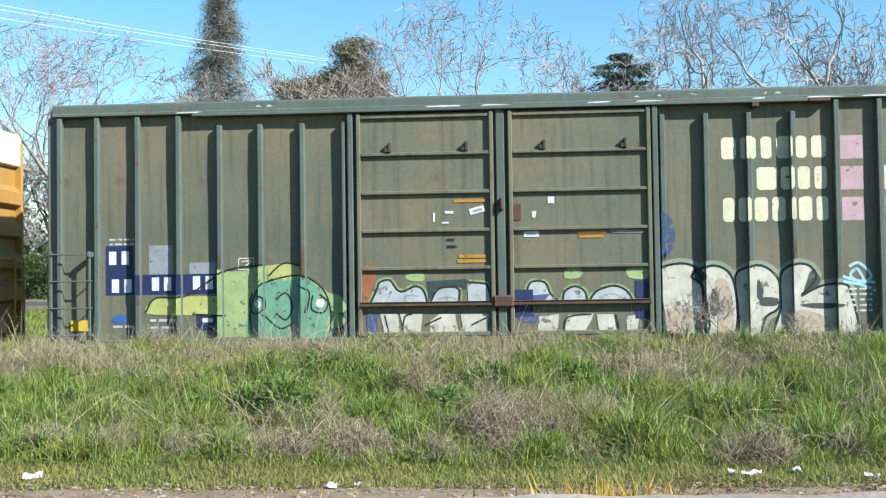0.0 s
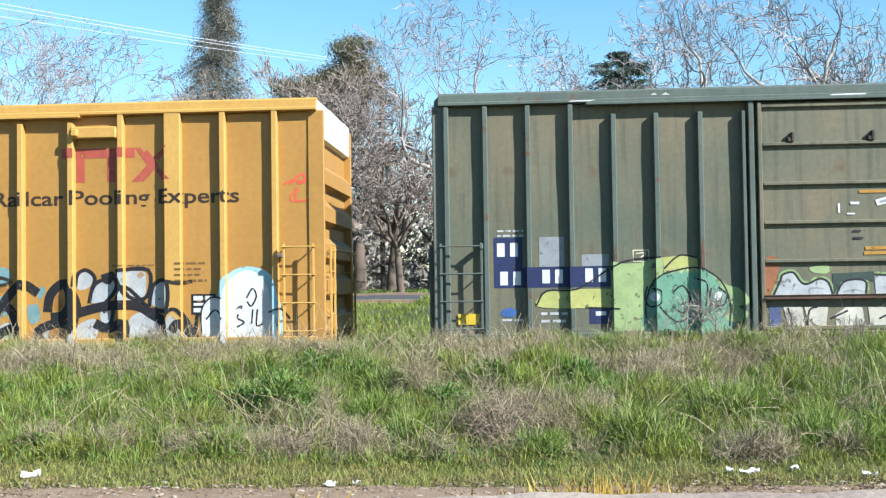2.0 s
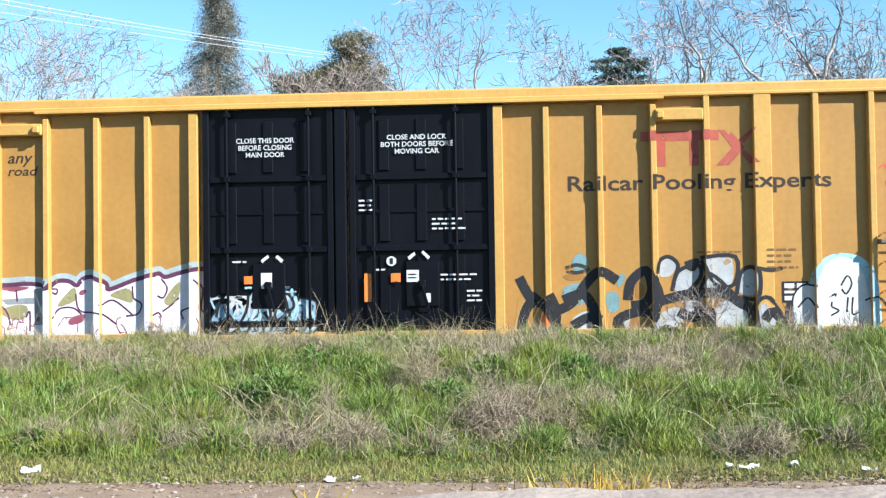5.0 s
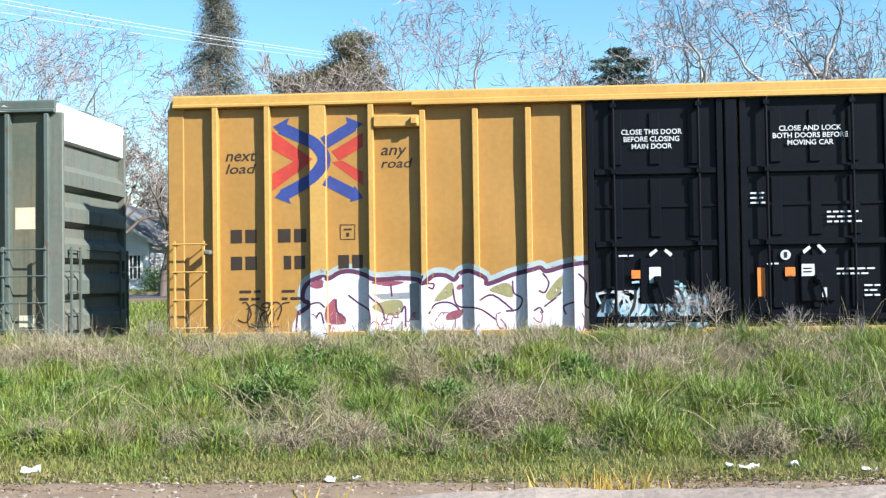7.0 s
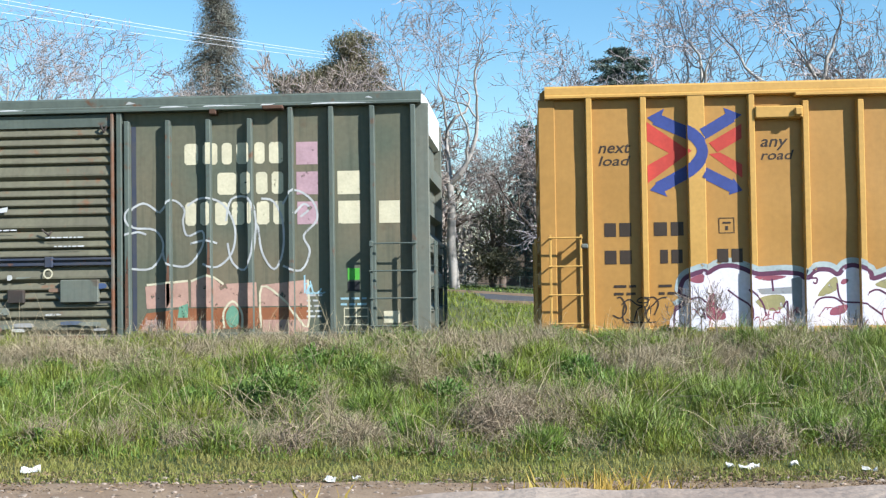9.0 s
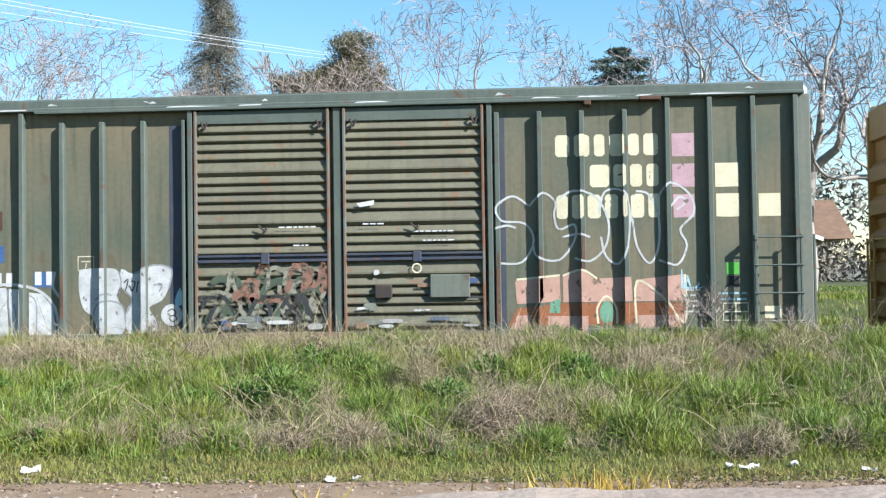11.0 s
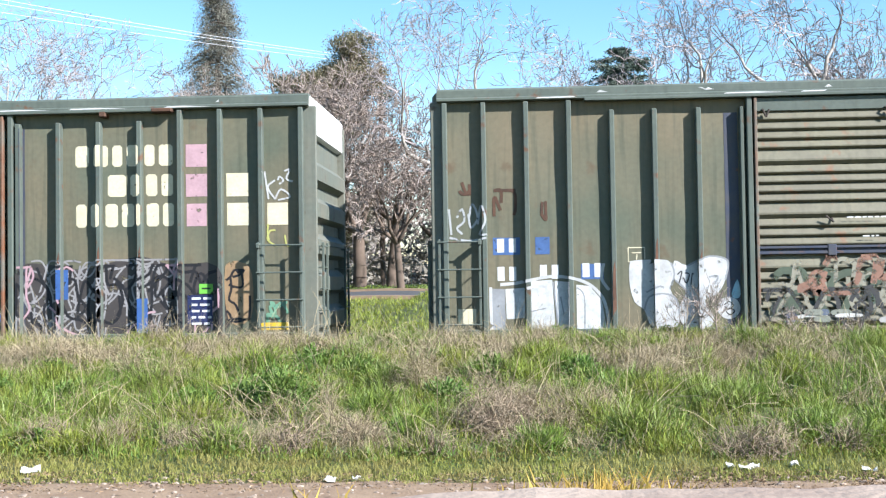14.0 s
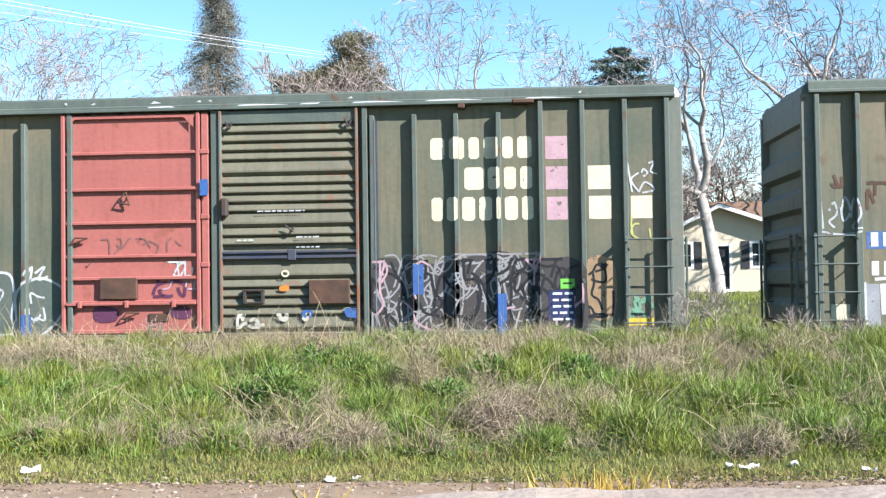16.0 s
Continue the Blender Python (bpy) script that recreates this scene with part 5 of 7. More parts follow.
side_c.paint("graffiti", strokes([I((372, 368), (320, 338), (268, 372), (285, 415), (360, 425), (388, 480), (350, 545), (280, 548)), I((262, 440), (300, 430), (330, 438)),
                                  I((375, 370), (420, 330), (460, 360), (455, 400), (470, 445), (520, 430), (520, 480), (470, 540), (400, 530), (385, 490)),
                                  I((470, 350), (520, 325), (590, 345), (630, 420), (620, 500), (570, 545), (520, 535)), I((480, 470), (530, 460), (570, 470)),
                                  I((600, 400), (620, 330), (680, 330), (700, 400), (690, 500), (660, 555), (620, 530), (605, 470)),
                                  I((690, 500), (705, 410), (720, 500), (760, 555), (790, 500), (790, 400), (760, 340), (720, 330)),
                                  I((790, 350), (830, 305), (890, 340), (905, 400), (860, 450), (880, 500), (850, 560), (790, 545)), I((830, 380), (860, 350), (880, 365), (850, 390))], 0.035), CHALK, "large white outlined bubble letters")
side_c.level = 0
J = sketch(12.645, 5.436, 189, 187)
side_c.paint("sticker", fill(rect(J, 232, 604, 270, 640)), ink("bright_green_sticker", (0.10, 0.42, 0.05)), "bright green sticker")
side_c.paint("sticker", fill(rect(J, 232, 645, 270, 675)), SPRAY_BLACK)
side_c.paint("stencil", strokes([J((220, 728), (295, 728), (295, 780), (220, 780), (220, 728)), J((258, 728), (258, 780)), J((220, 754), (295, 754))], 0.02, curved=False), CREAM)
text_lines(side_c, 13.18, 13.46, 1.78, 5, 0.05, CHALK, 8)
text_lines(side_c, 13.75, 14.2, 1.72, 2, 0.055, SPRAY_CYAN, 12)
side_c.paint("placard", fill(rect(J, 345, 738, 395, 775)), CREAM)
tangle(side_c, 13.15, 13.5, 1.8, 2.1, 8, 13, SPRAY_CYAN, 0.025, swing=0.12)

# --- third green car
K = sketch(3.78, 5.383, 180.4, 185.5)
throw_up(side_d, 2.6, 4.75, 1.1, 2.25, 3, 81, GREEN_TRIM, CHALK, None, None, 0.045, label="white outlined graffiti letters")
side_d.paint("graffiti", strokes([K((80, 600), (100, 570), (95, 610)), K((110, 590), (140, 570), (120, 610), (150, 600))], 0.04), CHALK)
FLAT_D = -0.078
tangle(side_d, 5.3, 7.1, 2.3, 2.75, 9, 83, ink("grey_smudge", (0.20, 0.10, 0.085)), 0.03, FLAT_D, 0.15, "smudge")
tangle(side_d, 6.6, 7.15, 2.12, 2.35, 5, 84, CHALK, 0.03, FLAT_D, 0.15)
tangle(side_d, 6.4, 7.1, 1.78, 2.06, 6, 85, SPRAY_PLUM, 0.05, FLAT_D, 0.12)
tangle(side_d, 6.4, 7.2, 1.9, 2.05, 5, 86, PINK, 0.03, FLAT_D, 0.15)
side_d.paint("smudge", fill(rounded(K((302, 700), (370, 704), (368, 742), (306, 744)), 3), rounded(K((540, 702), (590, 702), (596, 736), (544, 734)), 3)), SPRAY_PLUM, flat=FLAT_D)
side_d.level = 0
L = sketch(7.306, 5.33, 200.6, 202)
FLAT_L = -0.15
side_d.paint("plate_mark", ring(7.306 + 281 / 200.6, 5.33 - 646 / 202, 0.07, 0.06, 0.03), CREAM, flat=FLAT_L)
side_d.paint("sticker", fill(rounded(L((262, 690), (290, 685), (292, 702), (265, 704)), 3)), ORANGE, flat=FLAT_L)
side_d.paint("sticker", fill(rounded(L((340, 770), (370, 772), (365, 795), (338, 795)), 3), rounded(L((480, 765), (525, 768), (522, 795), (485, 792)), 3)), BLUE, flat=FLAT_L)
tangle(side_d, 7.9, 9.2, 1.25, 1.45, 9, 87, SPRAY_BONE, 0.05, FLAT_L, 0.12)
for q, s in (((8.25, 9.05, 5.33 - 434 / 202), 1), ((8.9, 9.4, 5.33 - 522 / 202), 2), ((7.9, 8.2, 5.33 - 530 / 202), 3), ((8.9, 9.3, 5.33 - 556 / 202), 4)):
    text_lines(side_d, q[0], q[1], q[2], 1, 0.035, CHALK, s, FLAT_L)
side_d.level = 0
M = sketch(11.314, 5.37, 198, 197)
side_d.paint("graffiti", fill(rounded([(10.15, 1.1), (10.15, 2.25), (10.6, 2.35), (11.2, 2.25), (11.8, 2.38), (12.3, 2.45), (12.8, 2.3), (13.6, 2.25), (13.6, 1.1)], 3)), ink("dark_umber_spray", (0.055, 0.048, 0.045)), "dark letter piece with silver strokes")
tangle(side_d, 10.15, 12.9, 1.1, 2.4, 70, 91, ink("dim_silver_spray", (0.27, 0.26, 0.26)), 0.03, swing=0.3)
tangle(side_d, 10.15, 13.6, 1.1, 2.3, 36, 92, SPRAY_BLACK, 0.05, swing=0.3)
tangle(side_d, 10.15, 13.6, 1.1, 2.3, 14, 93, PINK, 0.035, swing=0.25)
side_d.paint("graffiti", fill(panel(10.82, 10.99, 1.75, 2.25), panel(12.19, 12.36, 1.1, 1.75), panel(4.16, 4.32, 1.1, 1.5)), BLUE, "blue spray on the side posts")
side_d.paint("sticker", fill(rect(M, 382, 668, 428, 700)), ink("green_sticker", (0.16, 0.48, 0.06)), "bright green sticker")
side_d.paint("sticker", fill(rect(M, 390, 680, 420, 686)), SPRAY_BLACK)
side_d.paint("number_panel", fill(rect(M, 342, 704, 426, 800)), NAVY, "navy data panel")
text_lines(side_d, 11.314 + 356 / 198, 11.314 + 422 / 198, 5.37 - 712 / 197, 5, 0.06, WHITE, 21)
side_d.paint("patch", fill(rounded(M((470, 610), (530, 600), (560, 640), (556, 780), (480, 790)), 3)), ink("tan_patch", (0.30, 0.20, 0.11)))
tangle(side_d, 13.7, 14.1, 1.35, 2.2, 8, 94, SPRAY_BLACK, 0.04, swing=0.2)
side_d.paint("graffiti", strokes([M((605, 300), (618, 392)), M((640, 330), (615, 352), (640, 392)), M((650, 330), (655, 318), (668, 330), (655, 342)), M((672, 300), (690, 296), (678, 325), (700, 335)), M((640, 392), (660, 360), (690, 385), (650, 395))], 0.03), CHALK, "white spray tag")
tangle(side_d, 14.4, 14.8, 2.6, 2.95, 3, 95, SPRAY_YELLOW, 0.03, swing=0.15)
tangle(side_d, 14.4, 14.75, 1.3, 1.65, 6, 96, SPRAY_GREEN, 0.05, swing=0.15)
side_d.paint("placard", fill(panel(14.32, 14.75, 1.2, 1.32)), SIGNAL_YELLOW)
side_c.paint("placard", fill(panel(0.28, 0.58, 1.25, 1.5)), CREAM)

# rust on the posts, scratches along the roof edge, dark blue paint and painted-in shade round the doors
RUST = ink("dry_rust", (0.15, 0.075, 0.045), 0.6)
rnd = random.Random(12)
for side in (side_a, side_c, side_d):
    for p, wd, top in side.posts:
        if 2.6 < p < 12.4 and wd > 0.07 and rnd.random() < 0.8:
            z1 = rnd.uniform(2.2, 2.8)
            z0 = rnd.uniform(1.1, 1.6)
            half = wd / 2 - 0.012
            side.paint("rust_stain", fill([(p - half, z0), (p + half, z0 + 0.1), (p + half * 0.7, z1 - 0.2), (p + half * 0.5, z1), (p - half * 0.4, z1 - 0.1), (p - half, z1 - 0.5)]), RUST, level=1)
    quads = []
    for _ in range(9):
        u = rnd.uniform(1.5, 13.5)
        quads.append([(u, 4.94), (u + rnd.uniform(0.2, 1.1), 4.942), (u + rnd.uniform(0.2, 0.5), 4.962), (u + 0.05, 4.958)])
    side.paint("scratch", fill(*quads), WHITE, flat=-0.138, level=1)
    quads = []
    for _ in range(7):
        u = rnd.uniform(0.3, 14.5)
        quads.append([(u, 5.0 + rnd.uniform(0, 0.06)), (u + rnd.uniform(0.05, 0.2), 5.02), (u + 0.06, 5.06)])
    side.paint("scratch", fill(*quads), CHALK, flat=-0.103, level=1)
# The strip left of side_c's doors paints in the post's navy shade.
for side, spans in ((side_c, ((4.66, 4.88), (10.22, 10.3))), (side_d, ((10.03, 10.10), (10.2, 10.25)))):
    side.paint("patch", fill(*[panel(a, b, 1.15, 4.65) for a, b in spans]), NAVY_STEEL, "dark blue paint and painted-in shade beside the doors", level=1)
side_d.paint("patch", fill(panel(7.29, 7.43, 3.45, 3.72)), BLUE, flat=-0.185)


# ---- plants of the bank ----
def blade_mesh(name, base, mid, tip, side, mat, label, parent=None):
    """Narrow bent leaves in one mesh, each from base over mid to tip."""
    n = len(base)
    verts = np.stack([base - side, base + side, mid - side * 0.8, mid + side * 0.8, tip], 1).reshape(-1, 3)
    first = np.arange(n)[:, None] * 5
    loops = (first + np.array([0, 1, 3, 2, 2, 3, 4])).ravel()
    me = bpy.data.meshes.new(name)
    me.vertices.add(n * 5)
    me.vertices.foreach_set("co", verts.ravel())
    me.loops.add(n * 7)
    me.loops.foreach_set("vertex_index", loops.astype(np.int32))
    me.polygons.add(n * 2)
    me.polygons.foreach_set("loop_start", (np.arange(n)[:, None] * 7 + np.array([0, 4])).ravel().astype(np.int32))
    me.update(calc_edges=True)
    me.materials.append(mat)
    ob = new(name, me)
    ob.parent = parent
    if label:
        tagged(ob, label, "grass", kind="stuff")
    return ob


def blades(name, base, height, width, lean, mat, label, parent=None):
    """Many grass blades: base is an array of places, the others arrays of sizes."""
    n = len(base)
    rng = np.random.default_rng(n)
    az, face = rng.uniform(0, 2 * np.pi, n), rng.uniform(0, np.pi, n)
    out = np.stack([np.cos(az), np.sin(az), np.zeros(n)], 1) * (lean * height)[:, None]
    side = np.stack([np.cos(face), np.sin(face), np.zeros(n)], 1) * (width / 2)[:, None]
    up = np.zeros((n, 3))
    up[:, 2] = height * np.sqrt(np.maximum(0.03, 1 - lean ** 2))
    return blade_mesh(name, base, base + out * 0.38 + up * 0.58, base + out + up * rng.uniform(0.82, 1.0, n)[:, None], side, mat, label, parent)


def mounds(name, clumps, density, inner, length, width, pull, sag, mat, label, seed):
    """Plants swelling up in mounds (x, y, radius, height); pull is how far a leaf points outwards, upwards and anyhow."""
    g = np.random.default_rng(seed)
    c = np.array(clumps)
    count = np.maximum(20, density * (c[:, 2] + 0.1) * (c[:, 3] + 0.12)).astype(int)
    which = np.repeat(np.arange(len(c)), count)
    n = len(which)
    x, y, r, h = c[which].T
    az, up = g.uniform(0, 2 * np.pi, n), g.uniform(0.02, 1, n)
    flat = np.sqrt(1 - up ** 2)
    d = np.stack([np.cos(az) * flat, np.sin(az) * flat, up], 1)
    k = g.uniform(inner[0], inner[1], n) * (1 + 0.18 * np.sin(az * 3 + which) + 0.12 * np.sin(az * 7 + 2 * which))
    base = np.stack([x + d[:, 0] * r * k, y + d[:, 1] * r * k * 0.8, d[:, 2] * h * k], 1)
    base[:, 2] += [land(a, b) - 0.01 for a, b in base[:, :2]]
    way = d * pull[0] + np.array([0, 0, 1]) * pull[1] + g.normal(0, 1, (n, 3)) * pull[2]
    way /= np.linalg.norm(way, axis=1)[:, None]
    ln = g.uniform(length[0], length[1], n)[:, None]
    turn = np.cross(way, g.normal(0, 1, (n, 3)))
    turn /= np.linalg.norm(turn, axis=1)[:, None] + 1e-9
    bend = np.zeros((n, 3))
    bend[:, 2] = sag
    tip = base + (way - bend) * ln
    tip[:, 2] = np.maximum(tip[:, 2], [land(a, b) + 0.004 for a, b in tip[:, :2]])
    return blade_mesh(name, base, base + (way * 0.55 + bend * 0.15) * ln, tip, turn * g.uniform(width[0], width[1], (n, 1)) / 2, mat, label)


DRY_SPOTS = [(-1.31, 13.0, 0.55), (0.08, 10.8, 0.55), (0.5, 11.2, 0.4), (1.4, 13.3, 0.75), (2.6, 13.6, 0.6), (1.9, 9.2, 0.35), (-2.0, 9.5, 0.45), (-4.7, 13.6, 0.7),
             (-6.1, 14.4, 0.9), (0.45, 9.6, 0.3), (-3.3, 14.4, 0.6), (-0.2, 14.6, 0.8), (-1.4, 9.7, 0.3), (3.6, 12.0, 0.4)]
LUSH_SPOTS = [(-2.5, 11.8, 0.55), (-1.9, 12.6, 0.5), (4.0, 13.4, 0.6), (1.6, 11.4, 0.6), (-5.3, 11.5, 0.9), (2.9, 10.4, 0.5), (0.9, 15.0, 0.4), (-0.9, 11.2, 0.5), (-3.9, 12.4, 0.6), (-3.2, 11.0, 0.5), (-4.6, 13.2, 0.5), (0.2, 12.6, 0.45), (4.6, 11.8, 0.6), (-0.4, 13.8, 0.4), (3.4, 12.0, 0.4)]


def dryness(x, y):
    d = 0.38 + 0.42 * noise.noise((x * 0.9, y * 0.9, 7)) + 0.28 * noise.noise((x * 2.7, y * 2.7, 2)) + 0.12 * smooth_step(13.0, 15.5, y)
    for a, b, r in DRY_SPOTS:
        d += 0.62 * math.exp(-((x - a) ** 2 + (y - b) ** 2) / (r * r))
    for a, b, r in LUSH_SPOTS:
        d -= 0.75 * math.exp(-((x - a) ** 2 + (y - b) ** 2) / (r * r))
    return d


def scatter(n, x0, x1, y0, y1, seed, keep):
    rng = np.random.default_rng(seed)
    got = []
    while len(got) < n:
        for x, y, k in zip(rng.uniform(x0, x1, n), rng.uniform(y0, y1, n), rng.uniform(0, 1, n)):
            if k < keep(x, y) and len(got) < n:
                got.append((x, y, land(x, y) - 0.01))
    return np.array(got)


BLADE = material("green_grass_blade", (0.150, 0.208, 0.024), 0.55, second=(0.222, 0.232, 0.038), scale=1.2, grain=8, bump=0, island=0.45, through_light=0.22)
LUSH = material("bright_grass_blade", (0.128, 0.208, 0.030), 0.5, second=(0.185, 0.225, 0.044), scale=1.5, grain=8, bump=0, island=0.4, through_light=0.22)
STRAW = material("dry_straw", (0.36, 0.295, 0.175), 0.8, second=(0.27, 0.215, 0.135), scale=2.0, third=(0.33, 0.26, 0.20), grain=8, bump=0, island=0.35, through_light=0.2)
WEED = material("weed_leaf", (0.105, 0.185, 0.035), 0.55, second=(0.14, 0.20, 0.04), scale=2, grain=8, bump=0, island=0.3, through_light=0.3)
YELLOWISH = material("yellowing_short_grass", (0.22, 0.24, 0.045), 0.7, second=(0.26, 0.22, 0.07), scale=2, grain=8, bump=0, island=0.3, through_light=0.3)

rng = np.random.default_rng(5)


def tufts(centres, per, spread, seed):
    """Places gathered in tufts, and a size for each from its tuft."""
    g = np.random.default_rng(seed)
    which = np.repeat(np.arange(len(centres)), per)
    q = centres[which].copy()
    q[:, :2] += g.normal(0, spread, (len(q), 2))
    q[:, 2] = [land(x, y) - 0.01 for x, y in q[:, :2]]
    return q, g.uniform(0.45, 1.5, len(centres))[which]


c = scatter(4400, -9, 7, 9.45, 16.3, 11, lambda x, y: min(1, max(0.25, 1.15 - dryness(x, y))))
p, k = tufts(c, 26, 0.05, 1)
n = len(p)
blades("bank_grass", p, rng.uniform(0.05, 0.20, n) * k, rng.uniform(0.005, 0.010, n), rng.uniform(0.1, 0.97, n), BLADE, "thick green grass growing in tufts over the railway bank")
c = scatter(1100, -9, 7, 9.45, 16.2, 12, lambda x, y: max(0.0, 0.6 - dryness(x, y)))
p, k = tufts(c, 24, 0.06, 2)
n = len(p)
blades("lush_grass", p, rng.uniform(0.10, 0.27, n) * k, rng.uniform(0.005, 0.011, n), rng.uniform(0.1, 0.9, n), LUSH, "taller bright green grass in tufts on the bank")
p = scatter(30000, -9, 7, 9.3, 16.4, 18, lambda x, y: 1)
n = len(p)
p[:, 2] += rng.uniform(0, 0.12, n)
blades("leafy_herbs", p, rng.uniform(0.025, 0.06, n), rng.uniform(0.008, 0.018, n), rng.uniform(0.4, 0.99, n), WEED, "small leafy herbs between the grass tufts")
c = scatter(1500, -9, 7, 9.45, 16.4, 13, lambda x, y: min(1, max(0.05, dryness(x, y) - 0.45)))
p, k = tufts(c, 22, 0.07, 3)
n = len(p)
p[:, 2] += rng.uniform(0, 0.14, n)
blades("dry_grass", p, rng.uniform(0.06, 0.24, n) * k, rng.uniform(0.0025, 0.005, n), rng.uniform(0.5, 0.995, n), STRAW, "pale dry straw tangled in the bank grass")
p = scatter(18000, -9, 7, 9.45, 16.5, 19, lambda x, y: 0.6 + max(0, dryness(x, y)))
n = len(p)
p[:, 2] += rng.uniform(0, 0.16, n)
blades("loose_straw", p, rng.uniform(0.08, 0.25, n), rng.uniform(0.0025, 0.0045, n), rng.uniform(0.6, 0.99, n), STRAW, "loose grey straw lying over the grass")
p = scatter(350, -9, 7, 9.4, 16.5, 14, lambda x, y: 0.2 + max(0, dryness(x, y)))
n = len(p)
p[:, 2] += rng.uniform(0.05, 0.2, n)
blades("dead_stalks", p, rng.uniform(0.25, 0.75, n), rng.uniform(0.005, 0.009, n), rng.uniform(0.6, 0.98, n), STRAW, "long pale dead stalks leaning across the grass")
c = scatter(520, -9, 7.5, 14.7, 16.3, 31, lambda x, y: 0.55 + 0.7 * noise.noise((x * 1.1, 3, 8)))
p, k = tufts(c, 24, 0.07, 6)
n = len(p)
blades("crest_grass", p, rng.uniform(0.12, 0.29, n) * np.minimum(k, 1.2), rng.uniform(0.004, 0.009, n), rng.uniform(0.1, 0.8, n), BLADE, "uneven taller green grass along the crest of the bank")
c = scatter(420, -9, 7.5, 14.6, 16.3, 32, lambda x, y: 0.5 - 0.6 * noise.noise((x * 1.1, 3, 8)))
p, k = tufts(c, 20, 0.09, 7)
n = len(p)
p[:, 2] += rng.uniform(0, 0.08, n)
blades("crest_straw", p, rng.uniform(0.12, 0.33, n) * np.minimum(k, 1.2), rng.uniform(0.003, 0.006, n), rng.uniform(0.2, 0.95, n), STRAW, "dry pinkish straw standing along the crest of the bank")
p = scatter(34000, -6, 5, 8.35, 9.95, 15, lambda x, y: smooth_step(8.35, 8.75, y + 0.15 * noise.noise((x * 3, 0, 4))))
n = len(p)
blades("verge_grass", p, rng.uniform(0.03, 0.10, n), rng.uniform(0.005, 0.01, n), rng.uniform(0.2, 0.9, n), YELLOWISH, "short yellowish green grass at the foot of the bank")
p = scatter(46000, -17, 14, 23.5, 40, 16, lambda x, y: 0.9)
n = len(p)
blades("meadow_grass", p, rng.uniform(0.08, 0.24, n), rng.uniform(0.012, 0.03, n), rng.uniform(0.2, 0.8, n), BLADE, "mown green meadow grass behind the railway")
p = scatter(16000, -30, 24, 47.3, 60, 17, lambda x, y: 0.9)
n = len(p)
blades("lawn_grass", p, rng.uniform(0.06, 0.16, n), rng.uniform(0.03, 0.05, n), rng.uniform(0.2, 0.8, n), LUSH, "short green lawn before the houses")

# plants that swell up from the bank: leafy weeds, thick grass, straw and dead brush
BRUSH = material("dead_brush", (0.20, 0.15, 0.105), 0.9, second=(0.29, 0.225, 0.15), scale=4, grain=8, bump=0, island=0.3)
LEAFY = [(-2.36, 11.2, 0.38, 0.46), (-2.37, 13.14, 0.3, 0.29), (0.54, 15.6, 0.25, 0.21), (2.11, 15.6, 0.34, 0.21), (-2.19, 15.6, 0.2, 0.2), (-4.63, 15.6, 0.25, 0.18), (-2.85, 11.56, 0.18, 0.26), (-4.9, 12.1, 0.25, 0.22), (0.81, 12.16, 0.22, 0.22), (-3.37, 11.34, 0.21, 0.21)]
LUSHER = [(3.58, 12.06, 0.31, 0.33), (0.99, 9.96, 0.39, 0.37), (-1.44, 11.06, 0.34, 0.37), (-4.87, 11.16, 0.34, 0.34), (2.56, 10.14, 0.34, 0.34), (0.17, 9.78, 0.28, 0.18), (2.1, 13.6, 0.23, 0.17), (-3.21, 10.26, 0.34, 0.22), (-4.17, 11.14, 0.32, 0.31), (2.29, 11.4, 0.36, 0.28), (-1.03, 10.22, 0.26, 0.25), (0.53, 11.24, 0.25, 0.27), (-2.57, 9.82, 0.37, 0.18), (-2.08, 13.86, 0.31, 0.25)]
STRAWY = [(-5.73, 13.3, 0.49, 0.36), (-4.29, 12.34, 0.18, 0.37), (-3.85, 12.32, 0.21, 0.33), (-1.08, 11.98, 0.27, 0.56), (1.46, 12.4, 0.46, 0.43), (3.12, 13.54, 0.6, 0.27), (2.42, 13.58, 0.27, 0.27), (-1.82, 10.64, 0.13, 0.53), (-6.37, 14.12, 0.28, 0.21), (-3.64, 13.96, 0.28, 0.21), (-0.15, 13.74, 0.41, 0.24), (3.54, 13.18, 0.26, 0.2)]
BRUSHY = [(-0.23, 10.4, 0.39, 0.57), (1.92, 9.58, 0.43, 0.26), (-2.02, 9.82, 0.27, 0.29), (-0.75, 9.8, 0.19, 0.24), (-3.66, 10.06, 0.25, 0.2), (-1.41, 10.02, 0.2, 0.2), (2.69, 9.72, 0.22, 0.19), (-4.3, 9.86, 0.15, 0.19)]


def filler(count, seed, low, high, keep):
    """Further mounds all over the bank, where keep(dryness) allows."""
    rnd, got = random.Random(seed), []
    while len(got) < count:
        x, y = rnd.uniform(-8.5, 6.5), rnd.uniform(9.75, 15.7)
        if rnd.random() < keep(dryness(x, y)):
            k = rnd.uniform(0, 1) ** 1.6
            got.append((x, y, low[0] + (high[0] - low[0]) * k, low[1] + (high[1] - low[1]) * k))
    return got


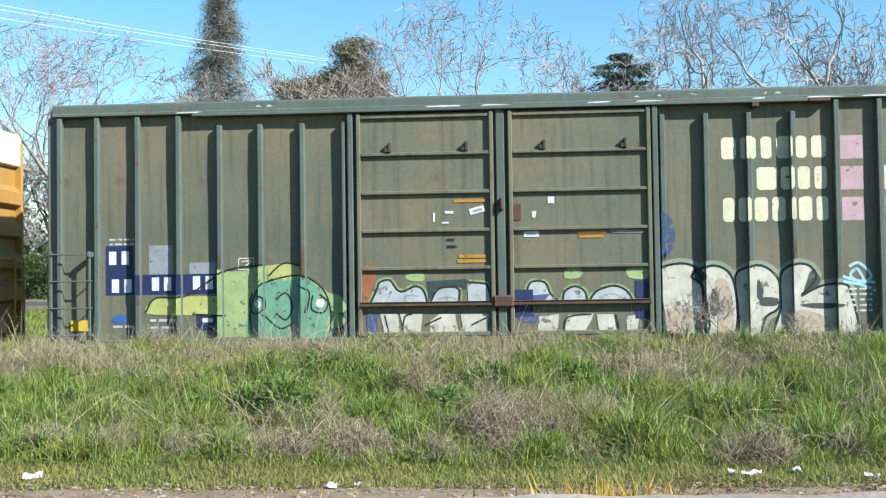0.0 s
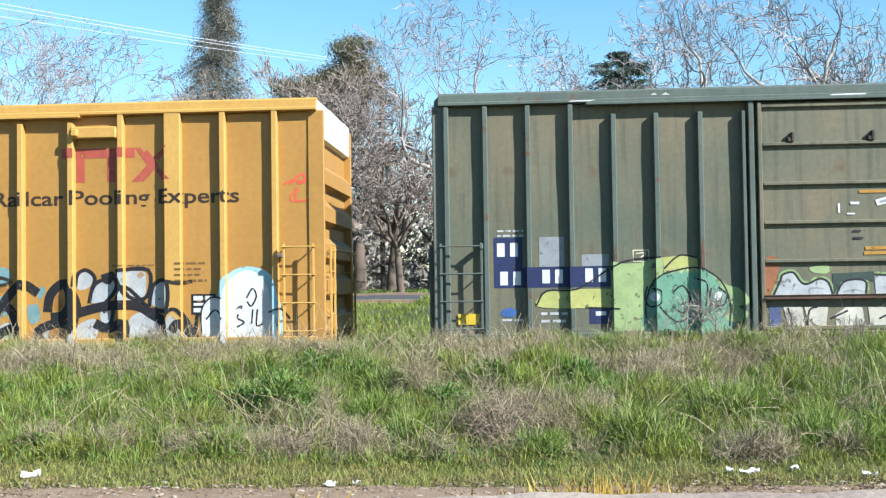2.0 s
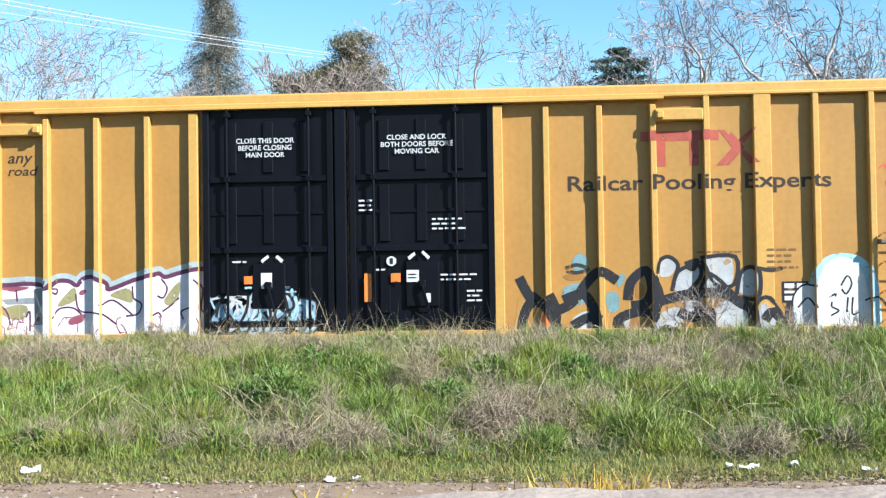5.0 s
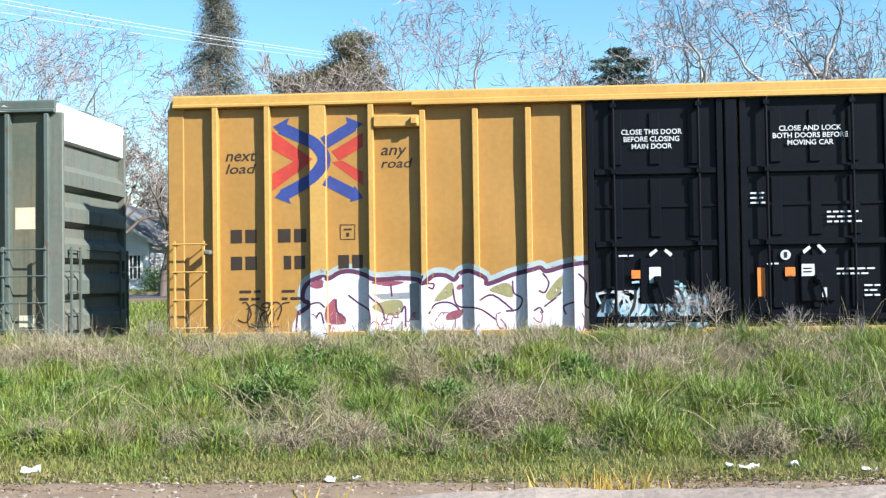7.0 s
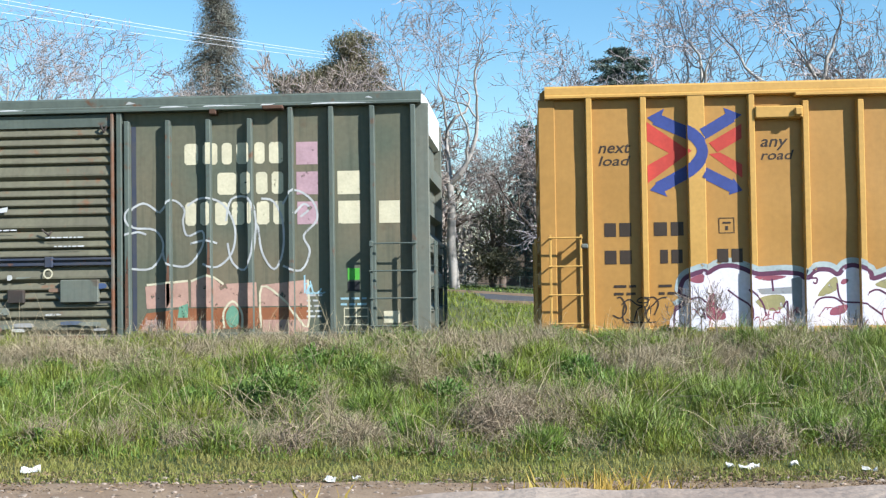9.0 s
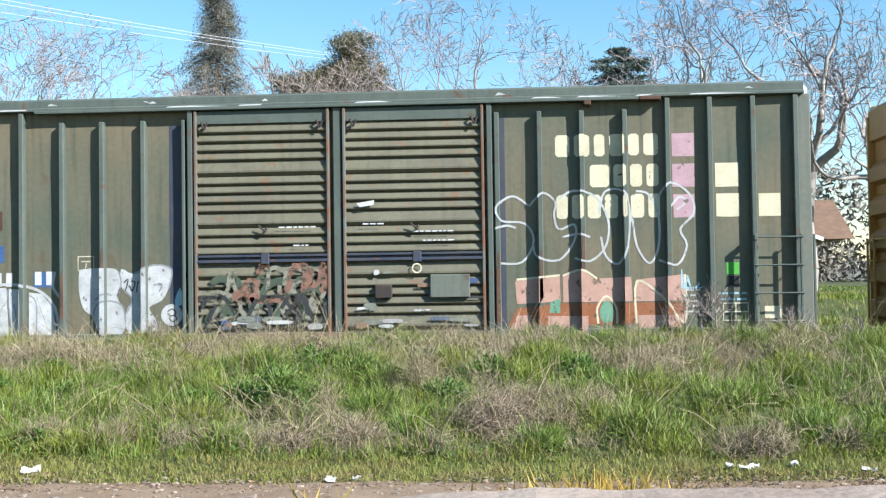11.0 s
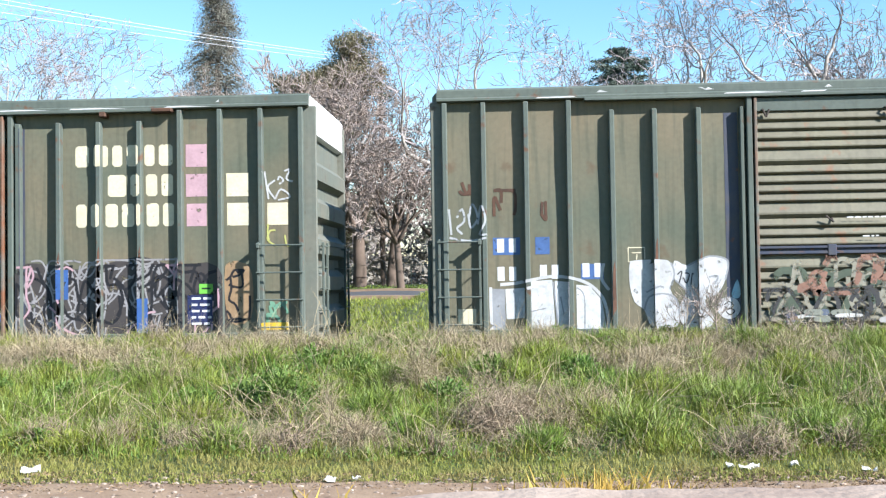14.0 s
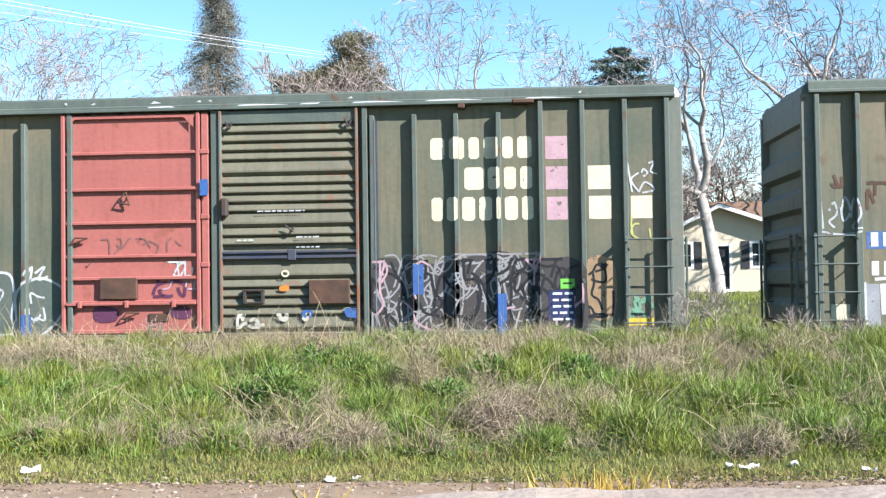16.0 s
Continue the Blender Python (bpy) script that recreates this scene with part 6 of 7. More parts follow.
mounds("grass_mounds", LUSHER + filler(110, 91, (0.15, 0.10), (0.42, 0.26), lambda d: 0.75 - d), 5200, (0.1, 0.9), (0.08, 0.24), (0.004, 0.009), (0.5, 0.75, 0.5), 0.16, LUSH, "bright green grass in thick swelling clumps on the bank", 101)
mounds("mixed_mounds", filler(170, 92, (0.12, 0.08), (0.40, 0.26), lambda d: 1.0), 4200, (0.2, 0.9), (0.10, 0.24), (0.004, 0.009), (0.6, 0.6, 0.5), 0.2, BLADE, "green bank grass arching over in rough clumps", 102)
mounds("leafy_weeds", LEAFY + filler(60, 93, (0.08, 0.08), (0.25, 0.20), lambda d: 0.8 - d), 9000, (0.45, 1.05), (0.035, 0.085), (0.010, 0.024), (0.7, 0.45, 0.55), 0.2, WEED, "leafy green weeds in mounds among the grass", 103)
mounds("straw_mounds", STRAWY + filler(150, 94, (0.12, 0.08), (0.40, 0.22), lambda d: d - 0.12), 3600, (0.3, 1.0), (0.10, 0.32), (0.0025, 0.005), (0.45, 0.35, 0.75), 0.15, STRAW, "pale tangled straw heaped over the bank", 104)
mounds("dead_brush", BRUSHY + filler(75, 95, (0.10, 0.06), (0.34, 0.18), lambda d: d - 0.2), 6000, (0.1, 1.0), (0.08, 0.26), (0.003, 0.006), (0.4, 0.2, 0.9), 0.15, BRUSH, "tangled brown dead brush on the bank", 105)
mounds("long_straws", filler(200, 96, (0.2, 0.10), (0.6, 0.30), lambda d: 0.4 + d), 130, (0.5, 1.1), (0.35, 0.85), (0.004, 0.007), (0.3, 0.25, 0.8), 0.12, STRAW, "long pale dead stalks lying across the grass", 106)

# pebbles and clods on the dirt
rng = np.random.default_rng(21)
bm = bmesh.new()
for _ in range(900):
    x, y, r = rng.uniform(-5, 4), rng.uniform(7.6, 8.75), abs(rng.normal(0.008, 0.008)) + 0.004
    m = Matrix.Translation((x, y, land(x, y) + 0.012)) @ Matrix.Diagonal((r * rng.uniform(0.7, 1.6), r, r * 0.6, 1))
    bmesh.ops.create_icosphere(bm, subdivisions=1, radius=1, matrix=m)
PEBBLE = material("pebble", (0.30, 0.24, 0.19), 0.9, second=(0.20, 0.15, 0.11), scale=20, island=0.4)
tagged(part("gravel", bm, PEBBLE), "small stones and clods on the dirt", "gravel", kind="stuff")

# litter
PAPER = ink("crumpled_white_paper", (0.58, 0.56, 0.52))


def paper(x, y, sx, sy, rz, seed):
    bm = bmesh.new()
    bmesh.ops.create_grid(bm, x_segments=7, y_segments=6, size=0.5)
    for vert in bm.verts:
        c = vert.co
        vert.co = Vector((c.x * sx, c.y * sy, 0.035 * (0.5 + noise.noise((c.x * 3, c.y * 3, seed)))))
    o = part("paper_scrap", bm, PAPER)
    o.matrix_basis = pose(x, y, land(x, y) + 0.02, 18, 0, rz)
    s = o.modifiers.new("thickness", "SOLIDIFY")
    s.thickness = 0.002
    tagged(o, "crumpled white paper scrap lying on the verge", "litter", "litter on the verge")


paper(-3.93, 8.95, 0.15, 0.09, 20, 1)
paper(-1.44, 8.52, 0.085, 0.06, -10, 2)
paper(-1.25, 8.58, 0.06, 0.035, 30, 3)
paper(1.74, 9.0, 0.15, 0.05, 5, 4)
paper(1.60, 9.05, 0.06, 0.06, 60, 5)
paper(2.12, 9.15, 0.07, 0.05, 15, 6)
paper(2.62, 8.9, 0.11, 0.04, -12, 7)

# pale ledge close by, with a few weeds on it
bm = bmesh.new()
cols, back = 120, []
for i in range(cols + 1):
    x = -0.30 + 2.9 * i / cols
    top = EYE.z - 0.2655 + 0.020 * smooth_step(-0.30, 0.0, x) + 0.006 * smooth_step(0.30, 0.5, x) + 0.003 * noise.noise((x * 14, 0, 0)) + 0.002 * noise.noise((x * 40, 1, 0))
    back.append([bm.verts.new((x, y, z)) for y, z in ((1.15, 0.4), (1.15, top - 0.012), (1.17, top), (1.34, top + 0.004), (1.36, top - 0.01), (1.36, 0.4))])
for a, b in zip(back, back[1:]):
    for k in range(5):
        bm.faces.new((a[k], b[k], b[k + 1], a[k + 1]))
for ring in (back[0], back[-1]):
    bm.faces.new(ring)
bmesh.ops.recalc_face_normals(bm, faces=bm.faces)
tagged(part("concrete_wall", bm, KERB), "low pale weathered concrete wall close by", "wall", kind="structure")
rng = np.random.default_rng(3)
FLOWER = material("yellowed_weed_stalk", (0.46, 0.29, 0.06), 0.7, second=(0.33, 0.27, 0.06), scale=9, grain=8, bump=0, island=0.3, through_light=0.3)
q = np.stack([np.concatenate([rng.normal(0.10, 0.055, 680), rng.normal(-0.27, 0.015, 20)]), rng.uniform(1.38, 1.58, 700), rng.uniform(EYE.z - 0.325, EYE.z - 0.313, 700)], 1)
tagged(blades("wall_weed", q, rng.uniform(0.03, 0.085, 700), rng.uniform(0.002, 0.006, 700), rng.uniform(0.05, 0.6, 700), FLOWER, "x"), "yellowed weed stalks growing behind the low wall", "weed")
bm = bmesh.new()
box(bm, -0.34, 2.6, 1.365, 1.62, 0.4, EYE.z - 0.315, 0.01)
tagged(part("soil_fill", bm, SOIL), "dry soil heaped behind the low wall", "soil", kind="structure")


# ---- trees ----
BARK = material("pale_sycamore_bark", (0.37, 0.34, 0.30), 0.85, second=(0.23, 0.20, 0.17), scale=1.5, third=(0.50, 0.47, 0.43), grain=12)
TWIG = material("pale_grey_twig", (0.37, 0.325, 0.315), 0.85, second=(0.29, 0.245, 0.235), scale=0.6, grain=5, bump=0, island=0.25)
DARK_BARK = material("dark_bark", (0.10, 0.075, 0.055), 0.9, second=(0.15, 0.11, 0.085), scale=2, grain=14, bump=0.4)
DARK_TWIG = material("brown_twig", (0.27, 0.215, 0.18), 0.9, second=(0.34, 0.28, 0.24), scale=0.7, grain=5, bump=0, island=0.25)
# Distance haze is put into the needle colour, lighter and greyer.
NEEDLE = material("haze_greyed_needles", (0.145, 0.152, 0.122), 0.7, second=(0.20, 0.18, 0.145), scale=0.6, third=(0.27, 0.215, 0.155), grain=5, bump=0, island=0.4, through_light=0.15)
BLUE_NEEDLE = material("grey_green_cedar_needles", (0.055, 0.082, 0.062), 0.7, second=(0.08, 0.10, 0.075), scale=0.6, grain=5, bump=0, island=0.35, through_light=0.15)
OLIVE_LEAF = material("olive_evergreen_leaves", (0.12, 0.12, 0.062), 0.65, second=(0.18, 0.15, 0.09), scale=0.5, third=(0.24, 0.185, 0.125), grain=5, bump=0, island=0.4, through_light=0.2)
HEDGE_LEAF = material("hedge_leaves", (0.055, 0.095, 0.025), 0.65, second=(0.08, 0.115, 0.03), scale=0.7, grain=5, bump=0, island=0.4, through_light=0.2)


class Tubes:
    def __init__(self):
        self.v, self.f = [], []

    def add(self, a, b, ra, rb, sides):
        d = (b - a)
        if d.length < 1e-5:
            return
        d.normalize()
        x = d.orthogonal().normalized()
        y = d.cross(x)
        k = len(self.v)
        for c, r in ((a, ra), (b, rb)):
            for i in range(sides):
                t = 2 * math.pi * i / sides
                self.v.append(tuple(c + x * (r * math.cos(t)) + y * (r * math.sin(t))))
        for i in range(sides):
            j = (i + 1) % sides
            self.f.append((k + i, k + j, k + sides + j, k + sides + i))


def bare_tree(at, height, trunk_r, seed, label, bark, twig, levels=7, fork=0.32, open_angle=42, wobble=0.16, lift=0.10, lean=(0, 0), many=2.75, thin=0.012, name="sycamore_tree"):
    """A leafless tree: crooked limbs that fork down to fine twigs."""
    rnd = random.Random(seed)
    x, y = at
    tree = empty(name, (x, y, land(x, y) - 0.05))
    tagged(tree, label, "shrub" if height < 2 else "tree")
    wood, twigs = Tubes(), Tubes()
    jobs = [(Vector((0, 0, 0)), Vector((lean[0], lean[1], 1)).normalized(), trunk_r, height * fork, 0)]
    while jobs:
        p, d, r, length, lev = jobs.pop()
        steps = 5 if lev < 3 else 4 if lev < levels - 1 else 3
        r_end = max(thin * 0.7, r * (0.72 if lev == 0 else 0.55))
        nodes = []
        for i in range(steps):
            kick = Vector((rnd.gauss(0, 1), rnd.gauss(0, 1), rnd.gauss(0, 1))) * wobble * (0.4 if lev == 0 else 1.0 if lev < 3 else 1.05)
            d = (d + kick + Vector((0, 0, lift if lev < 4 else lift * 0.4))).normalized()
            q = p + d * length / steps
            ra, rb = r + (r_end - r) * i / steps, r + (r_end - r) * (i + 1) / steps
            (wood if lev < 3 else twigs).add(p, q, ra, rb, 7 if lev == 0 else 5 if lev < 3 else 3)
            p = q
            nodes.append((p.copy(), d.copy(), rb))
        if lev >= levels:
            continue
        k = int(many + rnd.random()) + (1 if lev == 0 else 0)
        for c in range(k):
            tip = c == 0 or lev == 0
            at_node = nodes[-1] if tip else nodes[rnd.randrange(max(0, steps // 2 - 1), steps)]
            pp, dd, rr = at_node
            turn = radians(rnd.gauss(open_angle, 11)) * (0.35 if c == 0 and lev else 1)
            side = dd.orthogonal().normalized()
            side.rotate(Matrix.Rotation(rnd.uniform(0, 6.283) if lev else 6.283 * (c + rnd.random() * 0.5) / k, 3, dd))
            nd = (dd * math.cos(turn) + side * math.sin(turn)).normalized()
            ratio = rnd.uniform(0.66, 0.86) if lev < 2 else rnd.uniform(0.52, 0.8)
            jobs.append((pp, nd, max(thin, rr * (0.85 if tip else 0.62)), length * ratio, lev + 1))
    raw_mesh("trunk", wood.v, wood.f, bark, tree, smooth=True)
    crown = raw_mesh("crown", twigs.v, twigs.f, twig, tree)
    top = max(v[2] for v in wood.v + twigs.v)
    tree.scale = (height / top,) * 3
    return tree


def leaf_cloud(centres, spread, size, count, seed, droop=0.0, flat=1.0):
    """Small leaf quads scattered round centres."""
    rng = np.random.default_rng(seed)
    c = np.asarray(centres)[rng.integers(0, len(centres), count)]
    off = rng.normal(0, 1, (count, 3)) * np.asarray(spread)
    pos = c + off
    a = rng.normal(0, 1, (count, 3))
    a[:, 2] = a[:, 2] * flat - droop
    a /= np.linalg.norm(a, axis=1)[:, None]
    b = np.cross(a, rng.normal(0, 1, (count, 3)))
    b /= np.linalg.norm(b, axis=1)[:, None] + 1e-9
    s = rng.uniform(0.6, 1.3, (count, 1)) * size
    v = np.stack([pos - b * s * 0.22, pos + a * s * 0.5 - b * s * 0.05, pos + a * s, pos + a * s * 0.45 + b * s * 0.25], 1).reshape(-1, 3)
    return v.tolist(), (np.arange(count)[:, None] * 4 + np.arange(4)).tolist()


def conifer(at, height, width, seed, label, leaf, tiers, droop, count, size, start=0.1, ragged=0.25, flat=1.0, name="conifer_tree", taper=0.9):
    rnd = random.Random(seed)
    x, y = at
    tree = empty(name, (x, y, land(x, y) - 0.05))
    tagged(tree, label, "tree")
    wood = Tubes()
    for i in range(10):
        wood.add(Vector((0, 0, height * i / 10)), Vector((0, 0, height * (i + 1) / 10)), 0.32 * (1 - i / 10.5), 0.32 * (1 - (i + 1) / 10.5), 8)
    centres = []
    for i in range(tiers):
        k = i / (tiers - 1)
        z = height * (start + (0.985 - start) * k)
        reach = width * ((1 - k) ** taper + 0.03)
        for _ in range(rnd.randint(4, 6)):
            a = rnd.uniform(0, 6.283)
            ln = reach * rnd.uniform(1 - ragged * 2, 1.0 + ragged * 0.4)
            prev = Vector((0, 0, z))
            for s in range(1, 6):
                t = s / 5
                q = Vector((math.cos(a) * ln * t, math.sin(a) * ln * t, z - droop * ln * t * t + rnd.gauss(0, 0.05)))
                wood.add(prev, q, 0.05 * (1.1 - t) + 0.01, 0.05 * (1 - t) + 0.008, 3)
                prev = q
                if s > 1:
                    centres.append(tuple(q))
                    centres.append(tuple((q + Vector((rnd.gauss(0, 0.2), rnd.gauss(0, 0.2), -0.05)))))
    raw_mesh("trunk", wood.v, wood.f, DARK_BARK, tree)
    v, f = leaf_cloud(centres, (0.22, 0.22, 0.10 if flat < 1 else 0.2), size, count, seed, 0.5, flat)
    raw_mesh("crown", v, f, leaf, tree)
    return tree


def broad_tree(at, domes, seed, label, leaf, count, size, name="evergreen_tree", trunk_r=0.35):
    """An evergreen with clumped crown: domes are (dx, dy, z, rx, rz) round the trunk."""
    rnd = random.Random(seed)
    x, y = at
    z0 = land(x, y) - 0.05
    tree = empty(name, (x, y, z0))
    tagged(tree, label, "tree")
    wood, centres = Tubes(), []
    for dx, dy, z, rx, rz in domes:
        prev = Vector((0, 0, 0))
        for i in range(1, 8):
            t = i / 7
            q = Vector((dx * t * t + rnd.gauss(0, 0.1), dy * t * t, (z - z0) * t))
            wood.add(prev, q, trunk_r * (1.05 - t * 0.85), trunk_r * (1.05 - (i + 1) / 7 * 0.8) if i < 7 else 0.05, 7)
            prev = q
        for _ in range(int(26 * rx)):
            a, e, r = rnd.uniform(0, 6.283), math.asin(rnd.uniform(-0.75, 1)), rnd.uniform(0.55, 1.08)
            c = Vector((dx + rx * r * math.cos(a) * math.cos(e), dy + rx * r * math.sin(a) * math.cos(e), z - z0 + rz * r * math.sin(e)))
            wood.add(Vector((dx, dy, z - z0 - rz * 0.4)), c, 0.05, 0.012, 3)
            centres.append(tuple(c))
    raw_mesh("trunk", wood.v, wood.f, DARK_BARK, tree)
    v, f = leaf_cloud(centres, (0.26, 0.26, 0.2), size, count, seed)
    raw_mesh("crown", v, f, leaf, tree)
    return tree


PALE = "leafless sycamore with pale bark and fine twigs"
DARK = "small leafless tree with dark trunk and tangled twigs"
bare_tree((-20.6, 50), 13.0, 0.18, 1, PALE, BARK, TWIG, wobble=0.26)
bare_tree((-25.3, 55), 14.0, 0.19, 2, PALE, BARK, TWIG, wobble=0.26)
bare_tree((-17.6, 60), 10.5, 0.16, 31, PALE, BARK, TWIG)
bare_tree((-14.3, 45), 6.6, 0.13, 3, DARK, DARK_BARK, DARK_TWIG, fork=0.25, open_angle=55, lift=0.04, name="bare_tree")
bare_tree((-15.6, 62), 12.0, 0.22, 4, "leafless tree with brownish twigs", DARK_BARK, DARK_TWIG, open_angle=28, lift=0.18, name="bare_tree")
bare_tree((-9.6, 53), 11.4, 0.26, 5, "leafless tree with tangled brownish branches", BARK, DARK_TWIG, fork=0.2, open_angle=38, many=2.85, name="bare_tree")
bare_tree((-7.6, 54), 9.5, 0.22, 6, "leafless tree with tangled brownish branches", DARK_BARK, DARK_TWIG, fork=0.18, open_angle=45, many=2.85, name="bare_tree")
bare_tree((-2.96, 52), 14.2, 0.20, 7, PALE, BARK, TWIG, levels=7, fork=0.28, open_angle=40, wobble=0.24, many=2.55, thin=0.011, lean=(-0.04, 0))
bare_tree((-4.6, 60), 8.0, 0.2, 8, DARK, DARK_BARK, DARK_TWIG, fork=0.22, open_angle=50, name="bare_tree")
bare_tree((0.9, 62), 10.0, 0.2, 9, "leafless tree with brownish twigs", DARK_BARK, DARK_TWIG, open_angle=36, name="bare_tree")
bare_tree((2.6, 58), 8.5, 0.16, 10, PALE, BARK, TWIG, fork=0.28, open_angle=46)
bare_tree((5.03, 46), 6.8, 0.13, 12, DARK, DARK_BARK, DARK_TWIG, fork=0.24, open_angle=58, lift=0.05, name="bare_tree")
bare_tree((8.2, 48), 14.2, 0.22, 13, PALE, BARK, TWIG, levels=7, fork=0.22, open_angle=46, wobble=0.27, many=2.6, thin=0.011)
bare_tree((12.6, 51), 14.8, 0.22, 14, PALE, BARK, TWIG, levels=7, fork=0.22, open_angle=48, wobble=0.27, many=2.6, thin=0.011)
bare_tree((6.3, 57), 14.6, 0.19, 15, PALE, BARK, TWIG, levels=7, fork=0.25, open_angle=46, wobble=0.27, many=2.7, thin=0.011)
bare_tree((16.6, 50), 15.2, 0.20, 16, PALE, BARK, TWIG, levels=7, fork=0.24, open_angle=48, wobble=0.27, many=2.6, thin=0.011)
conifer((-18.6, 70), 21.6, 5.6, 1, "tall slim brownish green redwood tree", NEEDLE, 90, 0.5, 120000, 0.13, 0.12, 0.30, name="redwood_tree", taper=1.0)
conifer((6.7, 75), 15.8, 4.6, 2, "layered grey green cedar tree", BLUE_NEEDLE, 26, 0.12, 46000, 0.26, 0.1, 0.3, flat=0.3, name="cedar_tree", taper=0.26)
conifer((0.6, 80), 11.5, 3.0, 3, "hazy grey green conifer tree", BLUE_NEEDLE, 30, 0.2, 9000, 0.25, 0.1, 0.3, name="cedar_tree")
broad_tree((-9.5, 58), [(1.0, 0, 13.9, 1.2, 0.9), (-1.2, 0, 11.9, 1.9, 0.85), (1.4, 0, 12.1, 1.7, 0.95), (0.2, 0, 12.3, 1.6, 0.8), (-2.2, 0, 8.6, 0.9, 1.0), (0.2, 0.8, 10.2, 1.6, 1.2), (0, 1, 5.0, 1.8, 1.6)], 4,
           "tall olive green evergreen with domed crown", OLIVE_LEAF, 80000, 0.14)
broad_tree((-1.3, 56), [(0, 0, 3.9, 1.3, 1.4), (0.3, 0.2, 2.6, 1.2, 0.9)], 5, "dense dark green shrub by the path", OLIVE_LEAF, 7000, 0.16, name="shrub", trunk_r=0.15)
broad_tree((-23.3, 52), [(0, 0, 3.2, 1.3, 1.2), (1.2, 0, 2.6, 0.8, 0.8)], 6, "green garden shrub beside the white house", HEDGE_LEAF, 5000, 0.15, name="shrub", trunk_r=0.12)

broad_tree((-21.0, 50), [(0, 0, 3.0, 1.0, 1.2), (-0.9, 0.3, 2.4, 0.8, 0.9)], 16, "dark green garden shrub beside the white house", HEDGE_LEAF, 7000, 0.14, name="shrub", trunk_r=0.12)
for x, y, h, r, seed in ((-6.3, 56, 9.5, 0.16, 51), (-8.7, 51, 10.5, 0.16, 52), (-5.2, 50, 6.5, 0.12, 53), (1.3, 55, 7.5, 0.13, 54), (3.7, 53, 6.0, 0.12, 55), (-12.6, 56, 9.0, 0.15, 56), (10.8, 62, 9.5, 0.16, 57), (-11.0, 60, 11.0, 0.16, 58), (-1.0, 66, 9.0, 0.15, 59), (-19.4, 53, 8.0, 0.13, 60), (-22.0, 54, 8.5, 0.13, 61)):
    bare_tree((x, y), h, r, seed, "leafless tree with dense grey brown twigs", DARK_BARK, DARK_TWIG, fork=0.2, open_angle=44, many=2.95, name="bare_tree")

# added low ridge that hides the yellow horizon sky behind the woods
xs, ys = np.linspace(-420, 420, 90), (140, 160, 185, 230)
v = [(x, y, 0.5 if k == 0 else (4.5 + 2.0 * noise.noise((x * 0.02, 0, 3)) + 0.5 * noise.noise((x * 0.15, 1, 3))) * (0.6, 1.0, 1.15)[k - 1]) for k, y in enumerate(ys) for x in xs]
f = [(j * 90 + i, j * 90 + i + 1, j * 90 + 91 + i, j * 90 + 90 + i) for j in range(3) for i in range(89)]
tagged(raw_mesh("backdrop", v, f, material("backdrop_ridge_scrub", (0.12, 0.115, 0.085), 0.95, second=(0.17, 0.15, 0.12), scale=0.08, grain=1.5)), "added low scrubby ridge that hides the bright horizon", "hill", kind="structure")

# woods in the distance
rng = np.random.default_rng(60)
FAR_TWIG = material("distant_grey_twigs", (0.25, 0.215, 0.185), 0.95, second=(0.17, 0.16, 0.12), scale=0.15, grain=2, bump=0, island=0.3)
centres = []
for _ in range(150):
    x, y, h, r = rng.uniform(-75, 65), rng.uniform(98, 125), rng.uniform(5.5, 10.5), rng.uniform(2, 4)
    for _ in range(26):
        k = rng.uniform(0.02, 1)
        centres.append((x + rng.normal(0, r * (1.1 - 0.6 * k) * 0.5), y, land(0, y) + h * k))
v, f = leaf_cloud(centres, (0.7, 0.5, 0.6), 0.85, 80000, 61)
tagged(raw_mesh("far_woods", v, f, FAR_TWIG), "hazy grey brown leafless woods in the distance", "woods", kind="stuff")

for x, y, h, seed in ((2.36, 15.2, 0.95, 41), (2.15, 15.3, 0.75, 42), (3.5, 15.0, 0.6, 43), (4.3, 14.9, 0.55, 44), (-4.9, 15.0, 0.45, 45), (2.55, 15.1, 0.8, 46)):
    bare_tree((x, y), h, 0.007, seed, "dry leafless shrub standing on the bank", DARK_TWIG, DARK_TWIG, levels=3, fork=0.22, open_angle=48, thin=0.0022, many=4.0, name="dead_shrub")

# hedge along the street
rng = np.random.default_rng(4)
centres = [(x, 49.5 + rng.normal(0, 0.25), land(x, 49.5) + rng.uniform(0.1, 1.15) + 0.12 * math.sin(x * 2)) for x in np.arange(-16.5, -7.6, 0.02)]
v, f = leaf_cloud(centres, (0.12, 0.12, 0.10), 0.13, 14000, 9)
tagged(raw_mesh("hedge", v, f, HEDGE_LEAF), "clipped green hedge along the street", "hedge")

# ---- houses ----
CREAM_WALL = material("cream_stucco", (0.56, 0.49, 0.36), 0.9, second=(0.50, 0.43, 0.32), scale=1.0, grain=30)
WHITE_WALL = material("white_clapboard", (0.74, 0.74, 0.73), 0.8, second=(0.66, 0.67, 0.68), scale=1.0, grain=30)
SHINGLE = material("brown_roof_shingle", (0.20, 0.12, 0.075), 0.9, second=(0.14, 0.09, 0.06), scale=3, grain=20, bump=0.5)
GREY_SHINGLE = material("grey_roof_shingle", (0.17, 0.17, 0.17), 0.9, second=(0.12, 0.12, 0.125), scale=3, grain=20, bump=0.5)
FASCIA = material("white_trim", (0.76, 0.74, 0.70), 0.7)
SHUTTER = material("dark_shutter", (0.022, 0.024, 0.026), 0.6)
GLASS = material("dark_window_glass", (0.05, 0.06, 0.065), 0.06, bump=0, spec=0.8)


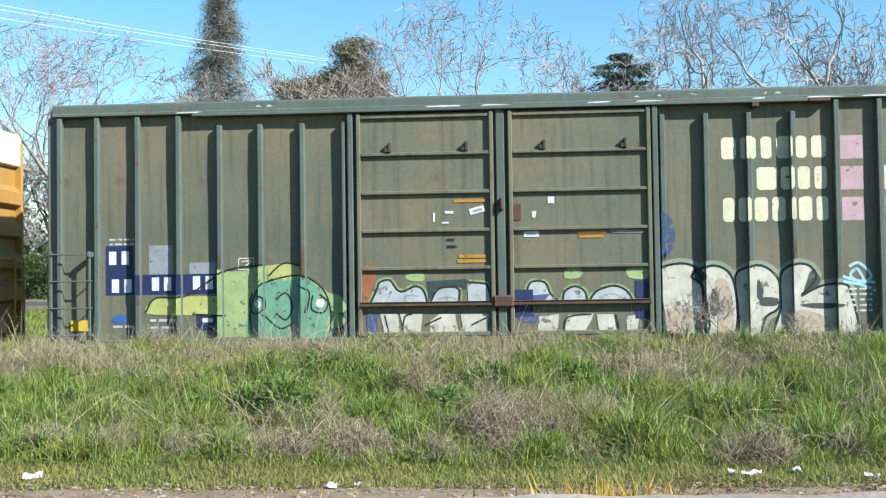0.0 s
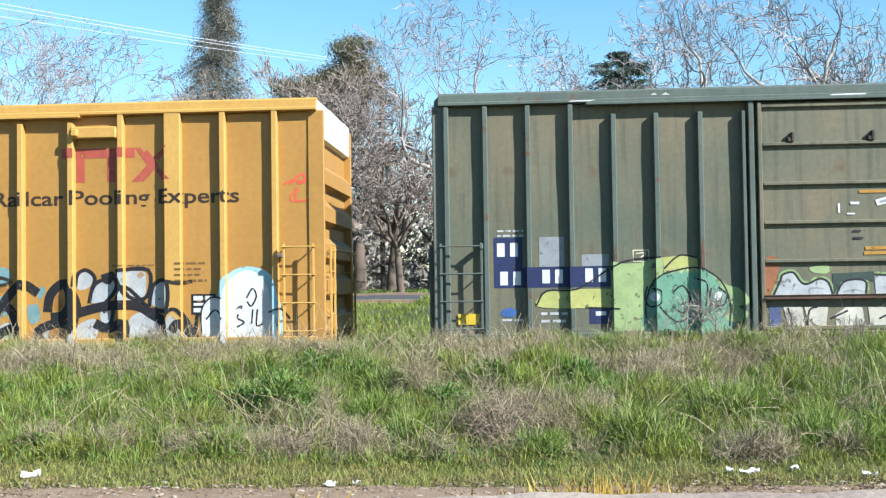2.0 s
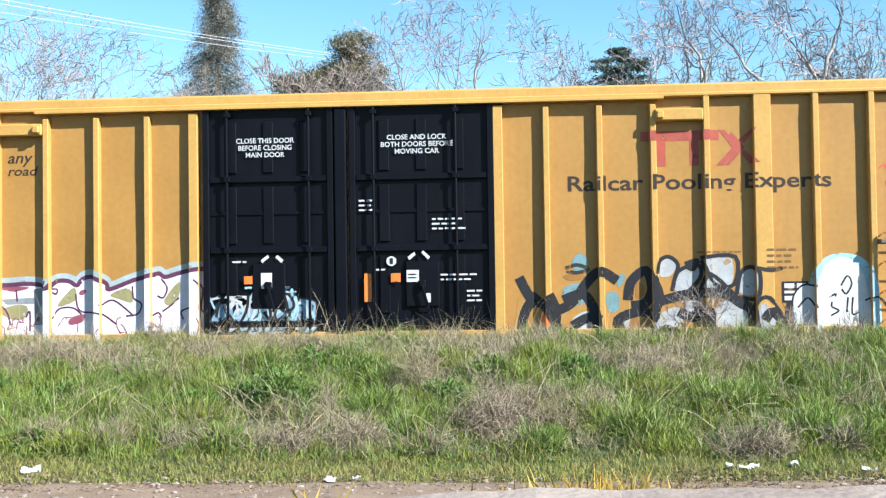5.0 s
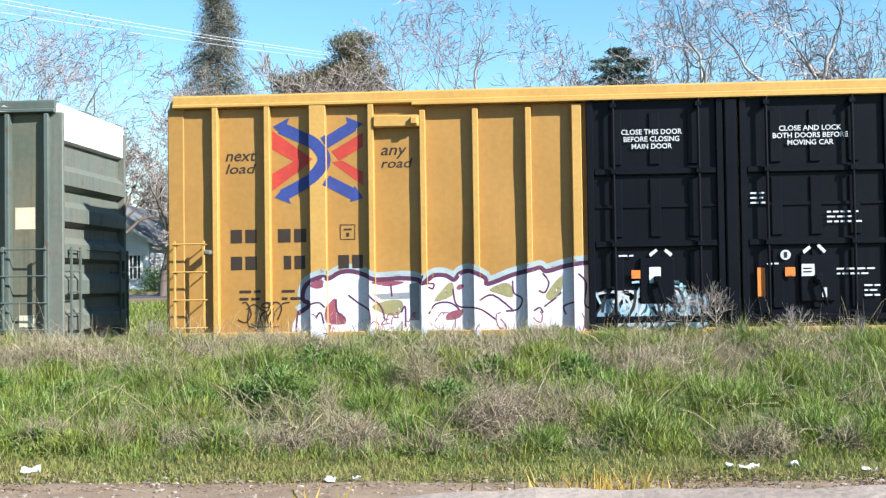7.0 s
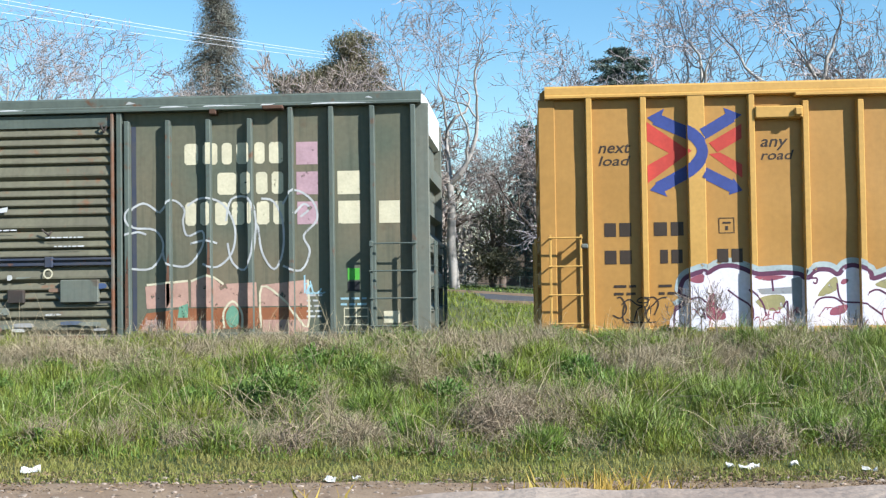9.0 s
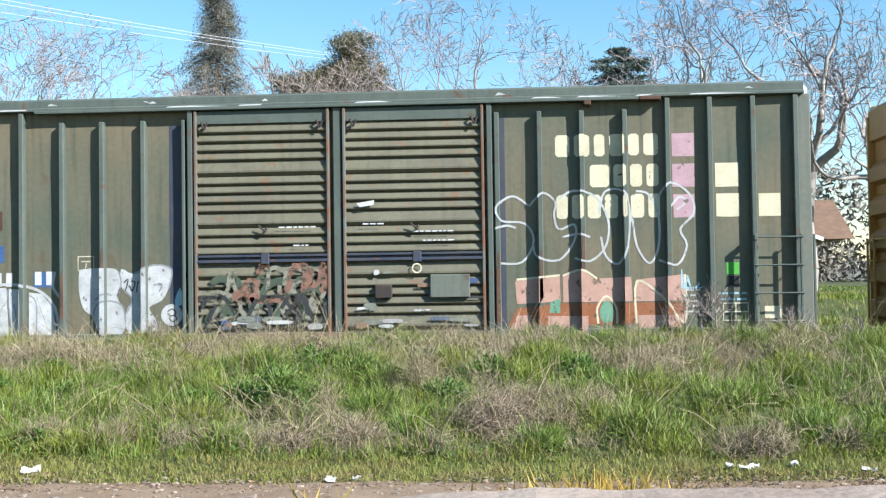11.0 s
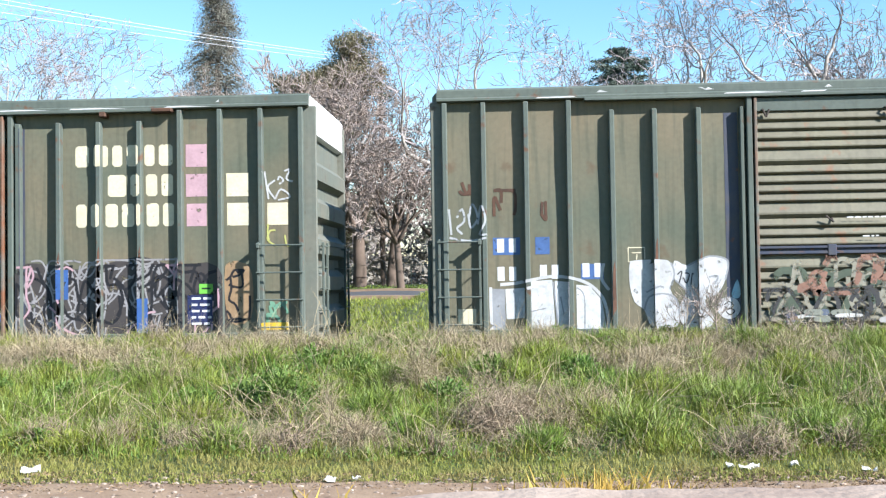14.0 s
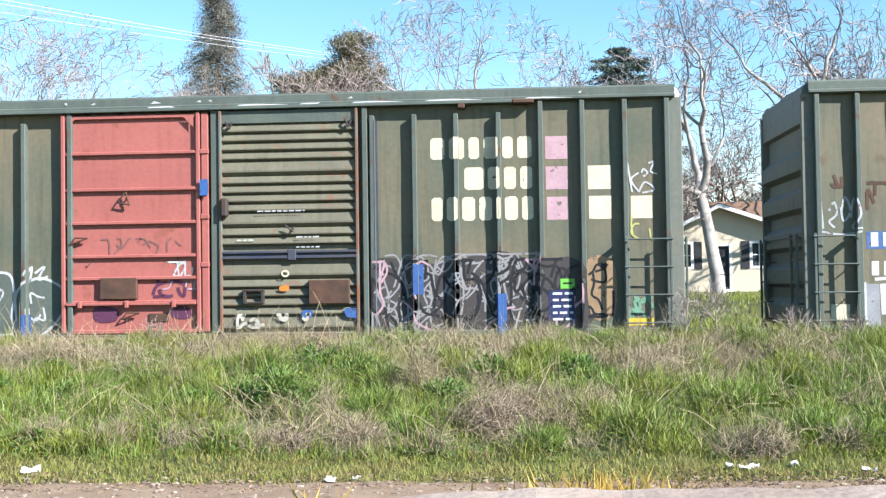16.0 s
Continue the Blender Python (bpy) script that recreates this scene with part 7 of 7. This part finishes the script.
def house(x0, x1, y0, deep, eave, ridge, peak, wall_mat, roof_mat, openings, label):
    """A gabled house; openings are (x0, x1, z0, z1, shutters, kind) in its front wall."""
    base = min(land(x0, y0), land(x1, y0)) - 0.1
    h = empty("house", (x0, y0, base))
    tagged(h, label, "house")
    o = [(a - x0, b - x0, c - base, d - base, s, k) for a, b, c, d, s, k in openings]
    wide, e, pk, rx = x1 - x0, eave - base, peak - base, ridge - x0
    xs = sorted({0, wide, *[q for a in o for q in a[:2]]})
    zs = sorted({0, e, *[q for a in o for q in a[2:4]]})
    bm = bmesh.new()
    for a, b in zip(xs, xs[1:]):
        for c, d in zip(zs, zs[1:]):
            if not any(q[0] < (a + b) / 2 < q[1] and q[2] < (c + d) / 2 < q[3] for q in o):
                bm.faces.new([bm.verts.new(q) for q in ((a, 0, c), (b, 0, c), (b, 0, d), (a, 0, d))])
    bmesh.ops.remove_doubles(bm, verts=bm.verts, dist=1e-4)
    grown = bmesh.ops.extrude_face_region(bm, geom=bm.faces[:])["geom"]
    bmesh.ops.translate(bm, verts=[g for g in grown if isinstance(g, bmesh.types.BMVert)], vec=(0, 0.18, 0))
    bmesh.ops.recalc_face_normals(bm, faces=bm.faces)
    part("front_wall", bm, wall_mat, h)
    part("gable", extrude_profile([(0, e), (wide, e), (rx, pk)], 0.0, 0.18, lambda p, q, a: (p, a, q)), wall_mat, h)
    part("side_wall", boxes((0, 0.18, 0.18, deep, 0, e), (wide - 0.18, wide, 0.18, deep, 0, e), (0.18, wide - 0.18, deep - 0.18, deep, 0, e)), wall_mat, h)
    sl, sr = (pk - e) / rx, (pk - e) / (wide - rx)
    for sgn, s, far in ((-1, sl, -0.5), (1, sr, wide + 0.5)):
        edge = e - s * 0.5
        part("roof_slope", extrude_profile([(rx, pk + 0.02), (far, edge + 0.02), (far, edge + 0.14), (rx, pk + 0.16)], -0.55, deep + 0.4, lambda p, q, a: (p, a, q)), roof_mat, h)
        part("fascia", extrude_profile([(rx, pk - 0.06), (far, edge - 0.06), (far, edge + 0.12), (rx, pk + 0.12)], -0.59, -0.554, lambda p, q, a: (p, a, q)), FASCIA, h)
    for a, b, c, d, s, k in o:
        win = part("window" if k == "window" else "door", boxes((a + 0.05, b - 0.05, 0.09, 0.11, c + 0.05, d - 0.05)), GLASS if k == "window" else FASCIA if k == "garage" else SHUTTER, h)
        part("window_frame", boxes((a - 0.06, a + 0.06, -0.03, 0.12, c - 0.06, d + 0.06), (b - 0.06, b + 0.06, -0.03, 0.12, c - 0.06, d + 0.06),
                                   (a + 0.06, b - 0.06, -0.03, 0.12, d - 0.06, d + 0.06), (a + 0.06, b - 0.06, -0.03, 0.12, c - 0.06, c + 0.06)), FASCIA, win)
        if k == "window":
            part("muntin", boxes(*[(a + (b - a) * t - 0.02, a + (b - a) * t + 0.02, 0.05, 0.1, c + 0.05, d - 0.05) for t in (0.33, 0.66)], (a + 0.05, b - 0.05, 0.05, 0.1, (c + d) / 2 - 0.02, (c + d) / 2 + 0.02)), FASCIA, win)
        for q in ((a - 0.42, a - 0.08), (b + 0.08, b + 0.42)) if s else ():
            part("shutter", boxes((q[0], q[1], -0.05, -0.005, c - 0.05, d + 0.05)), SHUTTER, win)
    return h


cream_house = house(6.1, 12.9, 52, 9, 3.75, 8.9, 5.15, CREAM_WALL, SHINGLE, [(6.6, 7.75, 2.42, 3.55, True, "window"), (10.35, 11.5, 2.42, 3.55, True, "window"), (8.6, 9.45, 1.4, 3.45, False, "door")], "cream stucco house with dark shutters and brown roof")
wing = extrude_profile([(54.0, 3.7), (57.6, 5.75), (61.2, 3.7)], 8.9, 15.5, lambda p, q, a: (a - 6.1, p - 52, q - (min(land(6.1, 52), land(12.9, 52)) - 0.1)))
part("rear_roof", wing, SHINGLE, cream_house)
house(-24.4, -18.8, 57, 8, 4.4, -21.6, 6.3, WHITE_WALL, GREY_SHINGLE, [(-21.9, -20.3, 2.0, 4.1, False, "garage"), (-19.9, -19.2, 2.3, 3.6, False, "window")], "white clapboard house with grey roof and garage")
house(-18.0, -13.6, 66, 8, 5.6, -15.8, 7.4, WHITE_WALL, GREY_SHINGLE, [(-16.8, -15.6, 3.2, 4.6, False, "window")], "white clapboard house behind the hedge")
house(2.4, 6.0, 85, 7, 4.3, 4.9, 5.25, CREAM_WALL, SHINGLE, [(3.0, 3.5, 2.1, 3.8, False, "window"), (4.0, 4.5, 2.1, 3.8, False, "window"), (5.0, 5.5, 2.1, 3.8, False, "window")], "pale house with arched porch far behind")
house(-3.2, 1.4, 88, 7, 4.6, -0.8, 5.8, material("brown_board_wall", (0.16, 0.12, 0.09), 0.9), GREY_SHINGLE, [(-2.4, -1.4, 2.6, 3.8, False, "window")], "brown board house far behind the trees")

# fence before the far houses
fence = empty("fence", (-6, 63, 0))
tagged(fence, "low metal garden fence before the far houses", "fence")
for i in range(13):
    x = i * 1.5
    part("post", boxes((x - 0.03, x + 0.03, -0.03, 0.03, land(x - 6, 63) - 0.05, land(x - 6, 63) + 1.2)), GREEN_TRIM, fence)
for k in (0.15, 0.65, 1.15):
    bm = bmesh.new()
    for i in range(12):
        rod(bm, (i * 1.5, 0, land(i * 1.5 - 6, 63) + k), (i * 1.5 + 1.5, 0, land(i * 1.5 - 4.5, 63) + k), 0.02, 5)
    part("wire_rail", bm, GREEN_TRIM, fence)

# orange marker stake behind the railway
bm = bmesh.new()
rod(bm, (0, 0, 0), (0, 0, 1.0), 0.06, 10)
rod(bm, (0, 0, 0.99), (0, 0, 1.06), 0.05, 10, 0.02)
o = part("marker_post", bm, ink("orange_marker", (0.50, 0.16, 0.04)))
o.location = (-7.4, 36, land(-7.4, 36) - 0.03)
tagged(o, "faded orange marker post standing in the meadow", "post")

# overhead wires
WIRE = material("bright_aluminium_wire", (0.62, 0.62, 0.62), 0.4)
CABLES = [(Vector((-17.71, 38.0, 11.74)), Vector((-7.44, 62.0, 13.92))), (Vector((-17.06, 38.4, 11.97)), Vector((-7.65, 62.4, 14.19))), (Vector((-15.94, 37.7, 11.77)), Vector((-7.68, 61.7, 14.21)))]
for a, b in CABLES:
    pts = [tuple(a + (b - a) * k - Vector((0, 0, 0.45 * (k + 0.6) * (1 - k)))) for k in np.linspace(-0.6, 1, 40)]
    v = [(x, y + 0.009 * math.cos(t), z + 0.009 * math.sin(t)) for x, y, z in pts for t in (0, 1.257, 2.513, 3.77, 5.027)]
    f = [(i * 5 + j, i * 5 + (j + 1) % 5, i * 5 + 5 + (j + 1) % 5, i * 5 + 5 + j) for i in range(len(pts) - 1) for j in range(5)]
    tagged(raw_mesh("power_cable", v, f, WIRE), "thin pale overhead power cable", "cable", "overhead cables")
for x, y, top in ((-23.87, 23.60, 10.63), (-7.44, 62.00, 14.12)):
    bm = bmesh.new()
    z = land(x, y) - 0.3
    rod(bm, (x, y, z), (x, y, top), 0.15, 12, 0.10)
    box(bm, x - 0.06, x + 0.06, y - 0.8, y + 0.8, top - 0.35, top - 0.2)
    tagged(part("utility_pole", bm, DARK_BARK), "brown wooden utility pole with crossarm", "pole")

# leaf litter along the foot of the bank
rng = np.random.default_rng(77)
spots = [(x, y, land(x, y) + 0.015) for x, y in zip(np.concatenate([rng.uniform(-4.5, 3.2, 420), rng.normal(1.4, 0.25, 110), rng.normal(2.6, 0.3, 90)]), rng.uniform(8.15, 9.0, 620))]
v, f = leaf_cloud(spots, (0.06, 0.05, 0.004), 0.035, 7000, 78, 0, 0.15)
tagged(raw_mesh("leaf_litter", v, f, material("brown_leaf_litter", (0.15, 0.095, 0.055), 0.9, second=(0.24, 0.17, 0.10), scale=8, island=0.4)), "scattered brown dead leaves and bark bits", "litter", kind="stuff")


# ---- motion of the train ----
def travelled(t):
    return float(np.interp(t, [a for a, b in TRAVEL], [b for a, b in TRAVEL]))


def motions():
    for car, left in CARS:
        walk(car, [(t, pose(left + s, SIDE, 0)) for t, s in TRAVEL])
    for wheel, k in WHEELS:
        walk(wheel, [(0.15 * i, pose(k, 0, 0.42, 0, math.degrees(travelled(0.15 * i) / 0.42), 0)) for i in range(107)])


motions()
